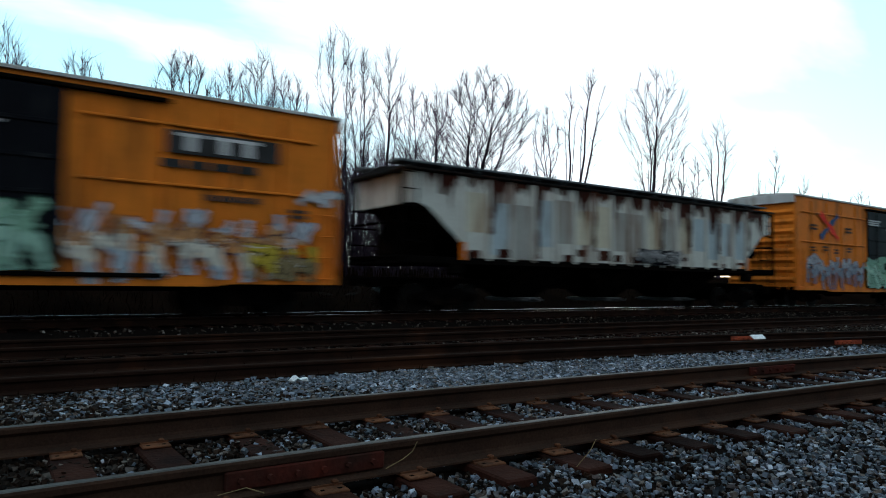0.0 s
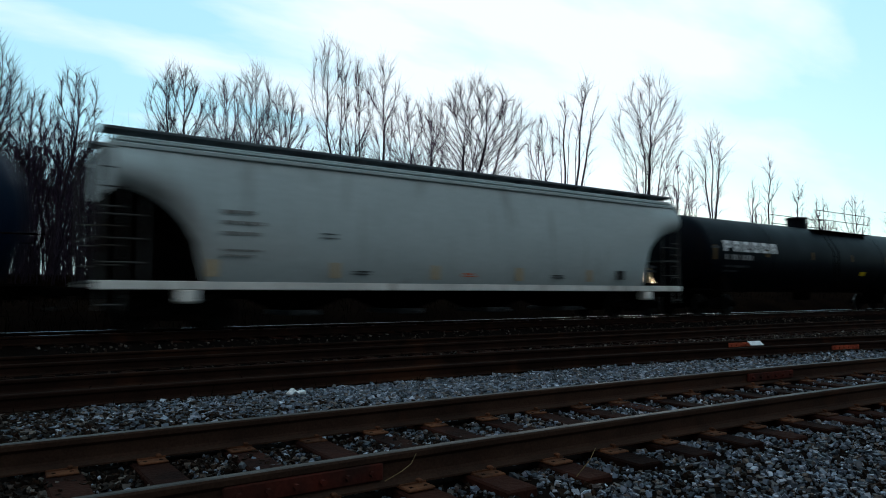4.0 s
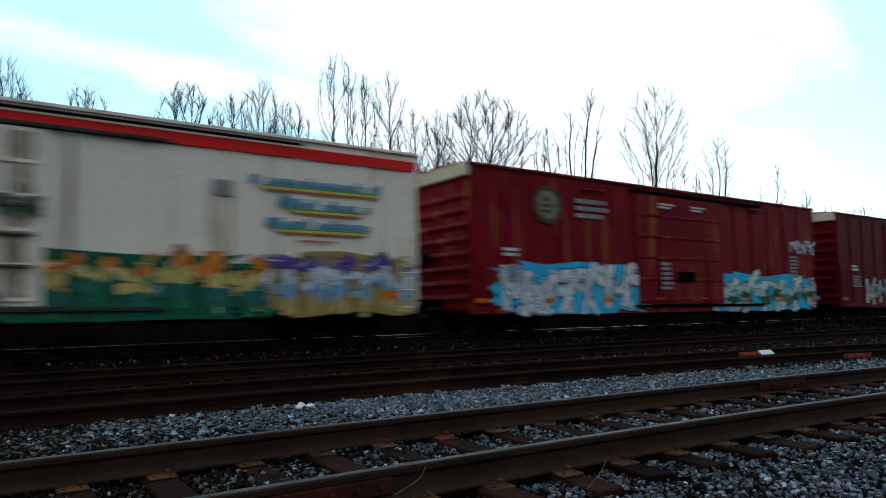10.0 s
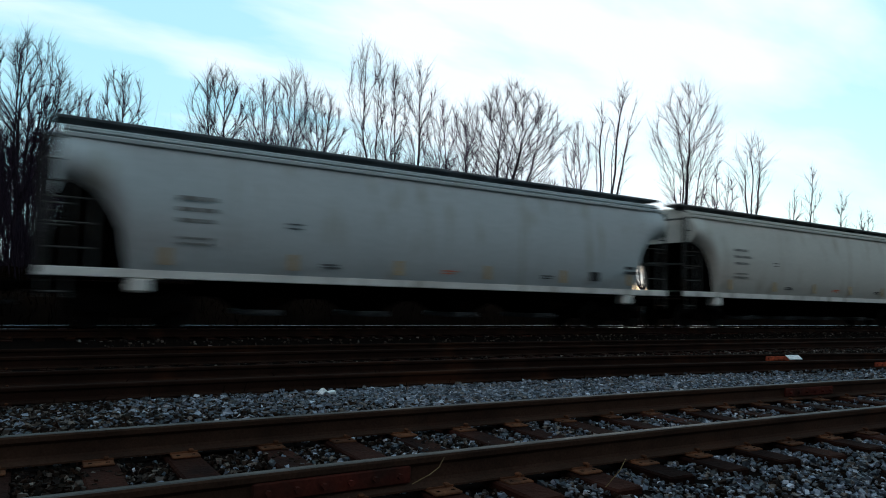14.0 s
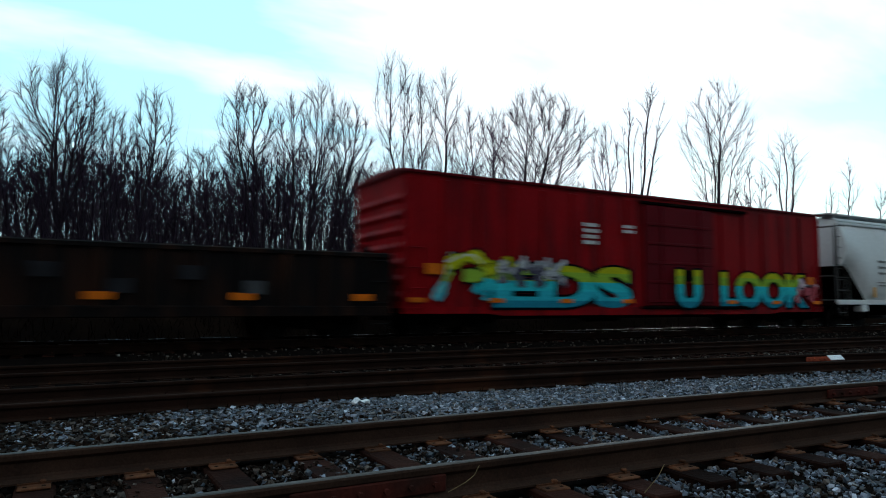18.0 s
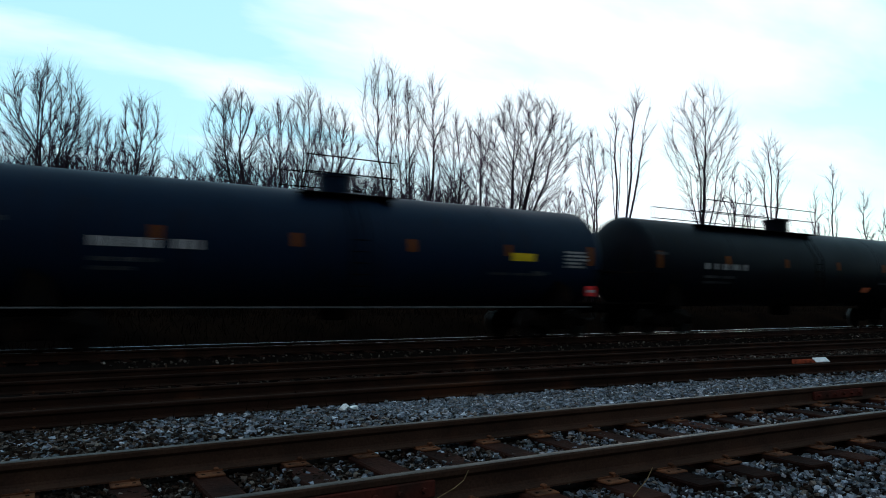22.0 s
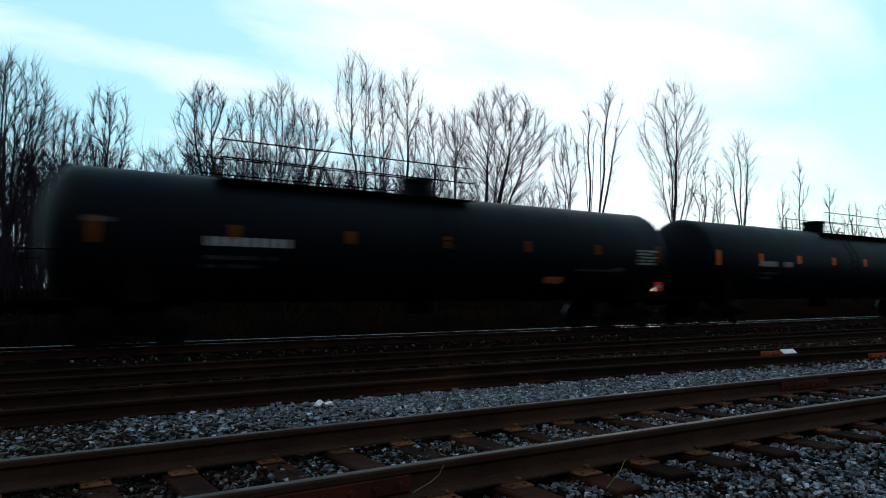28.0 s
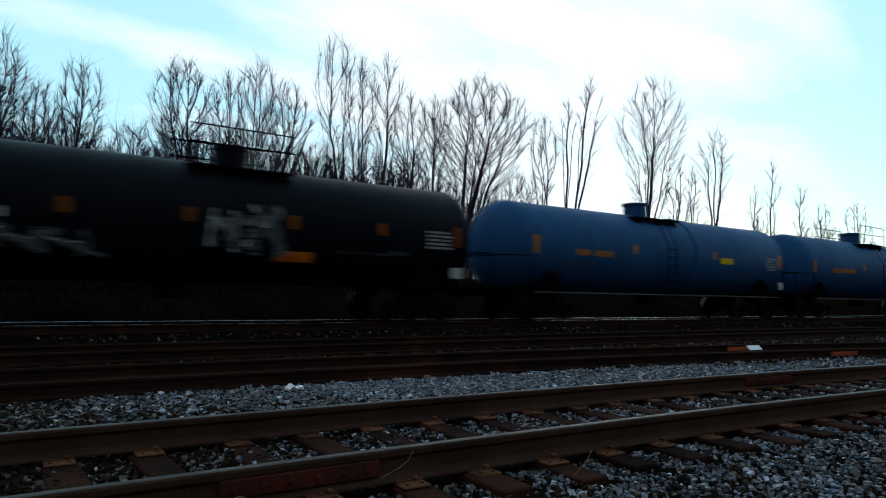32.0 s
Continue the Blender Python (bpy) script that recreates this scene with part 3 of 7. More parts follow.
def ribbon(g, pts, width, y, slot_of, n=14):
    """A flat painted stroke through control points (Catmull-Rom), cut into pieces coloured by height."""
    P = [Vector((p[0], p[1])) for p in pts]
    P = [P[0] * 2 - P[1]] + P + [P[-1] * 2 - P[-2]]
    line = []
    for i in range(1, len(P) - 2):
        for k in range(n):
            t = k / n
            a, b, c, d = P[i - 1], P[i], P[i + 1], P[i + 2]
            line.append(0.5 * ((2 * b) + (c - a) * t + (2 * a - 5 * b + 4 * c - d) * t * t + (3 * b - a - 3 * c + d) * t ** 3))
    line.append(P[-2])
    prev = None
    for i, p in enumerate(line):
        d = (line[min(i + 1, len(line) - 1)] - line[max(i - 1, 0)])
        d = d.normalized() if d.length > 1e-6 else Vector((1, 0))
        e = Vector((-d.y, d.x)) * width / 2 * (0.72 + 0.22 * math.sin(i * 0.45) + 0.10 * math.sin(i * 1.9))
        cur = [(p.x + e.x, y, p.y + e.y), (p.x - e.x, y, p.y - e.y)]
        if prev:
            g.add([prev[0], prev[1], cur[1], cur[0]], [(0, 1, 2, 3)], slot_of(p.y))
        prev = cur


def graffiti(car, x0, x1, z0, z1, y, letters, fills, outline, back=None, seed=1, shine=None, label="spray-painted graffiti in wild letters"):
    """Wild-style lettering: a cloud behind, thick outlined strokes with a fading fill, and highlights."""
    rnd = random.Random(seed)
    nf, h = len(fills), z1 - z0
    if back:
        ring, n, g = [], 56, Geo()
        for k in range(n):
            a = 2 * math.pi * k / n
            ex = abs(math.cos(a)) ** 0.4 * (1 if math.cos(a) > 0 else -1)
            ez = abs(math.sin(a)) ** 0.55 * (1 if math.sin(a) > 0 else -1)
            r = 1 + 0.06 * math.sin(a * 9 + seed) + 0.05 * math.sin(a * 17 + seed * 2) + rnd.uniform(-0.10, 0.14)
            ring.append(((x0 + x1) / 2 + ex * r * (x1 - x0) * 0.52, y, max(z0 - 0.05, (z0 + z1) / 2 + ez * r * h * 0.52)))
        mid = ((x0 + x1) / 2, y, (z0 + z1) / 2)
        g.add([mid] + ring, [(0, k + 1, (k + 1) % n + 1) for k in range(n)])
        part("graffiti_cloud", g, back, car)
    letters = max(1, round(letters * 1.4))
    cell = (x1 - x0) / letters
    line_slot, shine_slot = nf, nf + 1
    for i in range(letters):
        g = Geo()
        cx, lean = x0 + cell * (i + 0.5), rnd.uniform(-0.3, 0.3)
        tall, sunk = rnd.uniform(0.78, 1.12), rnd.uniform(-0.12, 0.12)

        def at(a, b):
            """A place in the letter's box, from -1 to 1 both ways, leaning and shaken."""
            return (cx + (a * 0.66 + b * lean * 0.5) * cell + rnd.uniform(-0.07, 0.07) * cell, z0 + h * min(1.08, max(-0.02, 0.5 + sunk + 0.44 * b * tall)) + rnd.uniform(-0.04, 0.04) * h)

        # loose bends, hooks and points that belong to no alphabet
        strokes = [[at(-0.8, -1.0), at(-0.75, rnd.uniform(-0.3, 0.3)), at(-0.6, rnd.uniform(0.7, 1.1))],
                   [at(-0.8, rnd.uniform(0.4, 1.0)), at(-0.1, rnd.uniform(-0.6, 0.9)), at(0.5, rnd.uniform(0.0, 1.0)), at(0.3, rnd.uniform(-0.8, -0.1))],
                   [at(-0.2, rnd.uniform(-0.2, 0.5)), at(rnd.uniform(0.3, 0.9), rnd.uniform(-0.5, 0.1)), at(rnd.uniform(0.6, 1.3), -1.05)],
                   [at(rnd.uniform(0.5, 0.9), rnd.uniform(0.6, 1.1)), at(rnd.uniform(0.4, 0.9), 0.0), at(rnd.uniform(0.3, 0.8), -1.05)]]
        if rnd.random() < 0.5:                        # a pointed flourish
            strokes.append([at(0.5, rnd.uniform(-0.2, 0.6)), at(1.1, rnd.uniform(0.4, 1.0)), at(rnd.uniform(0.7, 1.4), rnd.uniform(0.9, 1.25))])
        wd = min(cell * 0.42, h * 0.27) * rnd.uniform(0.8, 1.2)
        shift = rnd.uniform(-0.5, 0.5)
        for q, st in enumerate(strokes):
            wq, tone = wd * rnd.uniform(0.7, 1.15), shift + rnd.uniform(-0.3, 0.3)
            depth = i * 0.0003 + q * 0.0012
            ribbon(g, st, wq * 1.34, y - 0.006 - depth, lambda z: line_slot)
            ribbon(g, st, wq, y - 0.0066 - depth, lambda z: min(nf - 1, max(0, int((z1 - z) / h * nf + tone))))
            if q < 2:
                ribbon(g, [(p[0] - wq * 0.2, p[1] + wq * 0.12) for p in st[:3]], wq * 0.16, y - 0.0072 - depth, lambda z: shine_slot)
        part("graffiti_letter", g, fills + [outline, shine or spray(0, 0, 0.6)], car, label)


def lettering(car, text, x0, x1, z0, z1, y, fills, outline, label):
    """Painted words in filled letters with a dark edge; the fill changes with height."""
    for offset, mats, depth in ((0.10, [outline], 0.006), (0.055, fills, 0.010)):
        font = bpy.data.curves.new("lettering", "FONT")
        font.body, font.size, font.offset, font.fill_mode = text, 1.0, offset, "FRONT"
        ob = new("lettering", font)
        me = bpy.data.meshes.new_from_object(ob.evaluated_get(bpy.context.evaluated_depsgraph_get()))
        bpy.data.objects.remove(ob)
        bm = bmesh.new()
        bm.from_mesh(me)
        bpy.data.meshes.remove(me)
        if offset > 0.08:
            xs, zs = [v.co.x for v in bm.verts], [v.co.y for v in bm.verts]
            box = (min(xs), max(xs), min(zs), max(zs))
        for v in bm.verts:
            v.co = Vector((x0 + (v.co.x - box[0]) / (box[1] - box[0]) * (x1 - x0), y - depth, z0 + (v.co.y - box[2]) / (box[3] - box[2]) * (z1 - z0)))
        for k in range(1, len(mats)):
            bmesh.ops.bisect_plane(bm, geom=bm.verts[:] + bm.edges[:] + bm.faces[:], plane_co=(0, 0, z1 - (z1 - z0) * k / len(mats)), plane_no=(0, 0, 1))
        for f in bm.faces:
            f.material_index = min(len(mats) - 1, max(0, int((z1 - f.calc_center_median().z) / (z1 - z0) * len(mats))))
        out = bpy.data.meshes.new("lettering")
        bm.to_mesh(out)
        bm.free()
        for m in mats:
            out.materials.append(m)
        part("graffiti_word" if depth > 0.008 else "graffiti_edge", out, None, car, label)


TRAIN = []


def begin(name, label, category, s_left, s_right, group="cars of the freight train"):
    car = thing(name, label, category, group)
    TRAIN.append((car, (s_left + s_right) / 2))
    return car, (s_right - s_left) / 2


# ---------------------------------------------------------------- boxcars
END_DARK = mat("soiled_lock_rod", (0.10, 0.08, 0.06), (0.05, 0.04, 0.03), 0.8)


def boxcar(label, s0, s1, height, side, roof_m, door_at, door_w, door_m=None, floor=0.75, ribs=16, seams=(), stripe=None, sill_m=None, end_m=None, insulated=False, end_top=None):
    car, h = begin("boxcar", label, "boxcar", s0, s1)
    w, top = 1.53, height - 0.12
    g = Geo()
    g.box(-h + 0.06, h - 0.06, -w, w, floor + 0.12, top)
    part("body", g, side, car)
    g = Geo()
    crown = [(-w - 0.06, top - 0.02), (-w - 0.06, top + 0.05), (-1.0, top + 0.12), (0, top + 0.16), (1.0, top + 0.12), (w + 0.06, top + 0.05), (w + 0.06, top - 0.02)]
    g.loft([[(x, y, z) for y, z in crown] for x in (-h - 0.05, h + 0.05)])
    nx = int(2 * h / 1.1)
    for k in range(nx + 1):
        x = -h + k * 2 * h / nx
        g.tube([(x, -w - 0.02, top + 0.05), (x, 0, top + 0.16), (x, w + 0.02, top + 0.05)], 0.025, 4)
    part("roof", g, roof_m, car)
    if end_top:
        for s in (-1, 1):
            g = Geo()
            g.slab(min(s * (h - 0.02), s * (h + 0.09)), max(s * (h - 0.02), s * (h + 0.09)), -w - 0.02, w + 0.02, top - 0.32, top + 0.06)
            part("end_fascia", g, end_top, car, "pale sheet above the car end")
    # side posts
    pg = Geo()
    pg.loft([[(-0.07, 0, floor + 0.14), (0.07, 0, floor + 0.14), (0.045, -0.045, floor + 0.16), (-0.045, -0.045, floor + 0.16)],
             [(-0.07, 0, top - 0.14), (0.07, 0, top - 0.14), (0.045, -0.045, top - 0.16), (-0.045, -0.045, top - 0.16)]])
    post = pg.mesh("side_post", side)
    for k in range(ribs):
        x = -h + 0.12 + (2 * h - 0.24) * k / (ribs - 1)
        if abs(x - door_at) < door_w / 2 + 0.05:
            continue
        part("side_post", post, None, car, at=(x, -w, 0))
        o = part("side_post", post, None, car, at=(x, w, 0))
        o.rotation_euler = (0, 0, math.pi)
    for z in seams:                                 # long horizontal side stiffeners, broken at the door
        for a, b in ((-h + 0.6, door_at - door_w / 2 - 0.2), (door_at + door_w / 2 + 0.25, h - 0.7)):
            g = Geo()
            g.slab(a, b, -w - 0.06, -w, z, z + 0.07, 0.02)
            part("side_stiffener", g, side, car)
    # corrugated ends
    eg = Geo()
    eg.loft([[(0, -w + 0.02, -0.13), (0, w - 0.02, -0.13), (0.085, w - 0.12, 0), (0.085, -w + 0.12, 0)], [(0, -w + 0.02, 0.13), (0, w - 0.02, 0.13), (0.08, w - 0.12, 0.02), (0.08, -w + 0.12, 0.02)]])
    rib = eg.mesh("end_rib", end_m or side)
    nr = int((top - floor - 0.5) / 0.42)
    for s in (-1, 1):
        for k in range(nr):
            o = part("end_rib", rib, None, car, at=(s * (h - 0.06), 0, floor + 0.42 + k * 0.42))
            if s < 0:
                o.rotation_euler = (0, 0, math.pi)
    # door
    door = Geo()
    dt = top - 0.25 if not stripe else stripe[1] - 0.03
    door.slab(door_at - door_w / 2, door_at + door_w / 2, -w - 0.085, -w, floor + 0.2, dt, 0.02)
    d = part("door", door, door_m or side, car)
    pan = 5
    for k in range(pan):
        z = floor + 0.3 + k * (dt - floor - 0.35) / pan
        g = Geo()
        g.slab(door_at - door_w / 2 + 0.12, door_at + door_w / 2 - 0.12, -w - 0.115, -w - 0.084, z, z + 0.09, 0.02)
        part("door_stiffener", g, door_m or side, d)
    for dx in ((-0.28, 0.28) if not insulated else (-0.5, -0.3, 0.35, 0.6)):
        g = Geo().tube([(door_at + dx * door_w, -w - 0.13, floor + 0.22), (door_at + dx * door_w, -w - 0.13, dt - 0.05)], 0.025, 6)
        part("lock_rod", g, END_DARK if insulated else (door_m or side), d)
    g = Geo()
    g.slab(door_at - door_w * 0.08, door_at + door_w * 0.12, -w - 0.16, -w - 0.11, floor + 1.0, floor + 1.35, 0.02)
    part("door_handle", g, STEEL, d)
    for z in (floor + 0.1, dt + 0.02):
        g = Geo()
        g.slab(door_at - door_w * (1.1 if door_at <= 0 else 0.55), door_at + door_w * 1.05, -w - 0.12, -w, z, z + 0.09, 0.015)
        part("door_rail", g, STEEL if not stripe else BLACKEN, car)
    # underframe and sill
    g = Geo()
    sb = floor - 0.02
    sill = [(-h, sb + 0.18), (-h, sb), (-h + 2.6, sb), (-h + 3.1, sb - 0.06), (h - 3.1, sb - 0.06), (h - 2.6, sb), (h, sb), (h, sb + 0.18)]
    for s in (-1, 1):
        g.loft([[(x, s * w - 0.04, z) for x, z in sill], [(x, s * w + 0.04, z) for x, z in sill]])
    part("side_sill", g, sill_m or side, car)
    g = Geo()
    g.box(-h + 0.1, h - 0.1, -w + 0.1, w - 0.1, floor + 0.02, floor + 0.14)
    g.slab(-h - 0.1, h + 0.1, -0.33, 0.33, floor - 0.2, floor + 0.1, 0.03)
    for k in range(9):
        x = -h + 1.0 + k * (2 * h - 2) / 8
        g.slab(x - 0.06, x + 0.06, -w + 0.06, w - 0.06, floor - 0.12, floor + 0.06, 0.02)
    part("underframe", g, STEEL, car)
    g = Geo().tube([(-0.9, 0.7, floor - 0.15), (0.5, 0.7, floor - 0.15)], 0.2, 10)
    part("brake_reservoir", g, STEEL, car)
    if stripe:
        m, z0, z1 = stripe
        g = Geo()
        g.box(-h + 0.05, h - 0.05, -w - 0.052, -w - 0.001, z0, z1)
        part("stripe", g, m, car, "red band along the eave")
    for s in (-1, 1):
        ladder(car, s * (h - 0.36), -w - 0.07, floor + 0.0, floor + 1.75 if not stripe else floor + 2.0, side, 0.42)
        ladder(car, s * (h + 0.12), -w + 0.45, floor + 0.0, floor + 2.4, side, 0.42, "y", "end_ladder")
        g = Geo().tube([(s * (h - 0.55), -w - 0.03, floor), (s * (h - 0.55), -w - 0.05, floor - 0.35), (s * (h - 0.15), -w - 0.05, floor - 0.35), (s * (h - 0.15), -w - 0.03, floor)], 0.02, 5)
        part("step_iron", g, STEEL, car)
    g = Geo().disc((0, 0, 0), 0.28, 0.04, 16)
    o = part("brake_wheel", g, STEEL, car, at=(-h - 0.2, 0.4, floor + 1.6))
    o.rotation_euler = (0, 0, math.pi / 2)
    running_gear(car, h, 2.0)
    return car, h, -w - 0.05


def reflectors(car, xs, z, y, m=None, w=0.45, hh=0.12):
    for x in xs:
        plate(car, "reflector", x, z, w, hh, m or AMBER, y)


YELLOW_CAR = paint("boxcar_yellow", (0.80, 0.225, 0.026), (0.22, 0.075, 0.02), 0.3)
PALE_ROOF = paint("pale_roof", (0.55, 0.56, 0.55), (0.25, 0.2, 0.15), 0.3)
BLACK_DOOR = paint("door_black", (0.009, 0.010, 0.014), (0.05, 0.05, 0.05), 0.1)
MAROON = paint("maroon", (0.115, 0.009, 0.016), (0.05, 0.012, 0.014), 0.15)
DEEP_RED = paint("deep_red", (0.155, 0.004, 0.010), (0.08, 0.006, 0.008), 0.2)
FADED_RED = paint("faded_red", (0.27, 0.008, 0.018), (0.36, 0.12, 0.03), 0.2, fade=0.75)
BRIGHT_RED = paint("bright_red", (0.34, 0.005, 0.009), (0.09, 0.005, 0.007), 0.5)
CREAM = paint("reefer_white", (0.90, 0.79, 0.68), (0.46, 0.33, 0.22), 0.24, fade=0.95)
SIGNAL_RED = paint("stripe_red", (0.80, 0.03, 0.025), (0.4, 0.05, 0.04), 0.1)
CREAM_FASCIA = paint("cream_fascia", (0.66, 0.58, 0.40), (0.35, 0.3, 0.2), 0.2)
ORANGE_FASCIA = paint("orange_fascia", (0.75, 0.33, 0.03), (0.4, 0.2, 0.05), 0.1)

INK = spray(0.65, 0.5, 0.02)


def yellow_boxcar(s0, s1):
    car, h, y = boxcar("orange-yellow boxcar with a black sliding door and graffiti", s0, s1, 4.98, YELLOW_CAR, PALE_ROOF, 0.3, 3.6, BLACK_DOOR, 0.78, 13,
                       seams=(2.85, 4.15), end_top=PALE_ROOF)
    xl = h - 2.85
    plate(car, "black_panel", xl, 3.82, 2.5, 0.5, BLACKEN, y - 0.02)
    for a in (-0.78, -0.05, 0.5):                     # three plain white shapes
        tee = [(-0.28, 3.95), (-0.08, 3.95), (-0.08, 3.64), (0.14, 3.64), (0.14, 3.95), (0.3, 3.95), (0.3, 4.02), (-0.28, 4.02)]
        g = Geo().loft([[(xl + a + u, yy, v) for u, v in tee] for yy in (y - 0.04, y - 0.034)])
        part("emblem", g, WHITE, car, "white block emblem on a black panel")
    bars(car, xl - 1.35, 3.2, 2.7, 0.3, 1, BLACKEN, y - 0.01, 3)
    bars(car, xl - 0.4, 2.55, 1.6, 0.22, 1, BLACKEN, y - 0.01, 4)
    for sgn, m, mm in ((1, 0, spray(0.62, 0.7, 0.3)), (-1, 1, spray(0.005, 0.95, 0.8))):
        g = Geo()
        ribbon(g, [(-h + 2.1, 3.65 - sgn * 0.55), (-h + 2.9, 3.65), (-h + 3.7, 3.65 + sgn * 0.55)], 0.34, y - 0.02 - 0.004 * m, lambda z: 0)
        part("emblem", g, mm, car, "one of two crossed red and blue bands")
    for x in (-h + 1.2, -h + 4.4):
        bars(car, x, 3.4, 0.7, 0.3, 2, BLACKEN, y - 0.01, 5)
    for k, (x, z) in enumerate(((-h + 1.2, 2.45), (-h + 2.3, 2.5), (-h + 3.3, 2.4), (-h + 4.5, 2.5), (-h + 0.9, 1.7), (h - 1.3, 2.3))):
        bars(car, x, z, 0.55, 0.26, 2, BLACKEN, y - 0.01, 60 + k)
    graffiti(car, -h + 1.0, -2.2, 0.85, 2.25, y - 0.01, 6, [spray(0.62, 0.12, 0.5), spray(0.6, 0.25, 0.42), spray(0.0, 0.45, 0.42)], spray(0.75, 0.3, 0.2), None, 11)
    graffiti(car, 2.0, h - 1.0, 0.80, 2.3, y - 0.01, 6, [spray(0.62, 0.15, 0.62), spray(0.06, 0.8, 0.6), spray(0.12, 0.2, 0.72), spray(0.58, 0.25, 0.62)], spray(0.7, 0.5, 0.12), None, 12)
    graffiti(car, h - 2.2, h - 0.7, 0.85, 1.7, y - 0.03, 2, [spray(0.12, 0.9, 0.6), spray(0.1, 0.6, 0.35)], INK, None, 14, label="black and yellow scrawl")
    graffiti(car, h - 0.95, h - 0.3, 2.55, 3.1, y - 0.02, 1, [spray(0.6, 0.08, 0.6)], spray(0.6, 0.1, 0.4), None, 15, label="white scrawl")
    graffiti(car, -1.75, 1.45, 0.95, 2.3, y - 0.085, 2, [spray(0.40, 0.45, 0.55), spray(0.42, 0.4, 0.62)], spray(0.4, 0.6, 0.2), spray(0.41, 0.45, 0.45), 13, label="mint green graffiti on the black door")
    bars(car, -1.6, 3.9, 1.3, 0.3, 3, WHITE, y - 0.1, 6)
    bars(car, 0.3, 3.75, 0.9, 0.1, 1, WHITE, y - 0.1, 7)
    plate(car, "reflector", h - 0.9, 1.45, 0.45, 0.5, AMBER, y - 0.02)
    return car


def red_boxcar(label, s0, s1, height, m, seed, fascia=None):
    car, h, y = boxcar(label, s0, s1, height, m, m, 0.1, 4.9, m, 0.62, 17, end_top=fascia)
    reflectors(car, [-h + 0.4 + k * (2 * h - 0.8) / 7 for k in range(8)], 0.98, y - 0.03)
    for x in (-1.25, 0.55):
        bars(car, x, height - 0.85, 0.9, 0.22, 2, WHITE, y - 0.115, seed)
    bars(car, -h + 1.2, 2.25, 0.7, 0.3, 2, WHITE, y - 0.01, seed + 1)
    bars(car, -h + 1.3, 1.5, 0.8, 0.55, 5, GREYED, y - 0.01, seed + 2)
    bars(car, -1.2, 1.3, 0.6, 1.0, 6, GREYED, y - 0.115, seed + 3)
    bars(car, h - 2.1, 1.9, 0.7, 0.9, 6, GREYED, y - 0.01, seed + 4)
    g = Geo()
    for x in (-h + 5.0, h - 4.5):
        g.slab(x - 0.45, x + 0.45, y - 0.09, y, height - 0.52, height - 0.45, 0.02)
    part("vent_hood", g, m, car)
    return car, h, y


# the leading cars
yellow_boxcar(28.9, 45.2)


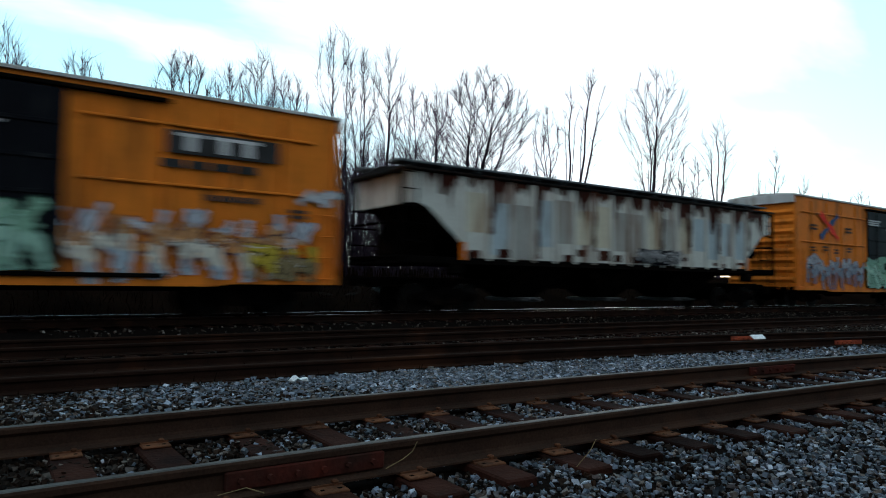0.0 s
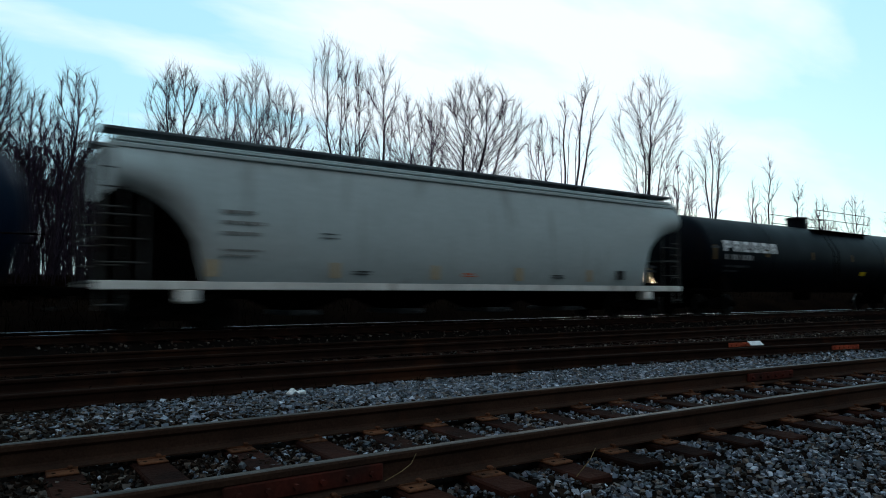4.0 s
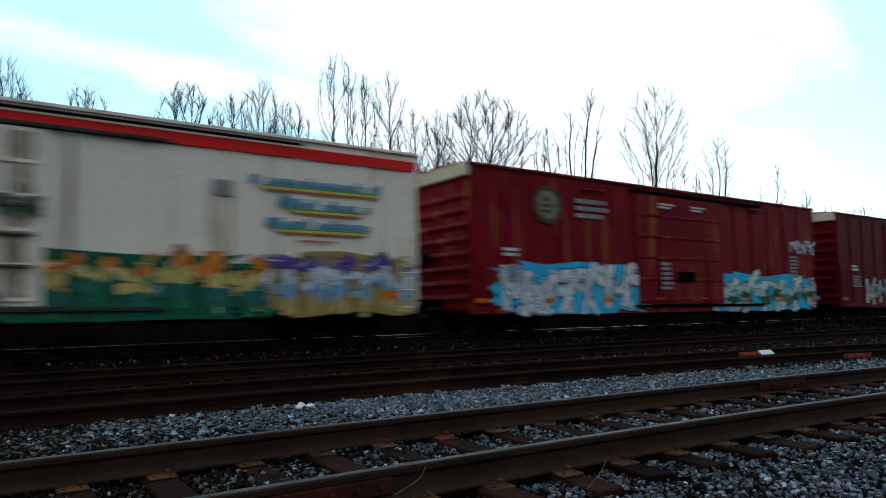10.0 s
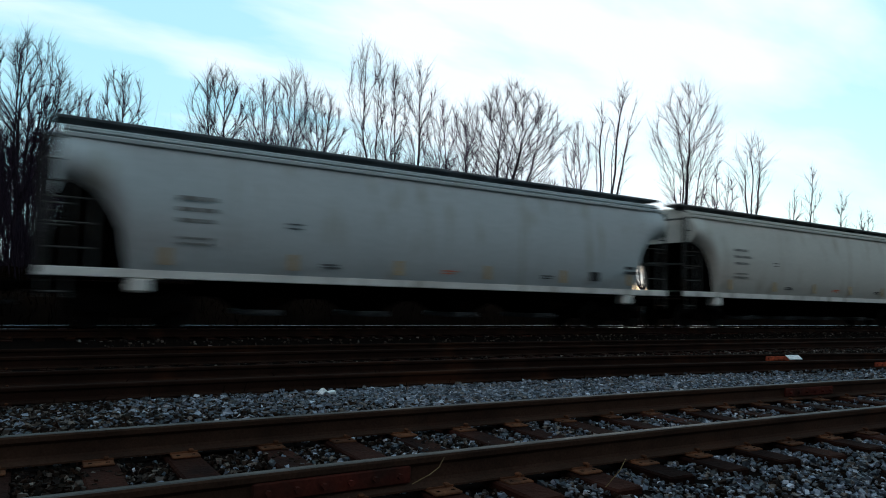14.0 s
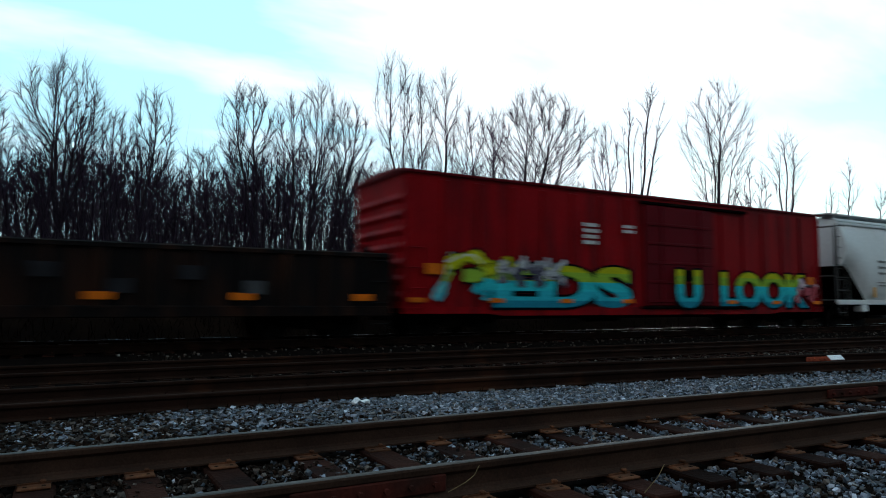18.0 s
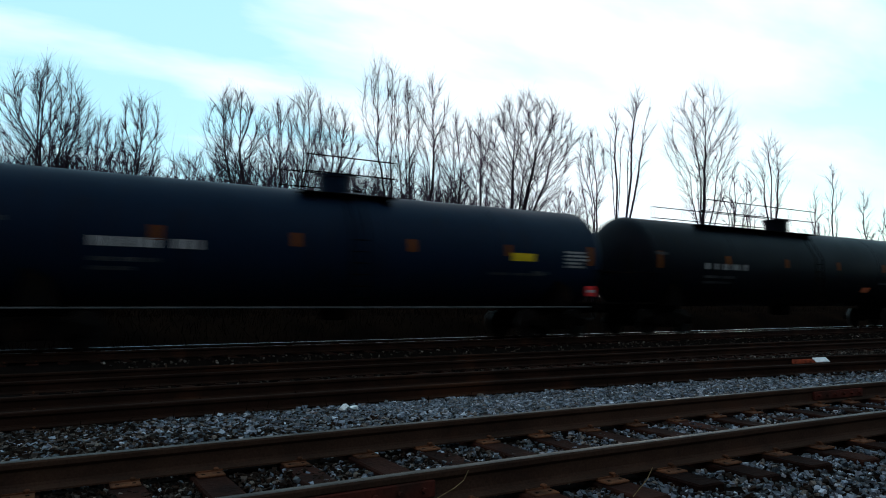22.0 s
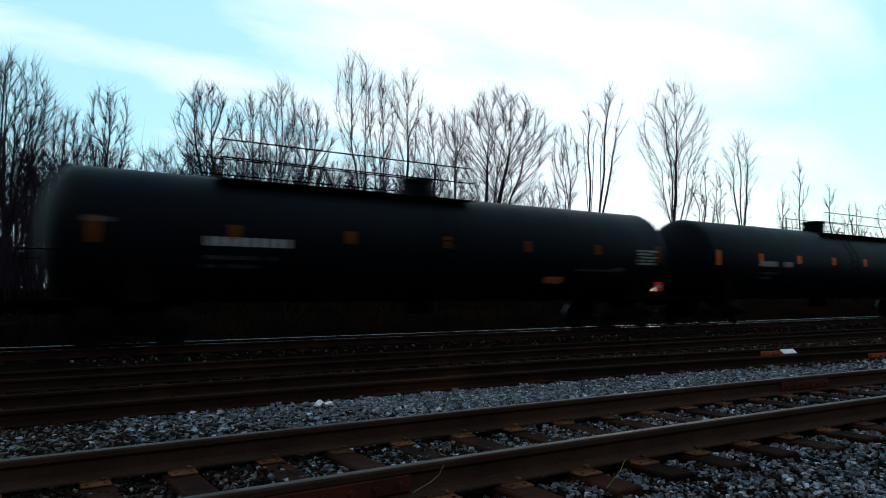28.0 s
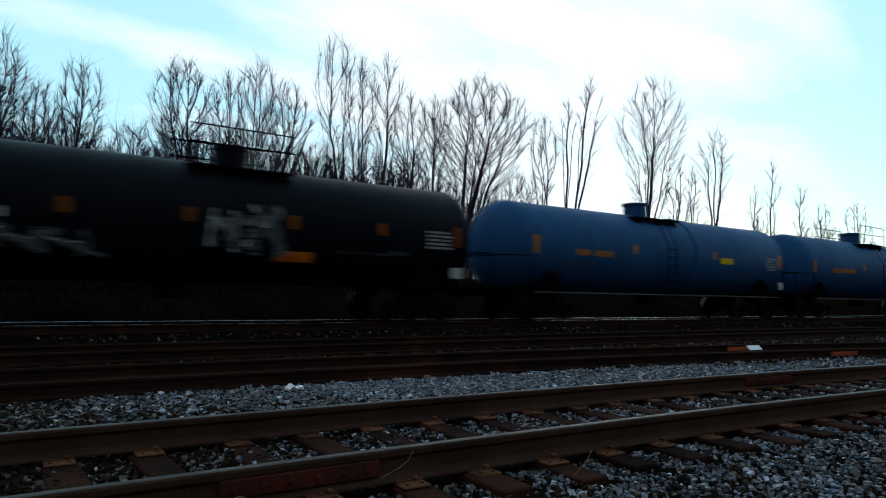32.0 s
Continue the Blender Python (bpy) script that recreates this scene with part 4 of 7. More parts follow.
# ---------------------------------------------------------------- covered hoppers
def hopper(label, s0, s1, side, eave=3.95, sill_z=1.2, posts=0, roof_m=None, sill_m=None, bays=4, walk_z=0.45, cut=1.3, bulge=0.26, gate=0.85, walk_m=None, end_m=None, name="covered_hopper_car", arch=True):
    car, h = begin(name, label, "hopper car", s0, s1)
    w = 1.50
    roof_m, sill_m, end_m = roof_m or side, sill_m or side, end_m or END_GREY

    def low(x):
        d = h - 0.3 - abs(x)
        if d > cut:
            return sill_z - 0.05
        k = max(0.0, 1 - d / cut)
        if arch and not posts:                       # a quarter-round cut at each end
            return sill_z - 0.05 + (eave - gate - sill_z) * math.sqrt(max(0.0, 1 - (d / cut) ** 2))
        return sill_z - 0.05 + (eave - gate - sill_z) * min(1.0, 1.25 * k) ** 0.95

    xs = [-h + 0.3, -h + 0.32] + [-h + 0.3 + cut * k / 8 for k in range(1, 9)] + [-h * 0.5, 0, h * 0.5] + [h - 0.3 - cut * k / 8 for k in range(8, 0, -1)] + [h - 0.32, h - 0.3]
    rings = []
    for x in xs:
        z0 = low(x)
        half = [(w + bulge * math.sin(math.pi * (k / 8) ** 0.8), z0 + (eave - z0) * k / 8) for k in range(9)]
        crown = [] if posts else [(w - 0.10, eave + 0.13), (w * 0.6, eave + 0.26)]
        sec = half + crown + [(0.0, eave + (0.3 if not posts else 0.14))] + [(-a, b) for a, b in reversed(crown)] + [(-a, b) for a, b in reversed(half)]
        rings.append([(x, -y, z) for y, z in sec])
    g = Geo().loft(rings)
    per = len(rings[0])
    for i in range(len(rings) - 1):                  # the floor and slope sheets are bare dark steel
        g.m[i * per + per - 1] = 1
    part("body", g, [side, STEEL], car, smooth=True)
    # eave angle and side sill
    for s in (-1, 1):
        g = Geo()
        g.slab(-h + 0.25, h - 0.25, min(s * w, s * (w + 0.07)), max(s * w, s * (w + 0.07)), eave - 0.04, eave + 0.06, 0.015)
        part("eave_angle", g, roof_m, car)
        if not posts:
            for dz, dy in ((0.14, -0.06), (0.21, -0.16)):
                g = Geo()
                g.slab(-h + 0.3, h - 0.3, min(s * (w + dy - 0.05), s * (w + dy + 0.035)), max(s * (w + dy - 0.05), s * (w + dy + 0.035)), eave + dz - 0.03, eave + dz + 0.02, 0.01)
                part("roof_ridge", g, roof_m, car)
        g = Geo()
        g.slab(-h, h, min(s * (w - 0.06), s * (w + 0.05)), max(s * (w - 0.06), s * (w + 0.05)), sill_z - 0.12, sill_z + 0.07, 0.015)
        part("side_sill", g, sill_m, car)
    if posts:
        pg = Geo()
        pg.loft([[(-0.06, 0, sill_z), (0.06, 0, sill_z), (0.045, -0.09, sill_z), (-0.045, -0.09, sill_z)], [(-0.06, 0, eave - 0.05), (0.06, 0, eave - 0.05), (0.045, -0.07, eave - 0.05), (-0.045, -0.07, eave - 0.05)]])
        post = pg.mesh("side_post", side)
        for k in range(posts):
            x = -h + 2.1 + (2 * h - 4.2) * k / (posts - 1)
            part("side_post", post, None, car, at=(x, -w, 0))
            o = part("side_post", post, None, car, at=(x, w, 0))
            o.rotation_euler = (0, 0, math.pi)
        g = Geo()
        g.loft([[(x, y, z) for y, z in ((-w - 0.12, eave), (-w - 0.12, eave + 0.05), (0, eave + 0.2), (w + 0.12, eave + 0.05), (w + 0.12, eave))] for x in (-h + 0.05, h - 0.05)])
        part("roof", g, roof_m, car)
    # roof walk, hatches
    wz = eave + walk_z
    for s in (-1, 1):
        g = Geo()
        g.slab(-h + 0.05, h - 0.05, s * 0.95 - 0.3, s * 0.95 + 0.3, wz - 0.07, wz, 0.01)
        for k in range(int(2 * h / 1.15)):
            x = -h + 0.5 + k * 1.15
            g.box(x - 0.03, x + 0.03, s * 0.95 - 0.28, s * 0.95 + 0.28, eave + 0.15, wz - 0.06)
        part("roof_walk", g, walk_m or WALK, car)
    hg = Geo()
    hg.slab(-0.55, 0.55, -0.3, 0.3, 0, 0.14, 0.04)
    hg.tube([(-0.5, -0.34, 0.08), (0.5, -0.34, 0.08)], 0.02, 5)
    hatch = hg.mesh("hatch", roof_m)
    for k in range(10):
        part("hatch", hatch, None, car, at=(-h + 1.3 + k * (2 * h - 2.6) / 9, 0, eave + (0.28 if not posts else 0.15)))
    # outlet bays
    for k in range(bays):
        x = -h + 3.3 + (2 * h - 6.6) * (k + 0.5) / bays
        a = (2 * h - 6.6) / bays / 2 - 0.08
        g = Geo()
        g.loft([[(x - a, -w + 0.1, sill_z - 0.06), (x + a, -w + 0.1, sill_z - 0.06), (x + a, w - 0.1, sill_z - 0.06), (x - a, w - 0.1, sill_z - 0.06)],
                [(x - 0.35, -0.55, 0.42), (x + 0.35, -0.55, 0.42), (x + 0.35, 0.55, 0.42), (x - 0.35, 0.55, 0.42)]])
        bay = part("outlet_bay", g, STEEL, car)
        g = Geo()
        g.slab(x - 0.4, x + 0.4, -0.85, 0.85, 0.30, 0.44, 0.03)
        g.tube([(x, -1.3, 0.37), (x, 1.3, 0.37)], 0.04, 6)
        part("outlet_gate", g, GALV, bay)
    # open end frames
    for s in (-1, 1):
        g = Geo()
        for y in (-w + 0.05, w - 0.05):
            g.tube([(s * (h - 0.05), y, sill_z), (s * (h - 0.05), y, eave - 0.05)], 0.04, 5)
            g.tube([(s * (h - 0.95), y, sill_z), (s * (h - 0.95), y, low(h - 0.95) + 0.1)], 0.03, 5)
            for z in (sill_z + 0.45, sill_z + 0.95, sill_z + 1.45):
                g.tube([(s * (h - 0.05), y, z), (s * (h - 0.95), y, z)], 0.018, 4)
        for z in (sill_z + 0.05, sill_z + 1.0, eave - 0.1):
            g.tube([(s * (h - 0.05), -w + 0.05, z), (s * (h - 0.05), w - 0.05, z)], 0.035, 5)
        part("end_frame", g, end_m, car)
        ladder(car, s * (h - 0.3), -w - 0.03, sill_z - 0.55, eave, end_m, 0.42)
        g = Geo()
        g.slab(min(s * (h - 1.6), s * h), max(s * (h - 1.6), s * h), -w, w, sill_z - 0.16, sill_z - 0.08, 0.02)
        part("end_platform", g, STEEL, car)
        web = [(s * (h - 0.12), sill_z - 0.1), (s * (h - 0.12), sill_z + 0.5), (s * (h - 0.45), low(h - 0.45) + 0.02), (s * (h - 0.9), low(h - 0.9) + 0.05), (s * (h - 0.3 - cut), sill_z), (s * (h - 0.3 - cut), sill_z - 0.1)]
        part("shear_plate", Geo().loft([[(x, yy, z) for x, z in web] for yy in (-0.02, 0.02)]), STEEL, car)
        g = Geo()
        g.slab(s * (h - 1.85) - 0.22, s * (h - 1.85) + 0.22, -w - 0.05, -w + 0.3, sill_z - 0.42, sill_z - 0.1, 0.05)
        part("bolster_gusset", g, sill_m, car)
    g = Geo()
    g.slab(-h - 0.1, h + 0.1, -0.3, 0.3, 0.72, 1.0, 0.03)
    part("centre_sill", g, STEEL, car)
    running_gear(car, h, 1.85)
    return car, h, -w - bulge - 0.004


def hopper_marks(car, h, y, m=None, seed=1, refl=None, z=1.2, orange=False):
    m = m or BLACKEN
    side = lambda zz: -1.5 - 0.26 * math.sin(math.pi * ((zz - z + 0.05) / (4.0 - z)) ** 0.8) - 0.012
    bars(car, -h + 2.5, z + 1.05, 1.0, 0.72, 3, WORN_BLACK if m is BLACKEN else m, side(z + 1.05 + 0.72 / 2), seed, thick=0.36)
    bars(car, -h + 2.5, z + 0.6, 0.9, 0.24, 2, WORN_BLACK if m is BLACKEN else m, side(z + 0.6 + 0.24 / 2), seed + 1, thick=0.4)
    bars(car, -h + 4.9, z + 1.1, 0.4, 0.2, 2, m, side(z + 1.1 + 0.2 / 2), seed + 2, thick=0.35)
    for k, x in enumerate((-h + 5.8, -h + 9.2, -h + 12.6)):
        bars(car, x, z + 0.25, 0.5, 0.13, 2, m if k != 1 else ORANGE, side(z + 0.25 + 0.13 / 2), seed + 3 + k)
    bars(car, h - 2.2, z + 0.5, 0.6, 0.3, 2, m, side(z + 0.5 + 0.3 / 2), seed + 8)
    plate(car, "data_plate", h - 3.5, z + 0.42, 0.4, 0.32, BLACKEN, side(z + 0.42))
    for k in range(6):
        x = -h + 2.3 + k * (2 * h - 4.3) / 5
        plate(car, "reflector", x, z + 0.42, 0.18, 0.5, refl or mat("faded_reflector", (0.52, 0.38, 0.20), (0.42, 0.30, 0.17), 0.6), side(z + 0.42))
    if orange:
        bars(car, h - 7.5, z + 0.9, 2.2, 1.0, 4, ORANGE, side(z + 0.9 + 1.0 / 2), seed + 9, thick=0.25)


WORN_BLACK = mat("worn_black_stencil", (0.16, 0.16, 0.15), (0.24, 0.24, 0.23), 0.8, big=6)
END_GREY = mat("end_frame_grey", (0.09, 0.092, 0.09), (0.05, 0.05, 0.048), 0.8, stain=(0.03, 0.018, 0.012), amount=0.3)
PALE_WALK = mat("galvanised_roof_walk", (0.36, 0.37, 0.37), (0.28, 0.29, 0.29), 0.7)
WALK = mat("roof_walk_steel", (0.12, 0.135, 0.15), (0.075, 0.085, 0.095), 0.7, 0.2)
RUSTY = paint("rusty_pale", (0.66, 0.68, 0.63), (0.16, 0.07, 0.04), 0.35)
GREY_1 = paint("hopper_grey", (0.56, 0.545, 0.50), (0.40, 0.36, 0.30), 0.18, fade=0.95)
GREY_2 = paint("hopper_pale_blue", (0.44, 0.50, 0.50), (0.30, 0.32, 0.31), 0.2, fade=0.94)
GREY_3 = paint("hopper_brown_grey", (0.33, 0.265, 0.21), (0.22, 0.155, 0.105), 0.28, fade=0.92)
GREY_5 = paint("hopper_cool_grey", (0.47, 0.51, 0.52), (0.34, 0.33, 0.29), 0.18, fade=0.95)
GREY_4 = paint("hopper_slate", (0.26, 0.31, 0.36), (0.13, 0.15, 0.17), 0.3)
OFFWHITE = paint("hopper_white", (0.74, 0.77, 0.765), (0.58, 0.58, 0.55), 0.10, fade=0.97)
SILL_WHITE = paint("sill_white", (0.80, 0.79, 0.75), (0.35, 0.32, 0.28), 0.3)
DARK_ROOF = paint("dark_roof", (0.014, 0.011, 0.010), (0.04, 0.014, 0.009), 0.4)

car, h, y = hopper("rust-streaked pale grey ribbed covered hopper", 9.2, 27.3, RUSTY, 3.9, 1.5, posts=17, roof_m=DARK_ROOF, sill_m=STEEL, bays=3, walk_z=0.3, cut=2.3, bulge=0.0, end_m=STEEL)
graffiti(car, 0.4, 2.6, 1.62, 2.1, y - 0.1, 4, [GREYED, GREYED], INK, INK, 21)
rnd = random.Random(8)
RUST = paint("flaking_rust", (0.062, 0.017, 0.011), (0.13, 0.040, 0.018), 0.35)
for k in range(38):                                   # rust that runs down from the roof edge
    x0 = -h + 0.8 + k * (2 * h - 1.6) / 38
    ww, top, n = rnd.uniform(0.25, 0.75), 3.9, 7
    g = Geo()
    low_edge = [top - rnd.uniform(0.06, 0.62) * (1.9 if k % 4 == 1 else 0.8) for _ in range(n)]
    for j in range(n - 1):
        a, b = x0 + ww * j / (n - 1), x0 + ww * (j + 1) / (n - 1)
        g.add([(a, y - 0.009, low_edge[j]), (b, y - 0.009, low_edge[j + 1]), (b, y - 0.009, top), (a, y - 0.009, top)], [(0, 1, 2, 3)])
    part("rust_run", g, RUST, car)
for k in range(16):                                   # faded and repainted panels between the posts
    x = -h + 2.1 + (2 * h - 4.2) * (k + 0.5) / 16
    z0 = rnd.uniform(1.6, 2.2)
    tone = rnd.choice((paint("panel_blue_grey", (0.46, 0.56, 0.60), (0.2, 0.12, 0.08), 0.3), paint("panel_cream", (0.64, 0.60, 0.47), (0.26, 0.13, 0.07), 0.4), paint("panel_grey", (0.40, 0.40, 0.37), (0.2, 0.1, 0.06), 0.45)))
    plate(car, "side_panel", x, (z0 + 3.3) / 2 + rnd.uniform(-0.1, 0.2), 0.74, 3.3 - z0, tone, y + 0.010)
    if rnd.random() < 0.6:
        plate(car, "rust_patch", x + rnd.uniform(-0.2, 0.2), rnd.uniform(1.65, 1.9), rnd.uniform(0.2, 0.6), rnd.uniform(0.1, 0.35), RUST, y - 0.006)
for x in (-h + 3.05, -4.2, -1.75, 1.7, 3.3, 5.1, h - 1.95):
    g = Geo()
    ribbon(g, [(x, 3.88), (x + 0.03, 3.2), (x - 0.03, 2.4), (x, rnd.uniform(1.55, 2.3))], 0.2, y - 0.095, lambda z: 0)
    part("rust_run", g, RUST, car)
for x in (-h + 2.0, h - 2.0):
    plate(car, "reflector", x, 1.75, 0.16, 0.5, AMBER, y - 0.1)
yellow_boxcar(-8.8, 7.4)


# ---------------------------------------------------------------- open cars
def open_car(label, s0, s1, top, m, posts, floor=0.95, name="gondola_car", slope=0.0, category="gondola"):
    car, h = begin(name, label, category, s0, s1)
    w = 1.5
    for s in (-1, 1):
        g = Geo()
        prof = [(-h, floor), (h, floor), (h, top), (-h, top)]
        g.loft([[(x, s * w - 0.03, z) for x, z in prof], [(x, s * w + 0.03, z) for x, z in prof]])
        part("side_wall", g, m, car)
        g = Geo()
        g.slab(-h - 0.02, h + 0.02, s * w - 0.09, s * w + 0.09, top - 0.02, top + 0.12, 0.03)
        part("top_chord", g, m, car)
        g = Geo()
        g.slab(-h, h, s * w - 0.07, s * w + 0.07, floor - 0.2, floor + 0.05, 0.02)
        part("side_sill", g, m, car)
        g = Geo()
        a = s * h
        b = s * (h - slope)
        g.loft([[(a, -w, top), (a, w, top), (b, w, floor), (b, -w, floor)], [(a - s * 0.06, -w, top), (a - s * 0.06, w, top), (b - s * 0.06, w, floor), (b - s * 0.06, -w, floor)]])
        part("end_wall", g, m, car)
        for z in (floor + (top - floor) * 0.35, floor + (top - floor) * 0.7):
            g = Geo()
            e = s * (h - slope * (top - z) / (top - floor))
            g.slab(min(e, e + s * 0.09), max(e, e + s * 0.09), -w + 0.05, w - 0.05, z, z + 0.12, 0.03)
            part("end_rib", g, m, car)
        ladder(car, s * (h - 0.3), -w - 0.08, floor - 0.5, top, m, 0.4)
        ladder(car, s * (h + 0.1), -w + 0.4, floor - 0.3, top, m, 0.4, "y", "end_ladder")
    pg = Geo()
    pg.loft([[(-0.09, 0, floor), (0.09, 0, floor), (0.06, -0.11, floor), (-0.06, -0.11, floor)], [(-0.09, 0, top), (0.09, 0, top), (0.06, -0.07, top), (-0.06, -0.07, top)]])
    post = pg.mesh("side_post", m)
    for k in range(posts):
        x = -h + 0.75 + (2 * h - 1.5) * k / (posts - 1)
        part("side_post", post, None, car, at=(x, -w - 0.02, 0))
        o = part("side_post", post, None, car, at=(x, w + 0.02, 0))
        o.rotation_euler = (0, 0, math.pi)
    g = Geo()
    g.box(-h + slope, h - slope, -w, w, floor - 0.05, floor + 0.06)
    part("floor", g, STEEL, car)
    g = Geo()
    g.slab(-h - 0.1, h + 0.1, -0.33, 0.33, 0.66, floor - 0.05, 0.03)
    part("centre_sill", g, STEEL, car)
    if slope:
        for k in range(3):
            x = (k - 1) * 2.9
            g = Geo().loft([[(x - 1.4, -w, floor), (x + 1.4, -w, floor), (x + 1.4, w, floor), (x - 1.4, w, floor)], [(x - 0.4, -1.0, 0.4), (x + 0.4, -1.0, 0.4), (x + 0.4, 1.0, 0.4), (x - 0.4, 1.0, 0.4)]])
            part("outlet_bay", g, STEEL, car)
    running_gear(car, h, 1.8)
    return car, h, -w - 0.14


COAL_BLACK = paint("coal_black", (0.0080, 0.0080, 0.0130), (0.014, 0.006, 0.006), 0.3)
GON_BLACK = paint("gondola_black", (0.0095, 0.0080, 0.0080), (0.035, 0.014, 0.008), 0.45)
car, h, y = open_car("black open-top coal hopper with white graffiti", -27.0, -11.8, 3.55, COAL_BLACK, 15, 1.0, "open_hopper_car", 1.6, "hopper car")
for k, (a, b) in enumerate(((-3.6, -2.5), (-2.1, 0.6), (1.0, 2.6), (3.0, 5.2))):
    graffiti(car, a, b, 1.2, 1.75, y, 3, [spray(0.6, 0.2, 0.38), spray(0.62, 0.25, 0.26)], COAL_BLACK, None, 31 + k, shine=spray(0.6, 0.1, 0.4), label="pale scrawled graffiti")
for x in (-h + 1.3, -h + 2.3):
    plate(car, "panel", x, 2.6, 0.45, 0.22, GREYED, y - 0.01)
    bars(car, x - 0.3, 1.7, 0.55, 0.7, 4, FAINT, y, 32)
for k in range(7):
    plate(car, "faded_panel", -h + 2.6 + k * 1.7, 3.05, 0.95, 0.6, mat("faded_red_panel", (0.034, 0.006, 0.006), (0.016, 0.004, 0.005), 0.85, big=3), y + 0.05, "faded dark red paint patch")
plate(car, "reflector", -h + 0.5, 1.6, 0.2, 0.6, AMBER, y)
plate(car, "reflector", h - 0.3, 1.7, 0.25, 0.8, AMBER, y)
reflectors(car, [-h + 1.2, -h + 4.4, 0.6, 4.3], 1.02, y, AMBER, 0.6, 0.1)

car, h, y = open_car("black rusted gondola with bright magenta graffiti", -45.9, -29.0, 2.4, GON_BLACK, 15, 0.85)
graffiti(car, -h + 5.9, h - 5.0, 0.72, 1.75, y, 5, [spray(0.88, 0.75, 0.5), spray(0.89, 0.9, 0.36), spray(0.87, 0.5, 0.6), spray(0.52, 0.8, 0.5)], INK, None, 41)
graffiti(car, -h + 4.6, -h + 5.8, 0.72, 1.15, y, 2, [spray(0.48, 0.8, 0.28)], INK, None, 43, label="teal scrawl")
graffiti(car, h - 4.9, h - 4.2, 0.72, 1.2, y, 1, [spray(0.5, 0.75, 0.5)], INK, None, 44, label="cyan scrawl")
graffiti(car, h - 3.4, h - 1.9, 1.2, 1.8, y, 2, [GREYED], INK, None, 42)
for x in (-h + 2.6, -h + 4.1):
    for z in (1.35, 1.95):
        bars(car, x - 0.4, z - 0.1, 0.75, 0.2, 1, FAINT, y, 45, "panel")
graffiti(car, -h + 5.0, -h + 5.8, 1.5, 1.95, y, 1, [spray(0.2, 0.8, 0.28)], INK, None, 46, label="lime green spray tag")
for x in (-h + 0.45, h - 0.5):
    plate(car, "corner_panel", x, 1.15, 0.45, 0.65, AMBER, y, "orange corner panel")
for k in range(4):
    plate(car, "sill_panel", -h + 2.2 + k * 1.5, 0.86, 1.2, 0.26, mat("ochre_panel", (0.42, 0.20, 0.05), (0.16, 0.07, 0.02), 0.8, big=2.5), y)
reflectors(car, [h - 1.5, h - 3.0], 0.9, y, AMBER, 0.9, 0.2)


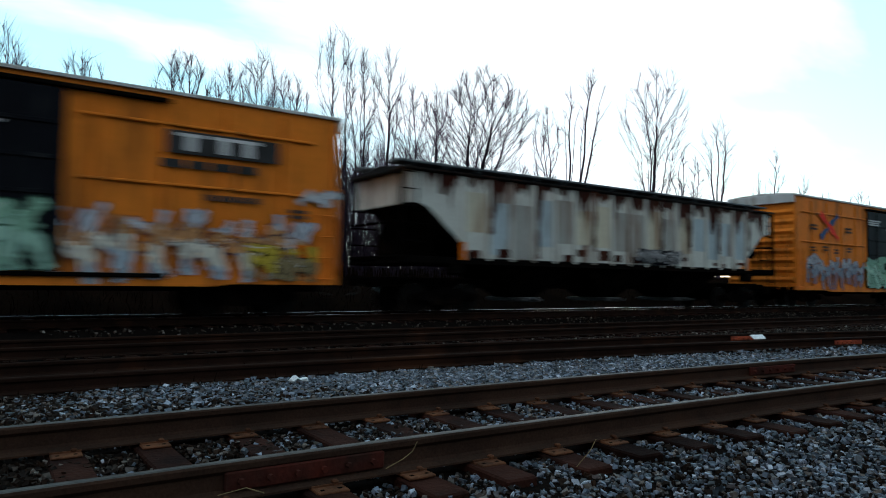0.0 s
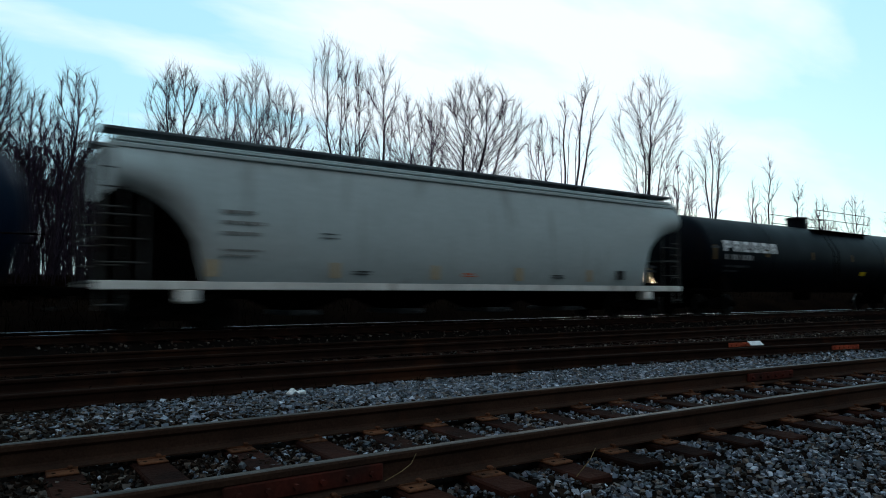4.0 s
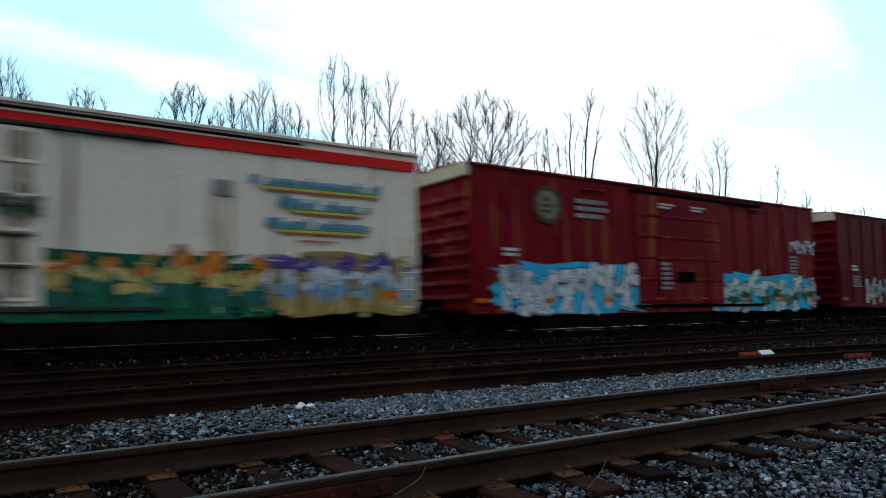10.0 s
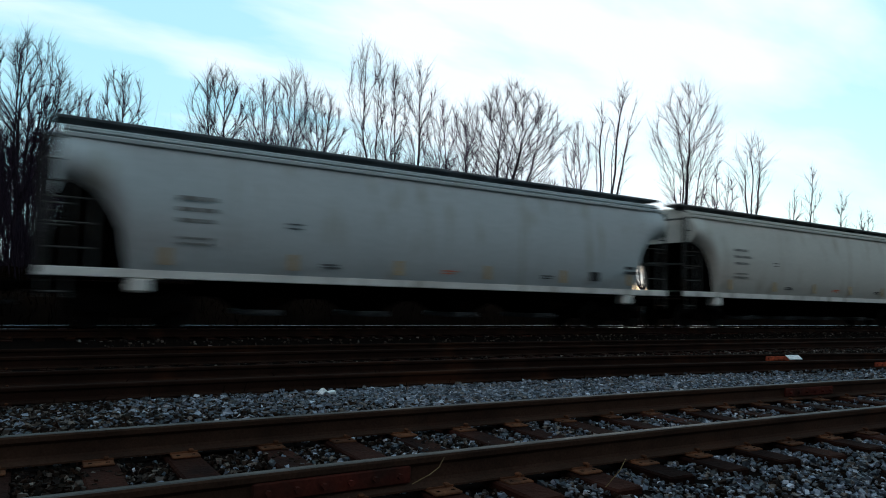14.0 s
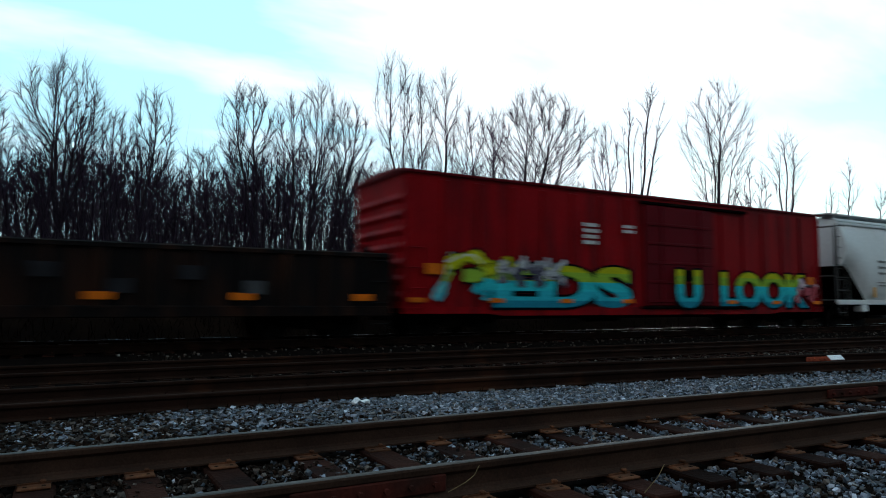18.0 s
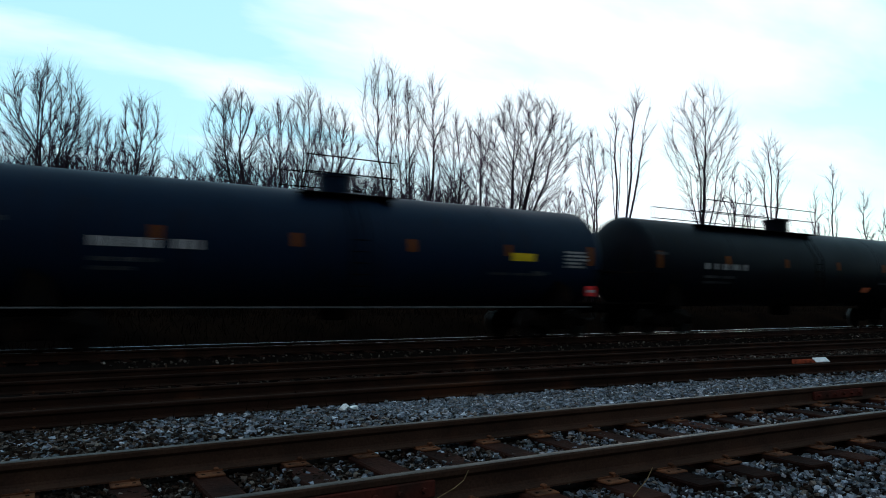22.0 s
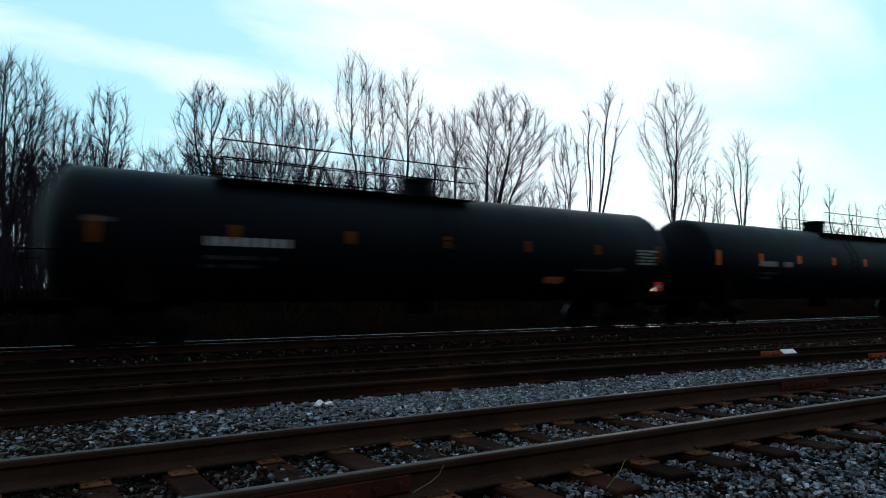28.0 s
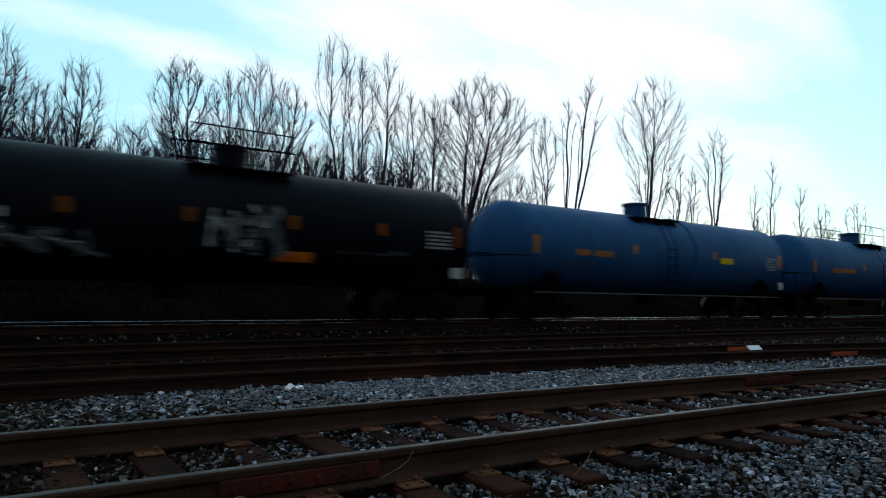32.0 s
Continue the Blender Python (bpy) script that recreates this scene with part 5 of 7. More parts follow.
# ---------------------------------------------------------------- tank cars
def tank_car(label, s0, s1, m, r=1.52, axis=2.45, dome=0.0, walk=None, rails=True, band=False, band_at=0.4, plates=5, plate_m=None, dome_m=None, sideline=False, text=GREYED, seed=1, text_at=0.22, dome_at=0.0, flag=RED):
    car, h = begin("tank_car", label, "tank car", s0, s1)
    n = 40
    prof = [(-h + 0.02, 0.05)]
    for k in range(1, 9):
        a = math.pi / 2 * k / 8
        prof.append((-h + 0.72 - 0.70 * math.cos(a), r * math.sin(a)))
    prof += [(x * h * 0.9, r) for x in (-0.5, 0, 0.5)]
    for k in range(8, 0, -1):
        a = math.pi / 2 * k / 8
        prof.append((h - 0.72 + 0.70 * math.cos(a), r * math.sin(a)))
    prof.append((h - 0.02, 0.05))
    ring = lambda x, q: [(x, q * math.cos(2 * math.pi * j / n), axis + q * math.sin(2 * math.pi * j / n)) for j in range(n)]
    part("tank_shell", Geo().loft([ring(x, q) for x, q in prof]), m, car, smooth=True)
    seams = [-h + 0.75, -h * 0.5, h * 0.5, h - 0.75]
    for x in seams:
        part("weld_seam", Geo().loft([ring(x - 0.03, r + 0.001), ring(x - 0.015, r + 0.012), ring(x + 0.015, r + 0.012), ring(x + 0.03, r + 0.001)], caps=False), m, car, smooth=True)
    if band:
        part("tank_band", Geo().loft([ring(band_at - 0.38, r), ring(band_at - 0.36, r + 0.05), ring(band_at + 0.36, r + 0.05), ring(band_at + 0.38, r)], caps=False), m, car, smooth=True)
    top = axis + r
    w0, w1 = walk or (dome_at - 1.3, dome_at + 1.3)
    # fittings on top
    g = Geo()
    for z0, z1, q in ((-0.12, 0.40, 0.44), (0.40, 0.47, 0.50)):
        g.loft([[(dome_at + q * math.cos(2 * math.pi * j / 18), q * math.sin(2 * math.pi * j / 18), top + z) for j in range(18)] for z in (z0, z1)])
    d = part("dome", g, dome_m or m, car, smooth=False)
    g = Geo().slab(dome_at - 0.16, dome_at + 0.16, -0.16, 0.16, top + 0.46, top + 0.52, 0.03)
    part("dome_valve", g, dome_m or STEEL, d)
    for s in (-1, 1):
        g = Geo()
        g.slab(w0, w1, s * 0.85 - 0.25, s * 0.85 + 0.25, top - 0.20, top - 0.165, 0.01)
        for k in (0.1, 0.5, 0.9):
            g.box(w0 + k * (w1 - w0) - 0.03, w0 + k * (w1 - w0) + 0.03, s * 0.85 - 0.2, s * 0.85 + 0.2, top - 0.42, top - 0.19)
        part("top_walk", g, STEEL, car)
        if rails:
            g = Geo()
            for z in (0.32, 0.74):
                g.tube([(w0, s * 1.08, top + z), (w1, s * 1.08, top + z)], 0.018, 5)
            k = max(2, int((w1 - w0) / 1.5))
            for j in range(k + 1):
                x = w0 + j * (w1 - w0) / k
                g.tube([(x, s * 1.08, top - 0.18), (x, s * 1.08, top + 0.74)], 0.016, 5)
            part("top_railing", g, STEEL, car)
    # side ladder at mid length
    g = Geo()
    for dx in (-0.22, 0.22):
        g.tube([(dome_at + dx, -r - 0.22, 0.75), (dome_at + dx, -r - 0.22, axis + 0.3), (dome_at + dx, -1.05, top + 0.02)], 0.022, 5)
    for k in range(9):
        z = 0.85 + k * 0.28
        if z < axis + 0.3:
            g.tube([(dome_at - 0.22, -r - 0.22, z), (dome_at + 0.22, -r - 0.22, z)], 0.016, 4)
    part("side_ladder", g, STEEL, car)
    # stub sills, saddles, end platforms
    for s in (-1, 1):
        x = s * (h - 1.9)
        g = Geo()
        g.slab(min(s * (h - 3.2), s * (h + 0.1)), max(s * (h - 3.2), s * (h + 0.1)), -0.33, 0.33, 0.72, axis - r + 0.1, 0.03)
        part("stub_sill", g, STEEL, car)
        g = Geo()
        g.loft([[(x - 0.35, -1.35, 0.95), (x + 0.35, -1.35, 0.95), (x + 0.35, 1.35, 0.95), (x - 0.35, 1.35, 0.95)], [(x - 0.25, -1.3, axis - 0.7), (x + 0.25, -1.3, axis - 0.95), (x + 0.25, 1.3, axis - 0.95), (x - 0.25, 1.3, axis - 0.95)]])
        part("saddle", g, STEEL, car)
        g = Geo()
        a, b = sorted((s * (h - 0.75), s * (h + 0.25)))
        g.slab(a, b, -1.5, 1.5, 0.98, 1.04, 0.01)
        part("end_platform", g, STEEL, car)
        g = Geo()
        for yy in (-1.48, 1.48):
            g.tube([(a, yy, 1.04), (a, yy, 2.0), (b, yy, 2.0), (b, yy, 1.04)], 0.02, 5)
            g.tube([(a, yy, 1.02), (a, yy, 0.42), (a + 0.4, yy, 0.42), (a + 0.4, yy, 1.02)], 0.02, 5)
        e = s * (h + 0.22)
        g.tube([(e, -1.48, 2.0), (e, 1.48, 2.0)], 0.02, 5)
        part("end_railing", g, STEEL, car)
    g = Geo()
    g.slab(-0.3, 0.3, -0.3, 0.3, axis - r - 0.35, axis - r + 0.05, 0.06)
    part("bottom_outlet", g, STEEL, car)
    if sideline:
        g = Geo()
        for s in (-1, 1):
            g.slab(-h + 1, h - 1, s * 1.42 - 0.05, s * 1.42 + 0.05, 0.88, 0.92, 0.01)
        part("side_rail", g, GALV, car)
    # markings: they follow the shell, so each is a piece of its curve
    def curved(name, x0, x1, z0, z1, mm, lift=0.008, label=""):
        a0, a1 = math.asin(max(-1, min(1, (z0 - axis) / r))), math.asin(max(-1, min(1, (z1 - axis) / r)))
        k = 4
        pts = [[(x, -(r + lift) * math.cos(a0 + (a1 - a0) * j / k), axis + (r + lift) * math.sin(a0 + (a1 - a0) * j / k)) for j in range(k + 1)] for x in (x0, x1)]
        part(name, Geo().loft(pts, caps=False, closed=False), mm, car, label)

    car_marks = plate_m or AMBER
    for k in range(plates):
        x = -h + 0.95 + k * (2 * h - 1.9) / (plates - 1)
        big = k in (0, plates - 1)
        curved("reflector", x - 0.10, x + 0.10, axis - (0.28 if big else 0.10), axis + (0.28 if big else 0.22), car_marks)
    rnd = random.Random(seed)
    x = -h + text_at * 2 * h - 1.0

    def row(x0, width, z0, tall, mm, gap=0.3):
        """A line of lettering too small to read: one short bar a letter."""
        g, xx = Geo(), x0
        while xx < x0 + width:
            wide = tall * rnd.uniform(0.5, 0.95)
            if rnd.random() > 0.14:
                arc = [math.asin(max(-1, min(1, (z0 + tall * j / 2 - axis) / r))) for j in range(3)]
                g.loft([[(u, -(r + 0.008) * math.cos(v), axis + (r + 0.008) * math.sin(v)) for v in arc] for u in (xx, xx + wide)], caps=False, closed=False)
            xx += wide + tall * gap
        stuff(part("stencil", g, mm, car))

    row(x, 2.1, axis - 0.26, 0.20, text)
    row(x, rnd.uniform(1.2, 1.8), axis - 0.56, 0.09, FAINT)
    row(x, rnd.uniform(0.8, 1.5), axis - 0.74, 0.08, FAINT)
    for k in range(5):
        row(h - 1.95, rnd.uniform(0.65, 0.9), axis - 0.36 + k * 0.105, 0.062, GREYED, 0.2)
    row(h - 4.6, 1.9, axis - 0.62, 0.07, FAINT)
    row(h - 3.1, 0.55, axis - 0.58, 0.09, FAINT)
    row(-h + 0.75, 0.5, axis + 0.15, 0.10, FAINT)
    if flag:
        g = Geo()
        g.slab(h - 1.2, h - 0.84, -1.535, -1.515, 1.22, 1.52, 0.005)
        p = part("placard", g, flag, car, "hazard placard")
        g = Geo().box(h - 1.14, h - 0.90, -1.54, -1.536, 1.33, 1.41)
        part("placard_strip", g, GREYED, p)
    running_gear(car, h, 1.9)
    return car, h, curved


TANK_BLACK = paint("tank_black", (0.0031, 0.0046, 0.0086), (0.005, 0.005, 0.0055), 0.25, 0.5)
TANK_BLACK2 = paint("tank_sooty_black", (0.0037, 0.0055, 0.0100), (0.004, 0.004, 0.004), 0.35, 0.5)
TANK_NAVY = paint("tank_navy", (0.005, 0.014, 0.034), (0.006, 0.009, 0.018), 0.25, 0.5)
TANK_BLUE = paint("tank_blue", (0.018, 0.085, 0.215), (0.015, 0.045, 0.09), 0.2, 0.5)
TANK_SLATE = paint("tank_slate_blue", (0.017, 0.044, 0.095), (0.008, 0.014, 0.024), 0.3, 0.5)
TANK_RUST = mat("paint_tank_rusty", (0.009, 0.022, 0.046), (0.007, 0.016, 0.035), 0.5, big=0.7, fine=9, bump=0.04, stain=(0.05, 0.026, 0.022), amount=0.3, streak=True, spec=0.04, grainy=0.3, crown=((0.13, 0.026, 0.014), 2.6, 3.7))
LEMON = spray(0.118, 0.97, 0.60)


def white_blocks(curved, x0, axis=2.45):
    """The six plain white shapes that stand for the owner's name."""
    for k in range(6):
        x = x0 + k * 0.66
        curved("emblem", x, x + 0.5, axis + 0.36, axis + 0.48, WHITE)
        curved("emblem", x, x + 0.18, axis + 0.06, axis + 0.36, WHITE)
        curved("emblem", x + 0.32, x + 0.5, axis + (0.06 if k % 2 else 0.20), axis + 0.36, WHITE)
        curved("emblem", x + 0.18, x + (0.5 if k in (2, 3, 4) else 0.32), axis + (0.06 if k in (2, 3, 4) else 0.18), axis + (0.16 if k in (2, 3, 4) else 0.27), WHITE)


def lettered_tank(s0, s1, x0):
    car, h, curved = tank_car("black tank car with white block lettering", s0, s1, TANK_BLACK, 1.54, 2.45, walk=(-0.6, 4.8), plates=6, plate_m=mat("dim_reflector", (0.12, 0.07, 0.02), (0.08, 0.05, 0.02), 0.6), seed=7, dome_at=-0.2, text_at=0.13, text=GREYED)
    white_blocks(curved, x0)
    curved("caution_panel", h - 7.4, h - 6.8, 1.72, 1.9, LEMON)
    return car


lettered_tank(-67.3, -46.9, -8.65)
car, h, y = hopper("pale blue-grey covered hopper with round sides", -87.7, -68.5, GREY_2, 3.95, 1.05, sill_m=SILL_WHITE, cut=1.9)
hopper_marks(car, h, y, BLACKEN, 51, z=1.05)
car, h, curved = tank_car("navy blue tank car with a yellow dome", -106.0, -88.8, TANK_NAVY, 1.46, 2.38, plates=7, plate_m=AMBER, dome_m=LEMON, band=True, seed=9, rails=True, walk=(-1.2, 1.8))
for x in (h - 5.2, h - 3.4):
    curved("caution_panel", x, x + 0.5, 2.1, 2.3, LEMON)
curved("caution_panel", h - 6.0, h - 5.2, 1.2, 1.5, LEMON)
car, h, y = hopper("light grey covered hopper with a white side sill", -125.2, -107.7, GREY_1, 3.9, 1.22, sill_m=SILL_WHITE)
hopper_marks(car, h, y, BLACKEN, 61, z=1.22)

# maroon boxcar
car, h, y = boxcar("maroon boxcar covered with blue and coral graffiti", -146.0, -127.1, 4.38, MAROON, MAROON, -0.1, 3.5, None, 0.85, 17)
graffiti(car, -h + 2.1, -1.0, 0.95, 2.3, y, 6, [spray(0.5, 0.15, 0.45), spray(0.53, 0.75, 0.5), spray(0.17, 0.75, 0.5), spray(0.52, 0.85, 0.48)], spray(0.55, 0.7, 0.08), None, 71)
graffiti(car, 1.8, h - 0.5, 0.9, 2.5, y, 5, [spray(0.55, 0.85, 0.45), spray(0.045, 0.6, 0.75), spray(0.04, 0.65, 0.75), spray(0.99, 0.9, 0.6)], spray(0.03, 0.7, 0.7), spray(0.99, 0.92, 0.55), 72, label="coral and red graffiti")
plate(car, "panel", -h + 1.3, 1.6, 0.5, 1.1, AMBER, y)
for x in (-h + 2.0, -h + 3.3):
    bars(car, x, 1.6, 0.8, 0.8, 4, WHITE, y, 73)
g = Geo().disc((h - 0.95, y - 0.01, 3.55), 0.36, 0.02, 24)
part("emblem", g, WHITE, car, "round white emblem")
bars(car, 0.4, 3.5, 0.7, 0.5, 4, WHITE, y - 0.1, 74)
bars(car, 1.2, 3.0, 0.6, 0.2, 1, WHITE, y - 0.1, 75)


def reefer(s0, s1, seed):
    car, h, y = boxcar("dirty white refrigerated boxcar with a red eave stripe and graffiti", s0, s1, 5.0, CREAM, CREAM, -0.15 if seed == 81 else 0.7, 3.8 if seed == 81 else 4.2, None, 0.7, 15, stripe=(SIGNAL_RED, 4.42, 4.68), sill_m=SIGNAL_RED if seed == 81 else STEEL, insulated=True, end_top=ORANGE_FASCIA if seed == 81 else CREAM)
    g = Geo()
    g.slab(h - 9.6, h - 3.3, y - 0.07, y - 0.02, 4.72, 4.78, 0.02)
    part("awning_rail", g, STEEL, car)
    for s in (-1, 1):                                 # the band goes on round the ends
        a, b = sorted((s * (h - 0.02), s * (h + 0.05)))
        part("end_stripe", Geo().slab(a, b, -1.5, 1.5, 4.12, 4.38, 0.01), SIGNAL_RED, car)
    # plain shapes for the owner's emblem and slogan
    g = Geo()
    e = -9.4 if seed == 81 else -8.6
    ribbon(g, [(e + 0.7, 3.9), (e + 0.25, 3.92), (e, 3.58), (e + 0.25, 3.22), (e + 0.7, 3.24)], 0.3, y - 0.02, lambda z: 0)
    tee = [(0.3, 3.82), (0.72, 3.82), (0.72, 3.1), (1.05, 3.1), (1.05, 3.82), (1.3, 3.82), (1.3, 4.08), (0.3, 4.08)]
    part("emblem", Geo().loft([[(e + u, yy, v) for u, v in tee] for yy in (y - 0.022, y - 0.016)]), mat("emblem_red", (0.82, 0.07, 0.02), (0.7, 0.06, 0.02), 0.5), car, "red block emblem")
    part("emblem", g, mat("emblem_red", (0.72, 0.06, 0.035), (0.6, 0.05, 0.03), 0.5), car, "red block emblem")
    bars(car, e - 1.0, 2.62, 3.4, 0.26, 1, ORANGE, y, seed)
    bars(car, e, 2.05, 1.5, 0.4, 2, ORANGE, y, seed + 1)
    rnd = random.Random(seed)
    blue = mat("slogan_blue", (0.05, 0.24, 0.40), (0.05, 0.20, 0.34), 0.6)
    for x0, wide, z in ((h - 4.6, 3.5, 3.72), (h - 3.9, 2.3, 3.20), (h - 4.2, 2.7, 2.72)):
        g, xx = Geo(), x0
        while xx < x0 + wide:                         # a slogan in slanting letters, each a short bar
            k = rnd.uniform(0.08, 0.15) * (1.6 if xx == x0 else 1)
            t = rnd.choice((0.15, 0.17, 0.24)) + (0.06 if xx == x0 else 0)
            g.loft([[(xx + u, yy, z + v) for u, v in ((0, 0), (k, 0), (k + 0.05, t), (0.05, t))] for yy in (y - 0.012, y - 0.006)])
            xx += k + (0.05 if rnd.random() < 0.9 else 0.22)
        stuff(part("slogan_row", g, blue, car))
        for j, m in enumerate((spray(0.35, 0.7, 0.4), spray(0.13, 0.9, 0.7), spray(0.02, 0.85, 0.6))):
            g = Geo()
            g.box(x0 + 0.25 + j * 0.05, x0 + wide - 0.1, y - 0.012, y - 0.006, z - 0.045 - j * 0.045, z - 0.005 - j * 0.045)
            part("slogan_line", g, m, car)
    bars(car, h - 3.4, 2.38, 1.3, 0.09, 1, ORANGE, y, seed + 6)
    for dz in (0.95, 1.55, 2.1):                      # lock bars and grime of the insulated door
        d0 = -0.15 if seed == 81 else 0.7
        g = Geo().slab(d0 - 1.95, d0 + 1.95, y - 0.12, y - 0.07, 0.7 + dz, 0.76 + dz, 0.015)
        part("lock_bar", g, END_DARK, car)
    for x, ww in ((d0 - 1.75, 0.35), (d0 - 0.2, 0.25), (d0 + 0.55, 0.3), (d0 + 1.7, 0.4)):
        g = Geo()
        ribbon(g, [(x, 4.3), (x + 0.05, 3.2), (x - 0.04, 2.0), (x, 1.0)], ww, y - 0.064, lambda z: 0)
        part("grime_run", g, mat("door_grime", (0.42, 0.33, 0.24), (0.28, 0.20, 0.14), 0.8, big=2), car)
    bars(car, d0 - 0.6, 4.0, 1.9, 0.16, 1, ORANGE, y - 0.05, seed + 7)
    bars(car, d0 - 1.7, 3.2, 1.3, 0.3, 2, ORANGE, y - 0.05, seed + 8, thick=0.35)
    plate(car, "panel", -2.7, 2.95, 0.35, 0.28, AMBER, y)
    plate(car, "panel", h - 5.2, 3.55, 0.4, 0.35, GREYED, y)
    plate(car, "panel", h - 0.9, 1.15, 0.5, 0.22, AMBER, y)
    return car, h, y


car, h, y = reefer(-170.1, -148.2, 81)
graffiti(car, -7.9, -2.6, 1.95, 3.55, y, 4, [spray(0.78, 0.68, 0.52), spray(0.75, 0.72, 0.5)], spray(0.72, 0.8, 0.12), spray(0.40, 0.65, 0.22), 82, label="violet bubble graffiti")
graffiti(car, -8.1, -2.6, 0.66, 1.8, y, 6, [spray(0.12, 0.95, 0.78), spray(0.10, 0.96, 0.75), spray(0.075, 0.97, 0.65)], spray(0.7, 0.5, 0.25), spray(0.11, 0.96, 0.68), 83, label="yellow and orange graffiti")
graffiti(car, 2.2, h - 1.4, 0.75, 1.85, y, 6, [spray(0.91, 0.78, 0.45), spray(0.94, 0.7, 0.58), spray(0.09, 0.7, 0.65), spray(0.92, 0.8, 0.48)], spray(0.90, 0.8, 0.28), spray(0.92, 0.82, 0.4), 84, label="pink graffiti")

car, h, y = red_boxcar("dark red boxcar with white and violet graffiti", -191.3, -172.1, 5.0, DEEP_RED, 91, CREAM_FASCIA)
graffiti(car, -h + 2.6, -1.6, 0.62, 1.95, y, 6, [spray(0.1, 0.1, 0.6), spray(0.4, 0.25, 0.45), spray(0.08, 0.35, 0.6)], INK, None, 92)
graffiti(car, 2.2, h - 0.7, 0.62, 1.9, y, 6, [spray(0.71, 0.5, 0.42), spray(0.69, 0.5, 0.30), spray(0.42, 0.6, 0.20)], INK, INK, 93)
car, h, y = red_boxcar("faded red boxcar with blue and white graffiti", -212.1, -193.3, 5.0, FADED_RED, 95, CREAM_FASCIA)
graffiti(car, 2.0, h - 0.6, 0.55, 1.95, y, 4, [spray(0.45, 0.06, 0.75), spray(0.40, 0.15, 0.6), spray(0.36, 0.6, 0.2), spray(0.5, 0.06, 0.7)], spray(0.37, 0.7, 0.16), spray(0.57, 0.95, 0.75), 96, label="blue, green and white graffiti")
graffiti(car, -h + 1.2, -2.0, 0.6, 2.1, y, 5, [spray(0.6, 0.06, 0.75), spray(0.6, 0.12, 0.65), spray(0.6, 0.06, 0.75)], spray(0.6, 0.7, 0.06), spray(0.57, 0.95, 0.75), 97, label="blue and white graffiti")
g = Geo()
ribbon(g, [(-h + 3.0 + 0.52 * math.cos(a), 3.9 + 0.52 * math.sin(a)) for a in [k * math.pi / 4 for k in range(9)]], 0.2, y - 0.016, lambda z: 0)
part("emblem", Geo().disc((-h + 3.0, y - 0.008, 3.9), 0.46, 0.012, 24), mat("worn_emblem_face", (0.30, 0.27, 0.18), (0.16, 0.14, 0.10), 0.7, big=5), car, "round worn emblem")
bars(car, -h + 2.75, 3.6, 0.5, 0.55, 3, mat("worn_emblem", (0.10, 0.07, 0.05)), y - 0.016, 100)
part("emblem", g, mat("worn_emblem", (0.10, 0.07, 0.05), (0.06, 0.04, 0.03), 0.7), car, "round worn emblem")
bars(car, -h + 4.2, 3.55, 1.7, 0.7, 3, GREYED, y, 98)
graffiti(car, h - 2.0, h - 0.3, 2.9, 3.5, y, 2, [spray(0.7, 0.08, 0.6)], FADED_RED, None, 99, label="white scrawled tag")

car, h, y = reefer(-236.7, -213.8, 101)
graffiti(car, -h + 0.3, -4.5, 0.62, 2.2, y, 5, [spray(0.03, 0.85, 0.62), spray(0.02, 0.85, 0.55), spray(0.03, 0.9, 0.5)], spray(0.56, 0.85, 0.3), spray(0.53, 0.85, 0.25), 102, label="orange and teal graffiti")
graffiti(car, -4.4, 1.4, 0.65, 2.1, y - 0.1, 5, [spray(0.92, 0.75, 0.45), spray(0.15, 0.75, 0.65), spray(0.9, 0.1, 0.7), spray(0.3, 0.4, 0.6)], spray(0.9, 0.7, 0.12), spray(0.92, 0.7, 0.35), 103, label="raspberry and yellow graffiti")
graffiti(car, -1.2, 2.7, 2.55, 3.05, y - 0.1, 6, [spray(0.33, 0.3, 0.2)], spray(0.3, 0.2, 0.1), None, 104, label="dark green tag on the door")
graffiti(car, 1.5, 7.0, 0.65, 2.0, y, 5, [spray(0.045, 0.95, 0.75), spray(0.11, 0.75, 0.65), spray(0.46, 0.8, 0.25), spray(0.40, 0.85, 0.28)], spray(0.43, 0.8, 0.08), spray(0.42, 0.85, 0.2), 105, label="green and orange graffiti")
graffiti(car, h - 4.2, h - 0.3, 0.65, 2.1, y, 4, [spray(0.7, 0.75, 0.4), spray(0.6, 0.08, 0.7), spray(0.58, 0.6, 0.6), spray(0.1, 0.75, 0.6)], spray(0.68, 0.8, 0.15), spray(0.1, 0.8, 0.45), 106, label="violet and white graffiti")

car, h, curved = tank_car("slate blue tank car with a banded waist", -254.3, -237.1, TANK_SLATE, 1.48, 2.4, band=True, plates=6, plate_m=mat("dim_reflector", (0.12, 0.07, 0.02)), rails=False, band_at=0.3, walk=(-0.9, 0.9), seed=13, text_at=0.2)
for x in (2.2, 4.3):
    for k in range(7):
        curved("graffiti_scrawl", x + k * 0.2, x + k * 0.2 + 0.26, 1.82 + 0.05 * (k % 3), 1.95 + 0.04 * (k * 5 % 4), GREYED if k % 2 else FAINT, 0.008 + 0.002 * k, "pale sprayed scrawl")
car, h, y = hopper("grimy brown-grey covered hopper", -273.9, -255.7, GREY_3, 3.98, 1.2, sill_m=GREY_3, end_m=STEEL)
hopper_marks(car, h, y, BLACKEN, 111, refl=mat("soiled_orange_reflector", (0.40, 0.15, 0.04), (0.28, 0.11, 0.04), 0.6), z=1.2, orange=True)
car, h, y = hopper("light grey covered hopper with a white side sill", -292.4, -274.4, GREY_1, 3.9, 1.22, sill_m=SILL_WHITE, walk_m=GALV)
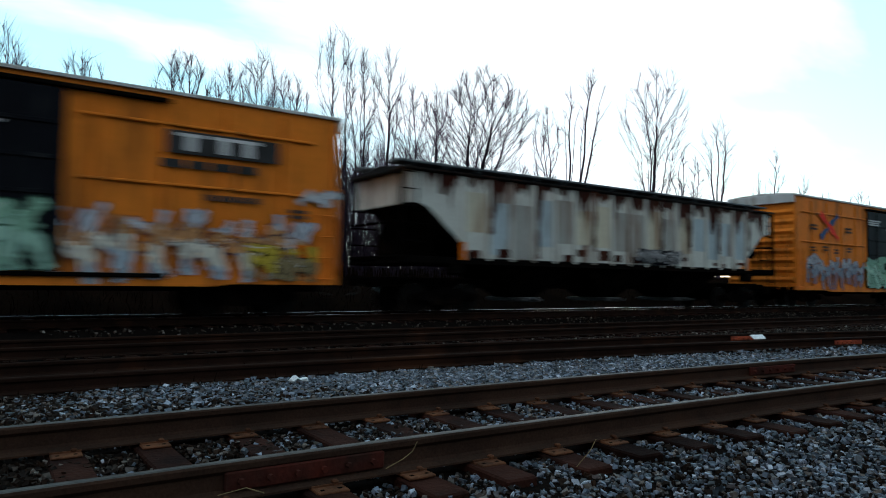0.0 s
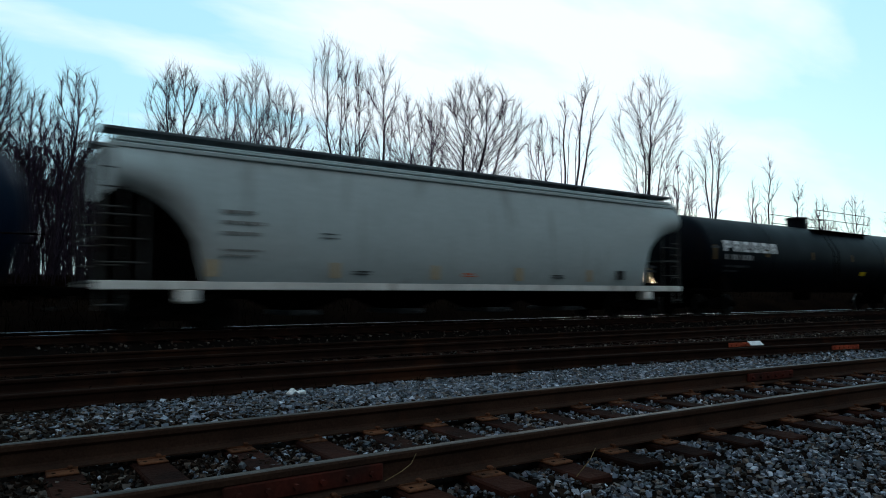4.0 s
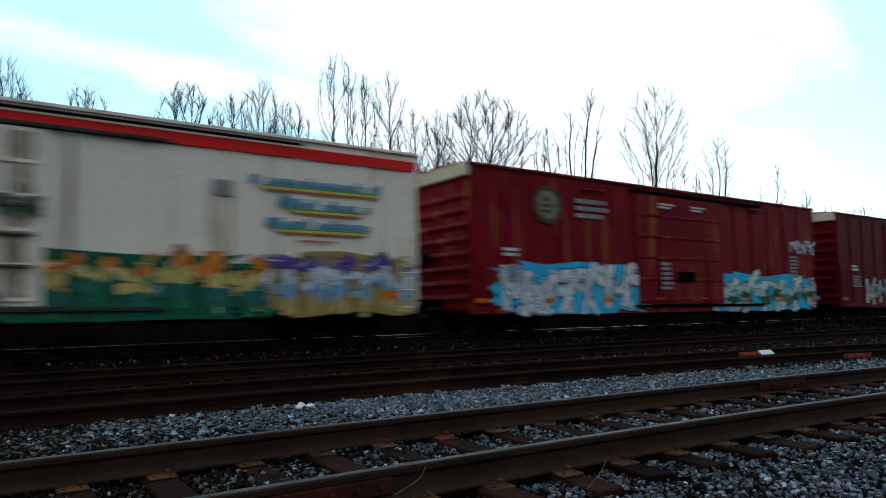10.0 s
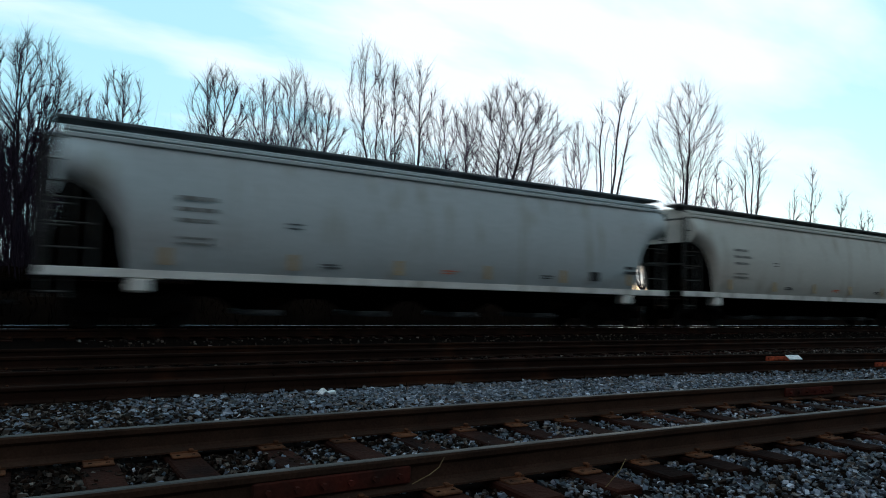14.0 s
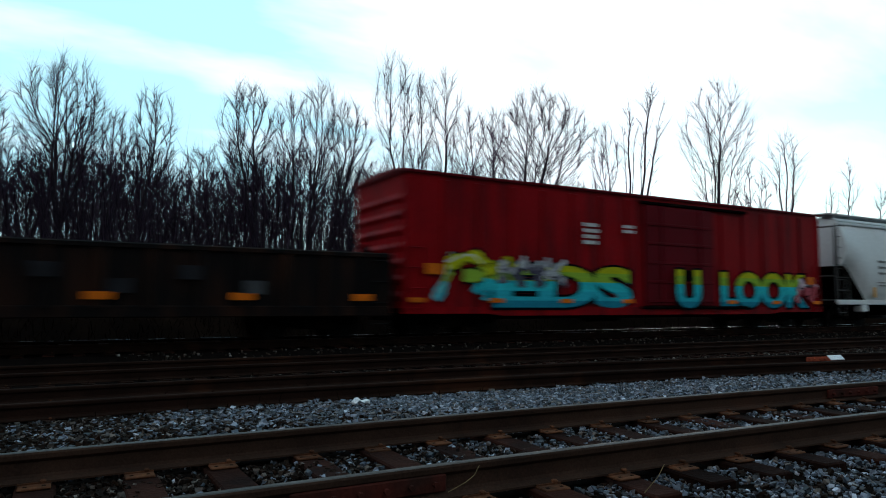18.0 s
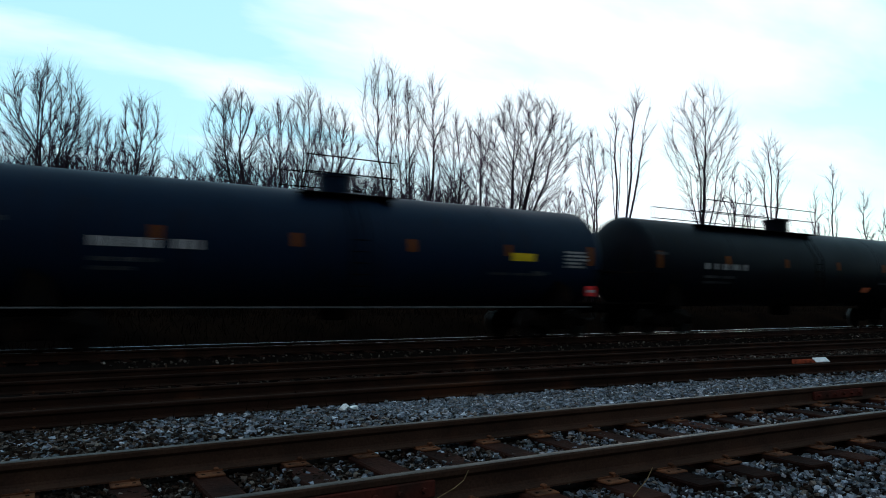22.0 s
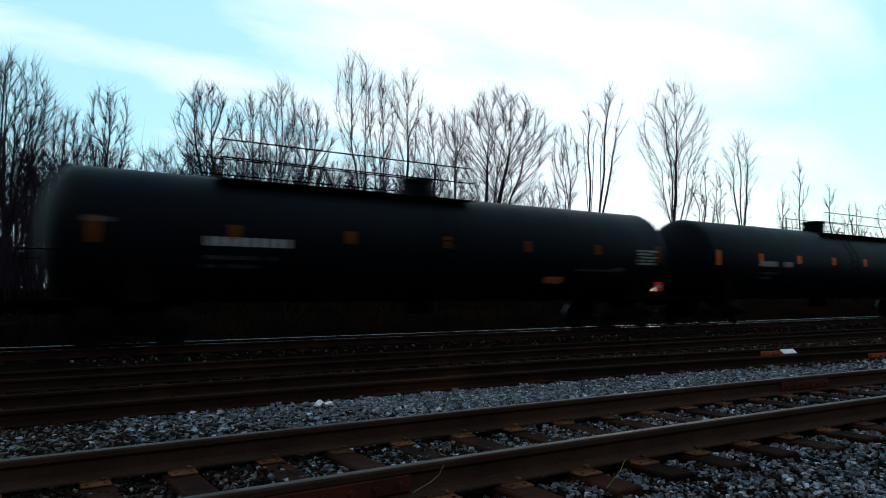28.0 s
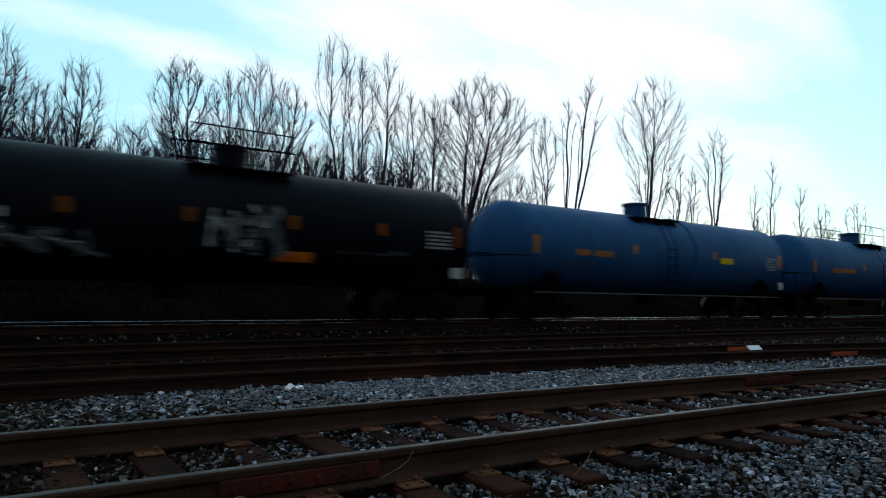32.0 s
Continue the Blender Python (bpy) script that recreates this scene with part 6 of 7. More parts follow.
hopper_marks(car, h, y, BLACKEN, 121, z=1.22)
car, h, y = hopper("light grey covered hopper with a white side sill", -311.5, -293.3, GREY_5, 3.9, 1.2, sill_m=SILL_WHITE)
hopper_marks(car, h, y, BLACKEN, 131, z=1.2)
car, h, y = hopper("weathered slate grey covered hopper", -331.2, -312.5, GREY_4, 3.95, 1.2, sill_m=GREY_4)
hopper_marks(car, h, y, WHITE, 141, z=1.2)
car, h, y = red_boxcar("dark red boxcar with small white stencils", -353.0, -332.6, 4.5, DEEP_RED, 151)
car, h, y = hopper("clean white covered hopper with a galvanised roof walk", -373.4, -354.2, OFFWHITE, 4.05, 1.0, sill_m=OFFWHITE, gate=1.6, cut=1.7, walk_m=PALE_WALK, arch=False)
hopper_marks(car, h, y, BLACKEN, 161, refl=mat("bright_reflector", (0.80, 0.42, 0.08), (0.7, 0.36, 0.07), 0.5), z=1.0)
car, h, y = boxcar("bright red boxcar with lime and cyan graffiti", -392.2, -374.5, 4.36, BRIGHT_RED, DEEP_RED, 1.15, 3.2, DEEP_RED, 0.62, 17)
LIME = [spray(0.17, 0.97, 0.52), spray(0.24, 0.9, 0.5), spray(0.515, 0.95, 0.60), spray(0.53, 0.95, 0.55), spray(0.55, 0.95, 0.40)]
graffiti(car, -h + 1.2, -h + 2.7, 0.68, 2.1, y, 1, LIME, INK, None, 171, label="lime to cyan graffiti letter with black outline")
for word, x0, x1, dy in (("EDS", -h + 2.6, -0.9, 0), ("U", 0.75, 2.05, 0.11), ("LOOK", 3.0, h - 0.75, 0)):
    lettering(car, word, x0, x1, 0.68, 2.05, y - dy, LIME, INK, "lime to cyan graffiti words with black outline")
graffiti(car, -h + 3.0, -h + 5.0, 1.2, 2.1, y - 0.016, 2, [spray(0.6, 0.1, 0.55), spray(0.7, 0.3, 0.2)], INK, None, 172, label="grey scrawl over the letters")
graffiti(car, h - 1.5, h - 0.5, 1.0, 2.0, y - 0.016, 1, [spray(0.93, 0.3, 0.6), spray(0.99, 0.8, 0.5)], INK, None, 174, label="pink and red scrawl")
for x in (-h + 0.9, h - 0.75):
    plate(car, "panel", x, 1.75, 0.5, 0.28, AMBER, y - 0.02)
reflectors(car, [-h + 0.4 + k * (2 * h - 0.8) / 7 for k in range(8)], 0.95, y - 0.03)
bars(car, -2.9, 2.6, 0.6, 0.7, 4, WHITE, y, 175)
bars(car, -1.4, 3.0, 0.6, 0.3, 2, WHITE, y - 0.1, 176)

car, h, y = open_car("low black gondola with faded stencils", -408.3, -392.5, 1.98, GON_BLACK, 16, 0.75)
reflectors(car, [-h + 0.8 + k * (2 * h - 1.6) / 5 for k in range(6)], 1.0, y, AMBER, 0.5, 0.16)
for k in range(9):
    plate(car, "panel", -h + 1.6 + k * 1.35, 1.2 + 0.3 * (k % 2), 0.45, 0.3, FAINT if k % 4 == 0 else mat("soiled_panel", (0.022, 0.022, 0.026), (0.014, 0.014, 0.015), 0.8), y)

DIM = mat("dim_orange_reflector", (0.16, 0.045, 0.006), (0.10, 0.03, 0.006), 0.7)
GOLD = mat("gold_stencil", (0.42, 0.16, 0.010), (0.28, 0.11, 0.010), 0.7)
car, h, curved = tank_car("long black tank car with a top walkway", -429.6, -409.3, TANK_BLACK, plates=7, walk=(-6.5, 1.6), seed=21, dome_at=0.3, plate_m=DIM, text=GREYED)
curved("caution_panel", h - 3.6, h - 2.9, 1.75, 2.0, AMBER)
car, h, curved = tank_car("long black tank car with a top walkway", -450.1, -430.9, TANK_BLACK, plates=6, walk=(-1.0, 5.0), seed=22, plate_m=DIM, text=GREYED)
curved("caution_panel", h - 5.4, h - 4.7, 1.5, 1.7, ORANGE)
car, h, curved = tank_car("long black tank car with a top walkway", -470.7, -451.6, TANK_BLACK2, plates=6, walk=(-6.0, 1.0), seed=23, plate_m=DIM)
curved("caution_panel", h - 5.8, h - 5.2, 1.5, 1.7, ORANGE)
car, h, curved = tank_car("dark navy tank car with a banded waist", -489.0, -471.8, TANK_NAVY, 1.5, 2.42, plates=6, band=True, seed=24, plate_m=DIM, sideline=True)
curved("caution_panel", h - 3.9, h - 3.1, 2.2, 2.42, LEMON)
car, h, curved = tank_car("dark blue tank car with a rust-red top", -510.2, -489.8, TANK_RUST, 1.53, 2.45, plates=2, plate_m=TANK_RUST, walk=(-1.2, 5.6), seed=25, sideline=True, dome_at=0.0)
curved("caution_panel", h - 5.2, h - 4.5, 1.75, 1.92, LEMON)
lettered_tank(-531.1, -511.2, -8.45)


SCUFF = [paint("scuff_dark", (0.06, 0.025, 0.012), (0.03, 0.015, 0.01), 0.4), paint("scuff_grey", (0.22, 0.19, 0.14), (0.1, 0.06, 0.03), 0.4), paint("scuff_red", (0.20, 0.035, 0.012), (0.08, 0.02, 0.01), 0.4)]


def flatcar(s0, s1):
    car, h = begin("bulkhead_flatcar", "empty yellow-orange bulkhead flatcar with side stakes", "flatcar", s0, s1)
    w = 1.45
    m = paint("flatcar_yellow", (0.58, 0.128, 0.009), (0.06, 0.018, 0.008), 0.62)
    pale = paint("flatcar_pale_yellow", (0.60, 0.24, 0.045), (0.16, 0.065, 0.03), 0.6)
    g = Geo()
    for s in (-1, 1):
        sill = [(-h, 1.06), (-h, 0.62), (-h + 3, 0.60), (-h + 3.8, 0.5), (h - 3.8, 0.5), (h - 3, 0.60), (h, 0.62), (h, 1.06)]
        g.loft([[(x, s * w - 0.05, z) for x, z in sill], [(x, s * w + 0.05, z) for x, z in sill]])
    part("side_sill", g, m, car)
    for k in range(24):
        x = -h + 0.02 + k * 2 * h / 24
        g = Geo()
        g.slab(x, x + 2 * h / 24 - 0.02, -w + 0.03, w - 0.03, 0.98, 1.05, 0.01)
        part("deck_plank", g, TIMBER, car)
    g = Geo()
    g.slab(-h - 0.1, h + 0.1, -0.4, 0.4, 0.62, 0.97, 0.03)
    part("centre_sill", g, STEEL, car)
    for s in (-1, 1):
        a, b = sorted((s * (h - 0.35), s * (h - 0.08)))
        g = Geo()
        face = [(-w, 1.04), (w, 1.04), (w - 0.12, 3.5), (w - 0.3, 3.95), (w - 0.75, 4.2), (0, 4.28), (0.75 - w, 4.2), (0.3 - w, 3.95), (0.12 - w, 3.5)]
        g.loft([[(x, yy, z) for yy, z in face] for x in (a, b)])
        bulk = part("bulkhead", g, pale, car, "tall sheeted end bulkhead")
        for k in range(5):
            yy = -w + 0.1 + k * (2 * w - 0.2) / 4
            g = Geo()
            ox = s * (h - 0.35)
            g.slab(min(ox, ox - s * 0.14), max(ox, ox - s * 0.14), yy - 0.06, yy + 0.06, 1.05, 3.4, 0.02)
            part("bulkhead_post", g, m, bulk)
        rnd = random.Random(40 + s)
        for k in range(9):                            # scuffs and old marks on the inner face
            yy, zz = rnd.uniform(-w + 0.3, w - 0.9), 1.4 + k * 0.26
            g = Geo().slab(min(ox, ox + s * 0.02) - 0.012, max(ox, ox + s * 0.02) - 0.004, yy, yy + rnd.uniform(0.25, 0.8), zz, zz + rnd.uniform(0.05, 0.14), 0.002)
            part("scuff", g, SCUFF[k % 3], bulk)
        # side braces of the bulkhead, tapering upwards
        for yy in (-w + 0.03, w - 0.09):
            g = Geo()
            tri = [(s * (h - 0.36), 1.05), (s * (h - 0.62), 1.05), (s * (h - 0.6), 1.3), (s * (h - 0.44), 3.2), (s * (h - 0.36), 3.4)]
            g.loft([[(x, yy, z) for x, z in tri], [(x, yy + 0.06, z) for x, z in tri]])
            part("bulkhead_brace", g, pale, bulk, "sheeted brace with faded markings")
    for s in (-1, 1):
        for x in (-8.65, -5.2, -1.95, 2.05) if s < 0 else (7.3, 8.8):
            g = Geo()
            g.slab(x - 0.09, x + 0.09, s * (w - 0.02) - 0.08, s * (w - 0.02) + 0.08, 1.05, 4.0, 0.02)
            part("stake", g, pale, car)
        for x in (-4.4, 1.0) if s < 0 else ():
            g = Geo()
            g.slab(x - 0.13, x + 0.13, s * (w - 0.1) - 0.12, s * (w - 0.1) + 0.12, 1.05, 1.75, 0.03)
            part("winch_box", g, m, car)
    y = -w - 0.06
    for k, (x, ww, mm) in enumerate(((-2.9, 0.8, GREYED), (-1.5, 1.1, GREYED), (0.3, 0.5, FAINT), (3.2, 0.9, FAINT), (-6.5, 1.0, AMBER), (-8.6, 0.8, ORANGE), (1.6, 0.6, ORANGE), (5.6, 0.8, GREYED))):
        plate(car, "panel", x, 0.78, ww, 0.2, mm, y)
    rnd = random.Random(12)
    for k in range(34):                               # worn and repainted lengths of the sill
        x = -h + 0.6 + k * (2 * h - 1.2) / 33
        plate(car, "sill_patch", x, 0.93 + rnd.uniform(-0.03, 0.03), rnd.uniform(0.3, 0.9), rnd.uniform(0.06, 0.2), SCUFF[rnd.choice((0, 0, 2, 2, 1))], y + 0.004)
    for k in range(10):
        x = -h + 1 + k * (2 * h - 2) / 9
        g = Geo()
        g.slab(x - 0.1, x + 0.1, y - 0.1, y + 0.02, 0.66, 1.02, 0.02)
        part("stake_pocket", g, m, car)
    running_gear(car, h, 2.0)


flatcar(-553.7, -532.2)
car, h, curved = tank_car("long black tank car with a top walkway", -574.3, -555.2, TANK_BLACK, plates=2, plate_m=DIM, walk=(-5.5, 1.0), seed=31, text=GREYED)
curved("caution_panel", h - 6.2, h - 5.3, 1.7, 1.95, LEMON)
car, h, curved = tank_car("long black tank car with orange reflectors", -596.1, -575.6, TANK_BLACK, plates=8, plate_m=AMBER, walk=(-1.0, 5.0), seed=32, text=GREYED)
car, h, curved = tank_car("long black tank car with a top walkway", -616.5, -597.5, TANK_BLACK2, plates=7, plate_m=DIM, walk=(-6.0, 1.2), seed=33, text=GREYED)
curved("caution_panel", h - 5.8, h - 5.1, 1.45, 1.65, ORANGE)
car, h, curved = tank_car("long black tank car with orange reflectors", -637.8, -618.0, TANK_BLACK, plates=7, plate_m=AMBER, walk=(-0.8, 5.0), seed=34)
car, h, curved = tank_car("black tank car with gold lettering and a banded waist", -655.4, -639.2, TANK_BLACK2, 1.46, 2.38, plates=6, plate_m=GOLD, band=True, rails=False, band_at=1.2, seed=35, text=GOLD, flag=GREYED)
curved("caution_panel", 2.6, 3.4, 1.75, 1.95, LEMON)
for lab, a, b, sd in (("blue tank car with a banded waist", -672.8, -656.6, 36), ("blue tank car with gold lettering", -689.7, -673.9, 37)):
    car, h, curved = tank_car(lab, a, b, TANK_BLUE, 1.46, 2.38, plates=4, plate_m=GOLD, band=True, rails=sd == 36, band_at=1.45, seed=sd, sideline=True, text=GOLD, flag=GREYED, dome_at=-0.6)
    curved("caution_panel", 2.7, 3.5, 2.15, 2.38, LEMON)
car, h, curved = tank_car("black tank car with pale graffiti", -707.3, -690.8, TANK_BLACK, 1.46, 2.38, plates=7, plate_m=DIM, seed=38, dome_at=1.3, flag=GREYED)
graffiti(car, 0.5, 2.0, 1.65, 2.85, -1.49, 2, [spray(0.58, 0.15, 0.20), spray(0.58, 0.25, 0.14)], TANK_BLACK, None, 181, label="pale blue scrawl")
graffiti(car, -4.4, -2.0, 1.4, 2.0, -1.49, 2, [spray(0.58, 0.1, 0.12)], TANK_BLACK, None, 182, label="pale scrawl")
curved("caution_panel", 2.0, 3.0, 1.5, 1.75, AMBER)


# ---------------------------------------------------------------- trees
def prisms(p, q, r0, r1, sides):
    """Tapered bars from p to q, all at once: vertices and faces."""
    n = len(p)
    d = q - p
    d /= np.linalg.norm(d, axis=1, keepdims=True) + 1e-9
    ref = np.where(np.abs(d[:, 2:]) < 0.9, np.array([[0.0, 0.0, 1.0]]), np.array([[1.0, 0.0, 0.0]]))
    a = np.cross(d, ref)
    a /= np.linalg.norm(a, axis=1, keepdims=True)
    b = np.cross(a, d)
    ang = 2 * np.pi * np.arange(sides) / sides
    ring = a[:, None] * np.cos(ang)[None, :, None] + b[:, None] * np.sin(ang)[None, :, None]
    v = np.concatenate([p[:, None] + ring * r0[:, None, None], q[:, None] + ring * r1[:, None, None]], 1)
    j, k = np.arange(sides), (np.arange(sides) + 1) % sides
    f = np.stack([j, k, sides + k, sides + j], 1)[None] + (np.arange(n) * 2 * sides)[:, None, None]
    return v.reshape(-1, 3), f.reshape(-1, 4)


def spikes(p, q, r):
    """Three-sided twigs that end in a point."""
    n = len(p)
    v, _ = prisms(p, q, r, r, 3)
    v = v.reshape(n, 6, 3)[:, :4].copy()
    v[:, 3] = q
    f = np.array([[0, 1, 3], [1, 2, 3], [2, 0, 3]])[None] + (np.arange(n) * 4)[:, None, None]
    return v.reshape(-1, 3), f.reshape(-1, 3)


def bars_mesh(name, sets, m):
    verts, faces, base = [], [], 0
    for v, f in sets:
        verts.append(v)
        faces.append(f + base)
        base += len(v)
    me = bpy.data.meshes.new(name)
    me.from_pydata(np.concatenate(verts).tolist(), [], [f for part_faces in faces for f in part_faces.tolist()])
    me.materials.append(m)
    return me


# leaders, buds that pull the branches, share of the height with no branches, widest level of the crown, twigs a branch end
STYLES = {"oak": (6, 950, 0.26, 0.68, 4.2), "fan": (5, 800, 0.20, 0.72, 4.2), "pole": (4, 650, 0.14, 0.74, 4.0), "bare": (3, 280, 0.36, 0.72, 2.2), "shrub": (4, 200, 0.05, 0.6, 3.0), "back": (3, 240, 0.06, 0.66, 3.6)}


def tree(x, y, height, left, right, seed, label, style="fan", base=0.35, dens=1.0):
    """A bare tree: leaders fan out from the fork, and branches grow from them towards buds scattered through the crown's volume, thinning as they part."""
    rng = np.random.default_rng(seed)
    t = thing("tree", label, "tree", "bare trees behind the tracks")
    t.location = (x, y, ground_z(x, y) - 0.1)
    k = math.hypot(x, y)
    across, away, up = np.array([y / k, -x / k, 0]), np.array([x / k, y / k, 0]), np.array([0, 0, 1.0])
    leaders, buds, clear, widest, twiggy = STYLES[style]
    mid, half = (left + right) / 2, (right - left) / 2
    step = max(0.15, height / 42)
    pos, par = [np.zeros(3)], [-1]

    def grow_along(start, tip, bend, wob):
        p0, i = pos[start], start
        n = max(3, int(np.linalg.norm(tip - p0) / step))
        sway = rng.normal(0, wob, (2, 3))
        for s in np.arange(1, n + 1) / n:
            p = p0 * (1 - s) ** 2 + bend * 2 * s * (1 - s) + tip * s * s + sway[0] * math.sin(s * 6.3) + sway[1] * math.sin(s * 11)
            pos.append(p)
            par.append(i)
            i = len(pos) - 1
        return i

    fork = across * mid * base * 0.5 + up * height * base * 0.72
    top = grow_along(0, fork, fork * 0.5 - across * mid * 0.1, height * 0.003)
    stem = list(range(1, top + 1))
    for i in range(leaders):
        s = (i + 0.5) / leaders * 2 - 1 + rng.uniform(-0.15, 0.15)
        rise = height * (0.66 - 0.14 * s * s) * rng.uniform(0.85, 1.05) if style != "bare" else height * (0.9 - 0.2 * abs(s))
        tip = across * (mid + s * half * 0.5) + away * rng.uniform(-0.6, 0.6) * half + up * rise
        start = stem[int(len(stem) * rng.uniform(0.55, 0.999))] if i != leaders // 2 else top
        p0 = pos[start]
        grow_along(start, tip, p0 * 0.5 + tip * 0.5 + across * s * half * 0.10 - up * height * 0.01, height * 0.003)
    # buds in the crown's volume
    n = int(buds * dens)
    u = rng.uniform(0, 1, n * 4)
    w = np.where(u < widest, (u / widest) ** 0.75, np.sqrt(np.maximum(0, 1 - ((u - widest) / (1 - widest)) ** 2)))
    w = 0.18 + 0.90 * w
    a, r = rng.uniform(0, 2 * np.pi, n * 4), np.sqrt(rng.uniform(0, 1, n * 4))
    keep = rng.uniform(0, 1, n * 4) < w ** 1.4
    u, w, a, r = (q[keep][:n] for q in (u, w, a, r))
    lumpy = 1 + 0.10 * np.sin(a * 3 + seed) + 0.07 * np.sin(u * 9 + a * 2)
    level = clear + (1 - clear) * u
    buds_at = (across[None] * (mid * np.minimum(1, level / 0.6) + np.cos(a) * r * w * half * lumpy)[:, None] + away[None] * (np.sin(a) * r * w * half)[:, None]
               + up[None] * (height * level * (1 - 0.06 * (np.cos(a) * r) ** 2))[:, None])
    nodes = np.array(pos)

    def reach(some):
        """How far each bud is from some nodes, and how willing they are to grow to it: branches rise."""
        o = buds_at[:, None] - some[None]
        far = np.linalg.norm(o, axis=2)
        return far, far + 1.3 * np.maximum(0, 0.8 * np.linalg.norm(o[:, :, :2], axis=2) - o[:, :, 2])

    dist, cost = reach(nodes)
    near, best = cost.argmin(1), cost.min(1)
    alive = dist.min(1) > step * 1.5
    for _ in range(110):
        idx = np.nonzero(alive)[0]
        if len(idx) < 3:
            break
        pull = buds_at[idx] - nodes[near[idx]]
        pull /= np.linalg.norm(pull, axis=1, keepdims=True)
        who, inv = np.unique(near[idx], return_inverse=True)
        total = np.zeros((len(who), 3))
        np.add.at(total, inv, pull)
        back = nodes[who] - nodes[np.array(par)[who]]
        back[:, 2] += 1e-6
        back /= np.linalg.norm(back, axis=1, keepdims=True) + 1e-9
        total /= np.linalg.norm(total, axis=1, keepdims=True) + 1e-9
        d = total + back * 1.1 + up * 0.06 + rng.normal(0, 0.05, total.shape)
        fresh = nodes[who] + d / np.linalg.norm(d, axis=1, keepdims=True) * step
        first = len(nodes)
        nodes = np.concatenate([nodes, fresh])
        par += who.tolist()
        dist, cost = reach(fresh)
        near = np.where(cost.min(1) < best, cost.argmin(1) + first, near)
        best = np.minimum(best, cost.min(1))
        alive &= dist.min(1) > step * 1.5
        shoots = np.bincount(np.array(par[1:]), minlength=len(nodes))
        alive &= shoots[near] < 4                    # a bud that a full node cannot reach is given up
    par = np.array(par)
    count = len(nodes)
    for _ in range(3):                               # ease the bends
        total, kids = np.zeros((count, 3)), np.bincount(par[1:], minlength=count)
        np.add.at(total, par[1:], nodes[1:])
        inner = np.nonzero((kids > 0) & (np.arange(count) > 0))[0]
        nodes[inner] = 0.4 * nodes[inner] + 0.3 * nodes[par[inner]] + 0.3 * total[inner] / kids[inner][:, None]
    # thickness: what a limb carries adds up towards the foot
    load = np.full(count, 0.0)
    for i in range(count - 1, 0, -1):
        load[i] += 1.0 if load[i] == 0 else 0.02
        load[par[i]] += load[i]
    rad = {"bare": 0.0115, "shrub": 0.0135}.get(style, 0.0090) * load ** 0.5 * (1 + 0.8 * np.minimum(1, load / 90))
    seg = np.arange(1, count)
    start_r = np.where(par[seg] == 0, rad[seg] * 1.25, np.minimum(rad[par[seg]], rad[seg] * 1.35))
    thick = rad[seg] > 0.034
    trunk = [prisms(nodes[par[seg[thick]]], nodes[seg[thick]], start_r[thick], rad[seg[thick]], 6)]
    crown = [prisms(nodes[par[seg[~thick]]], nodes[seg[~thick]], start_r[~thick], rad[seg[~thick]], 3)]
    # twigs, closest together towards the branch ends
    thin = seg[load[seg] < 9]
    many = rng.poisson(np.where(load[thin] < 4, twiggy, 0.55 * twiggy) * (0.75 if dens < 1 else 1.0))
    src = np.repeat(thin, many)
    d = nodes[src] - nodes[par[src]]
    d /= np.linalg.norm(d, axis=1, keepdims=True) + 1e-9
    out = rng.normal(0, 1, d.shape)
    out -= d * (out * d).sum(1, keepdims=True)
    out /= np.linalg.norm(out, axis=1, keepdims=True) + 1e-9
    ang = rng.uniform(0.25, 0.7, len(src))[:, None]
    flare = nodes[src] - across * mid
    flare[:, 2] = 0
    way = d * np.cos(ang) + out * np.sin(ang) + up * 0.06 + flare / max(0.5, half) * 0.22
    way /= np.linalg.norm(way, axis=1, keepdims=True)
    size = step * rng.uniform(1.2, 4.2, len(src))[:, None]
    p0 = nodes[par[src]] + (nodes[src] - nodes[par[src]]) * rng.uniform(0, 1, (len(src), 1))
    p1 = p0 + way * size
    r_a = np.full(len(src), 0.0084 if style != "shrub" else 0.0125)
    crown.append(spikes(p0, p1, r_a))
    part("trunk", bars_mesh("trunk", trunk, BARK), None, t)
    part("crown", bars_mesh("crown", crown, TWIG), None, t)
    return t


def quick(g, name, m):
    me = bpy.data.meshes.new(name)
    me.from_pydata(g.v, [], g.f)
    me.materials.append(m)
    return me


def on_ray(az, y):
    return math.tan(radians(az)) * y


BARE = "bare leafless tree with fine dark twigs in a wood edge"
TALL = "tall sparse leafless tree with a forked trunk"
# azimuth of the foot, elevation of the top, azimuths of the crown's edges, style, height of the fork
DENSE = [(-5.4, 16.5, -8.6, -3.4, "fan", 0.35), (0.0, 17.9, -3.2, 3.2, "oak", 0.35), (3.2, 14.9, 2.1, 4.9, "pole", 0.3),
        (5.0, 16.9, 4.5, 7.9, "pole", 0.45), (1.4, 14.3, -0.0, 2.4, "pole", 0.3), (14.5, 17.9, 11.1, 15.7, "fan", 0.30),
        (16.7, 17.5, 15.2, 18.3, "fan", 0.30), (18.2, 18.6, 17.5, 21.1, "fan", 0.3), (19.9, 17.0, 19.6, 23.6, "fan", 0.3),
        (26.4, 21.1, 23.6, 27.3, "pole", 0.35), (27.8, 19.8, 26.1, 29.2, "pole", 0.42), (29.6, 19.9, 28.2, 31.4, "pole", 0.4),
        (31.8, 16.8, 30.3, 33.4, "fan", 0.3), (34.0, 16.4, 32.6, 35.4, "fan", 0.3)]
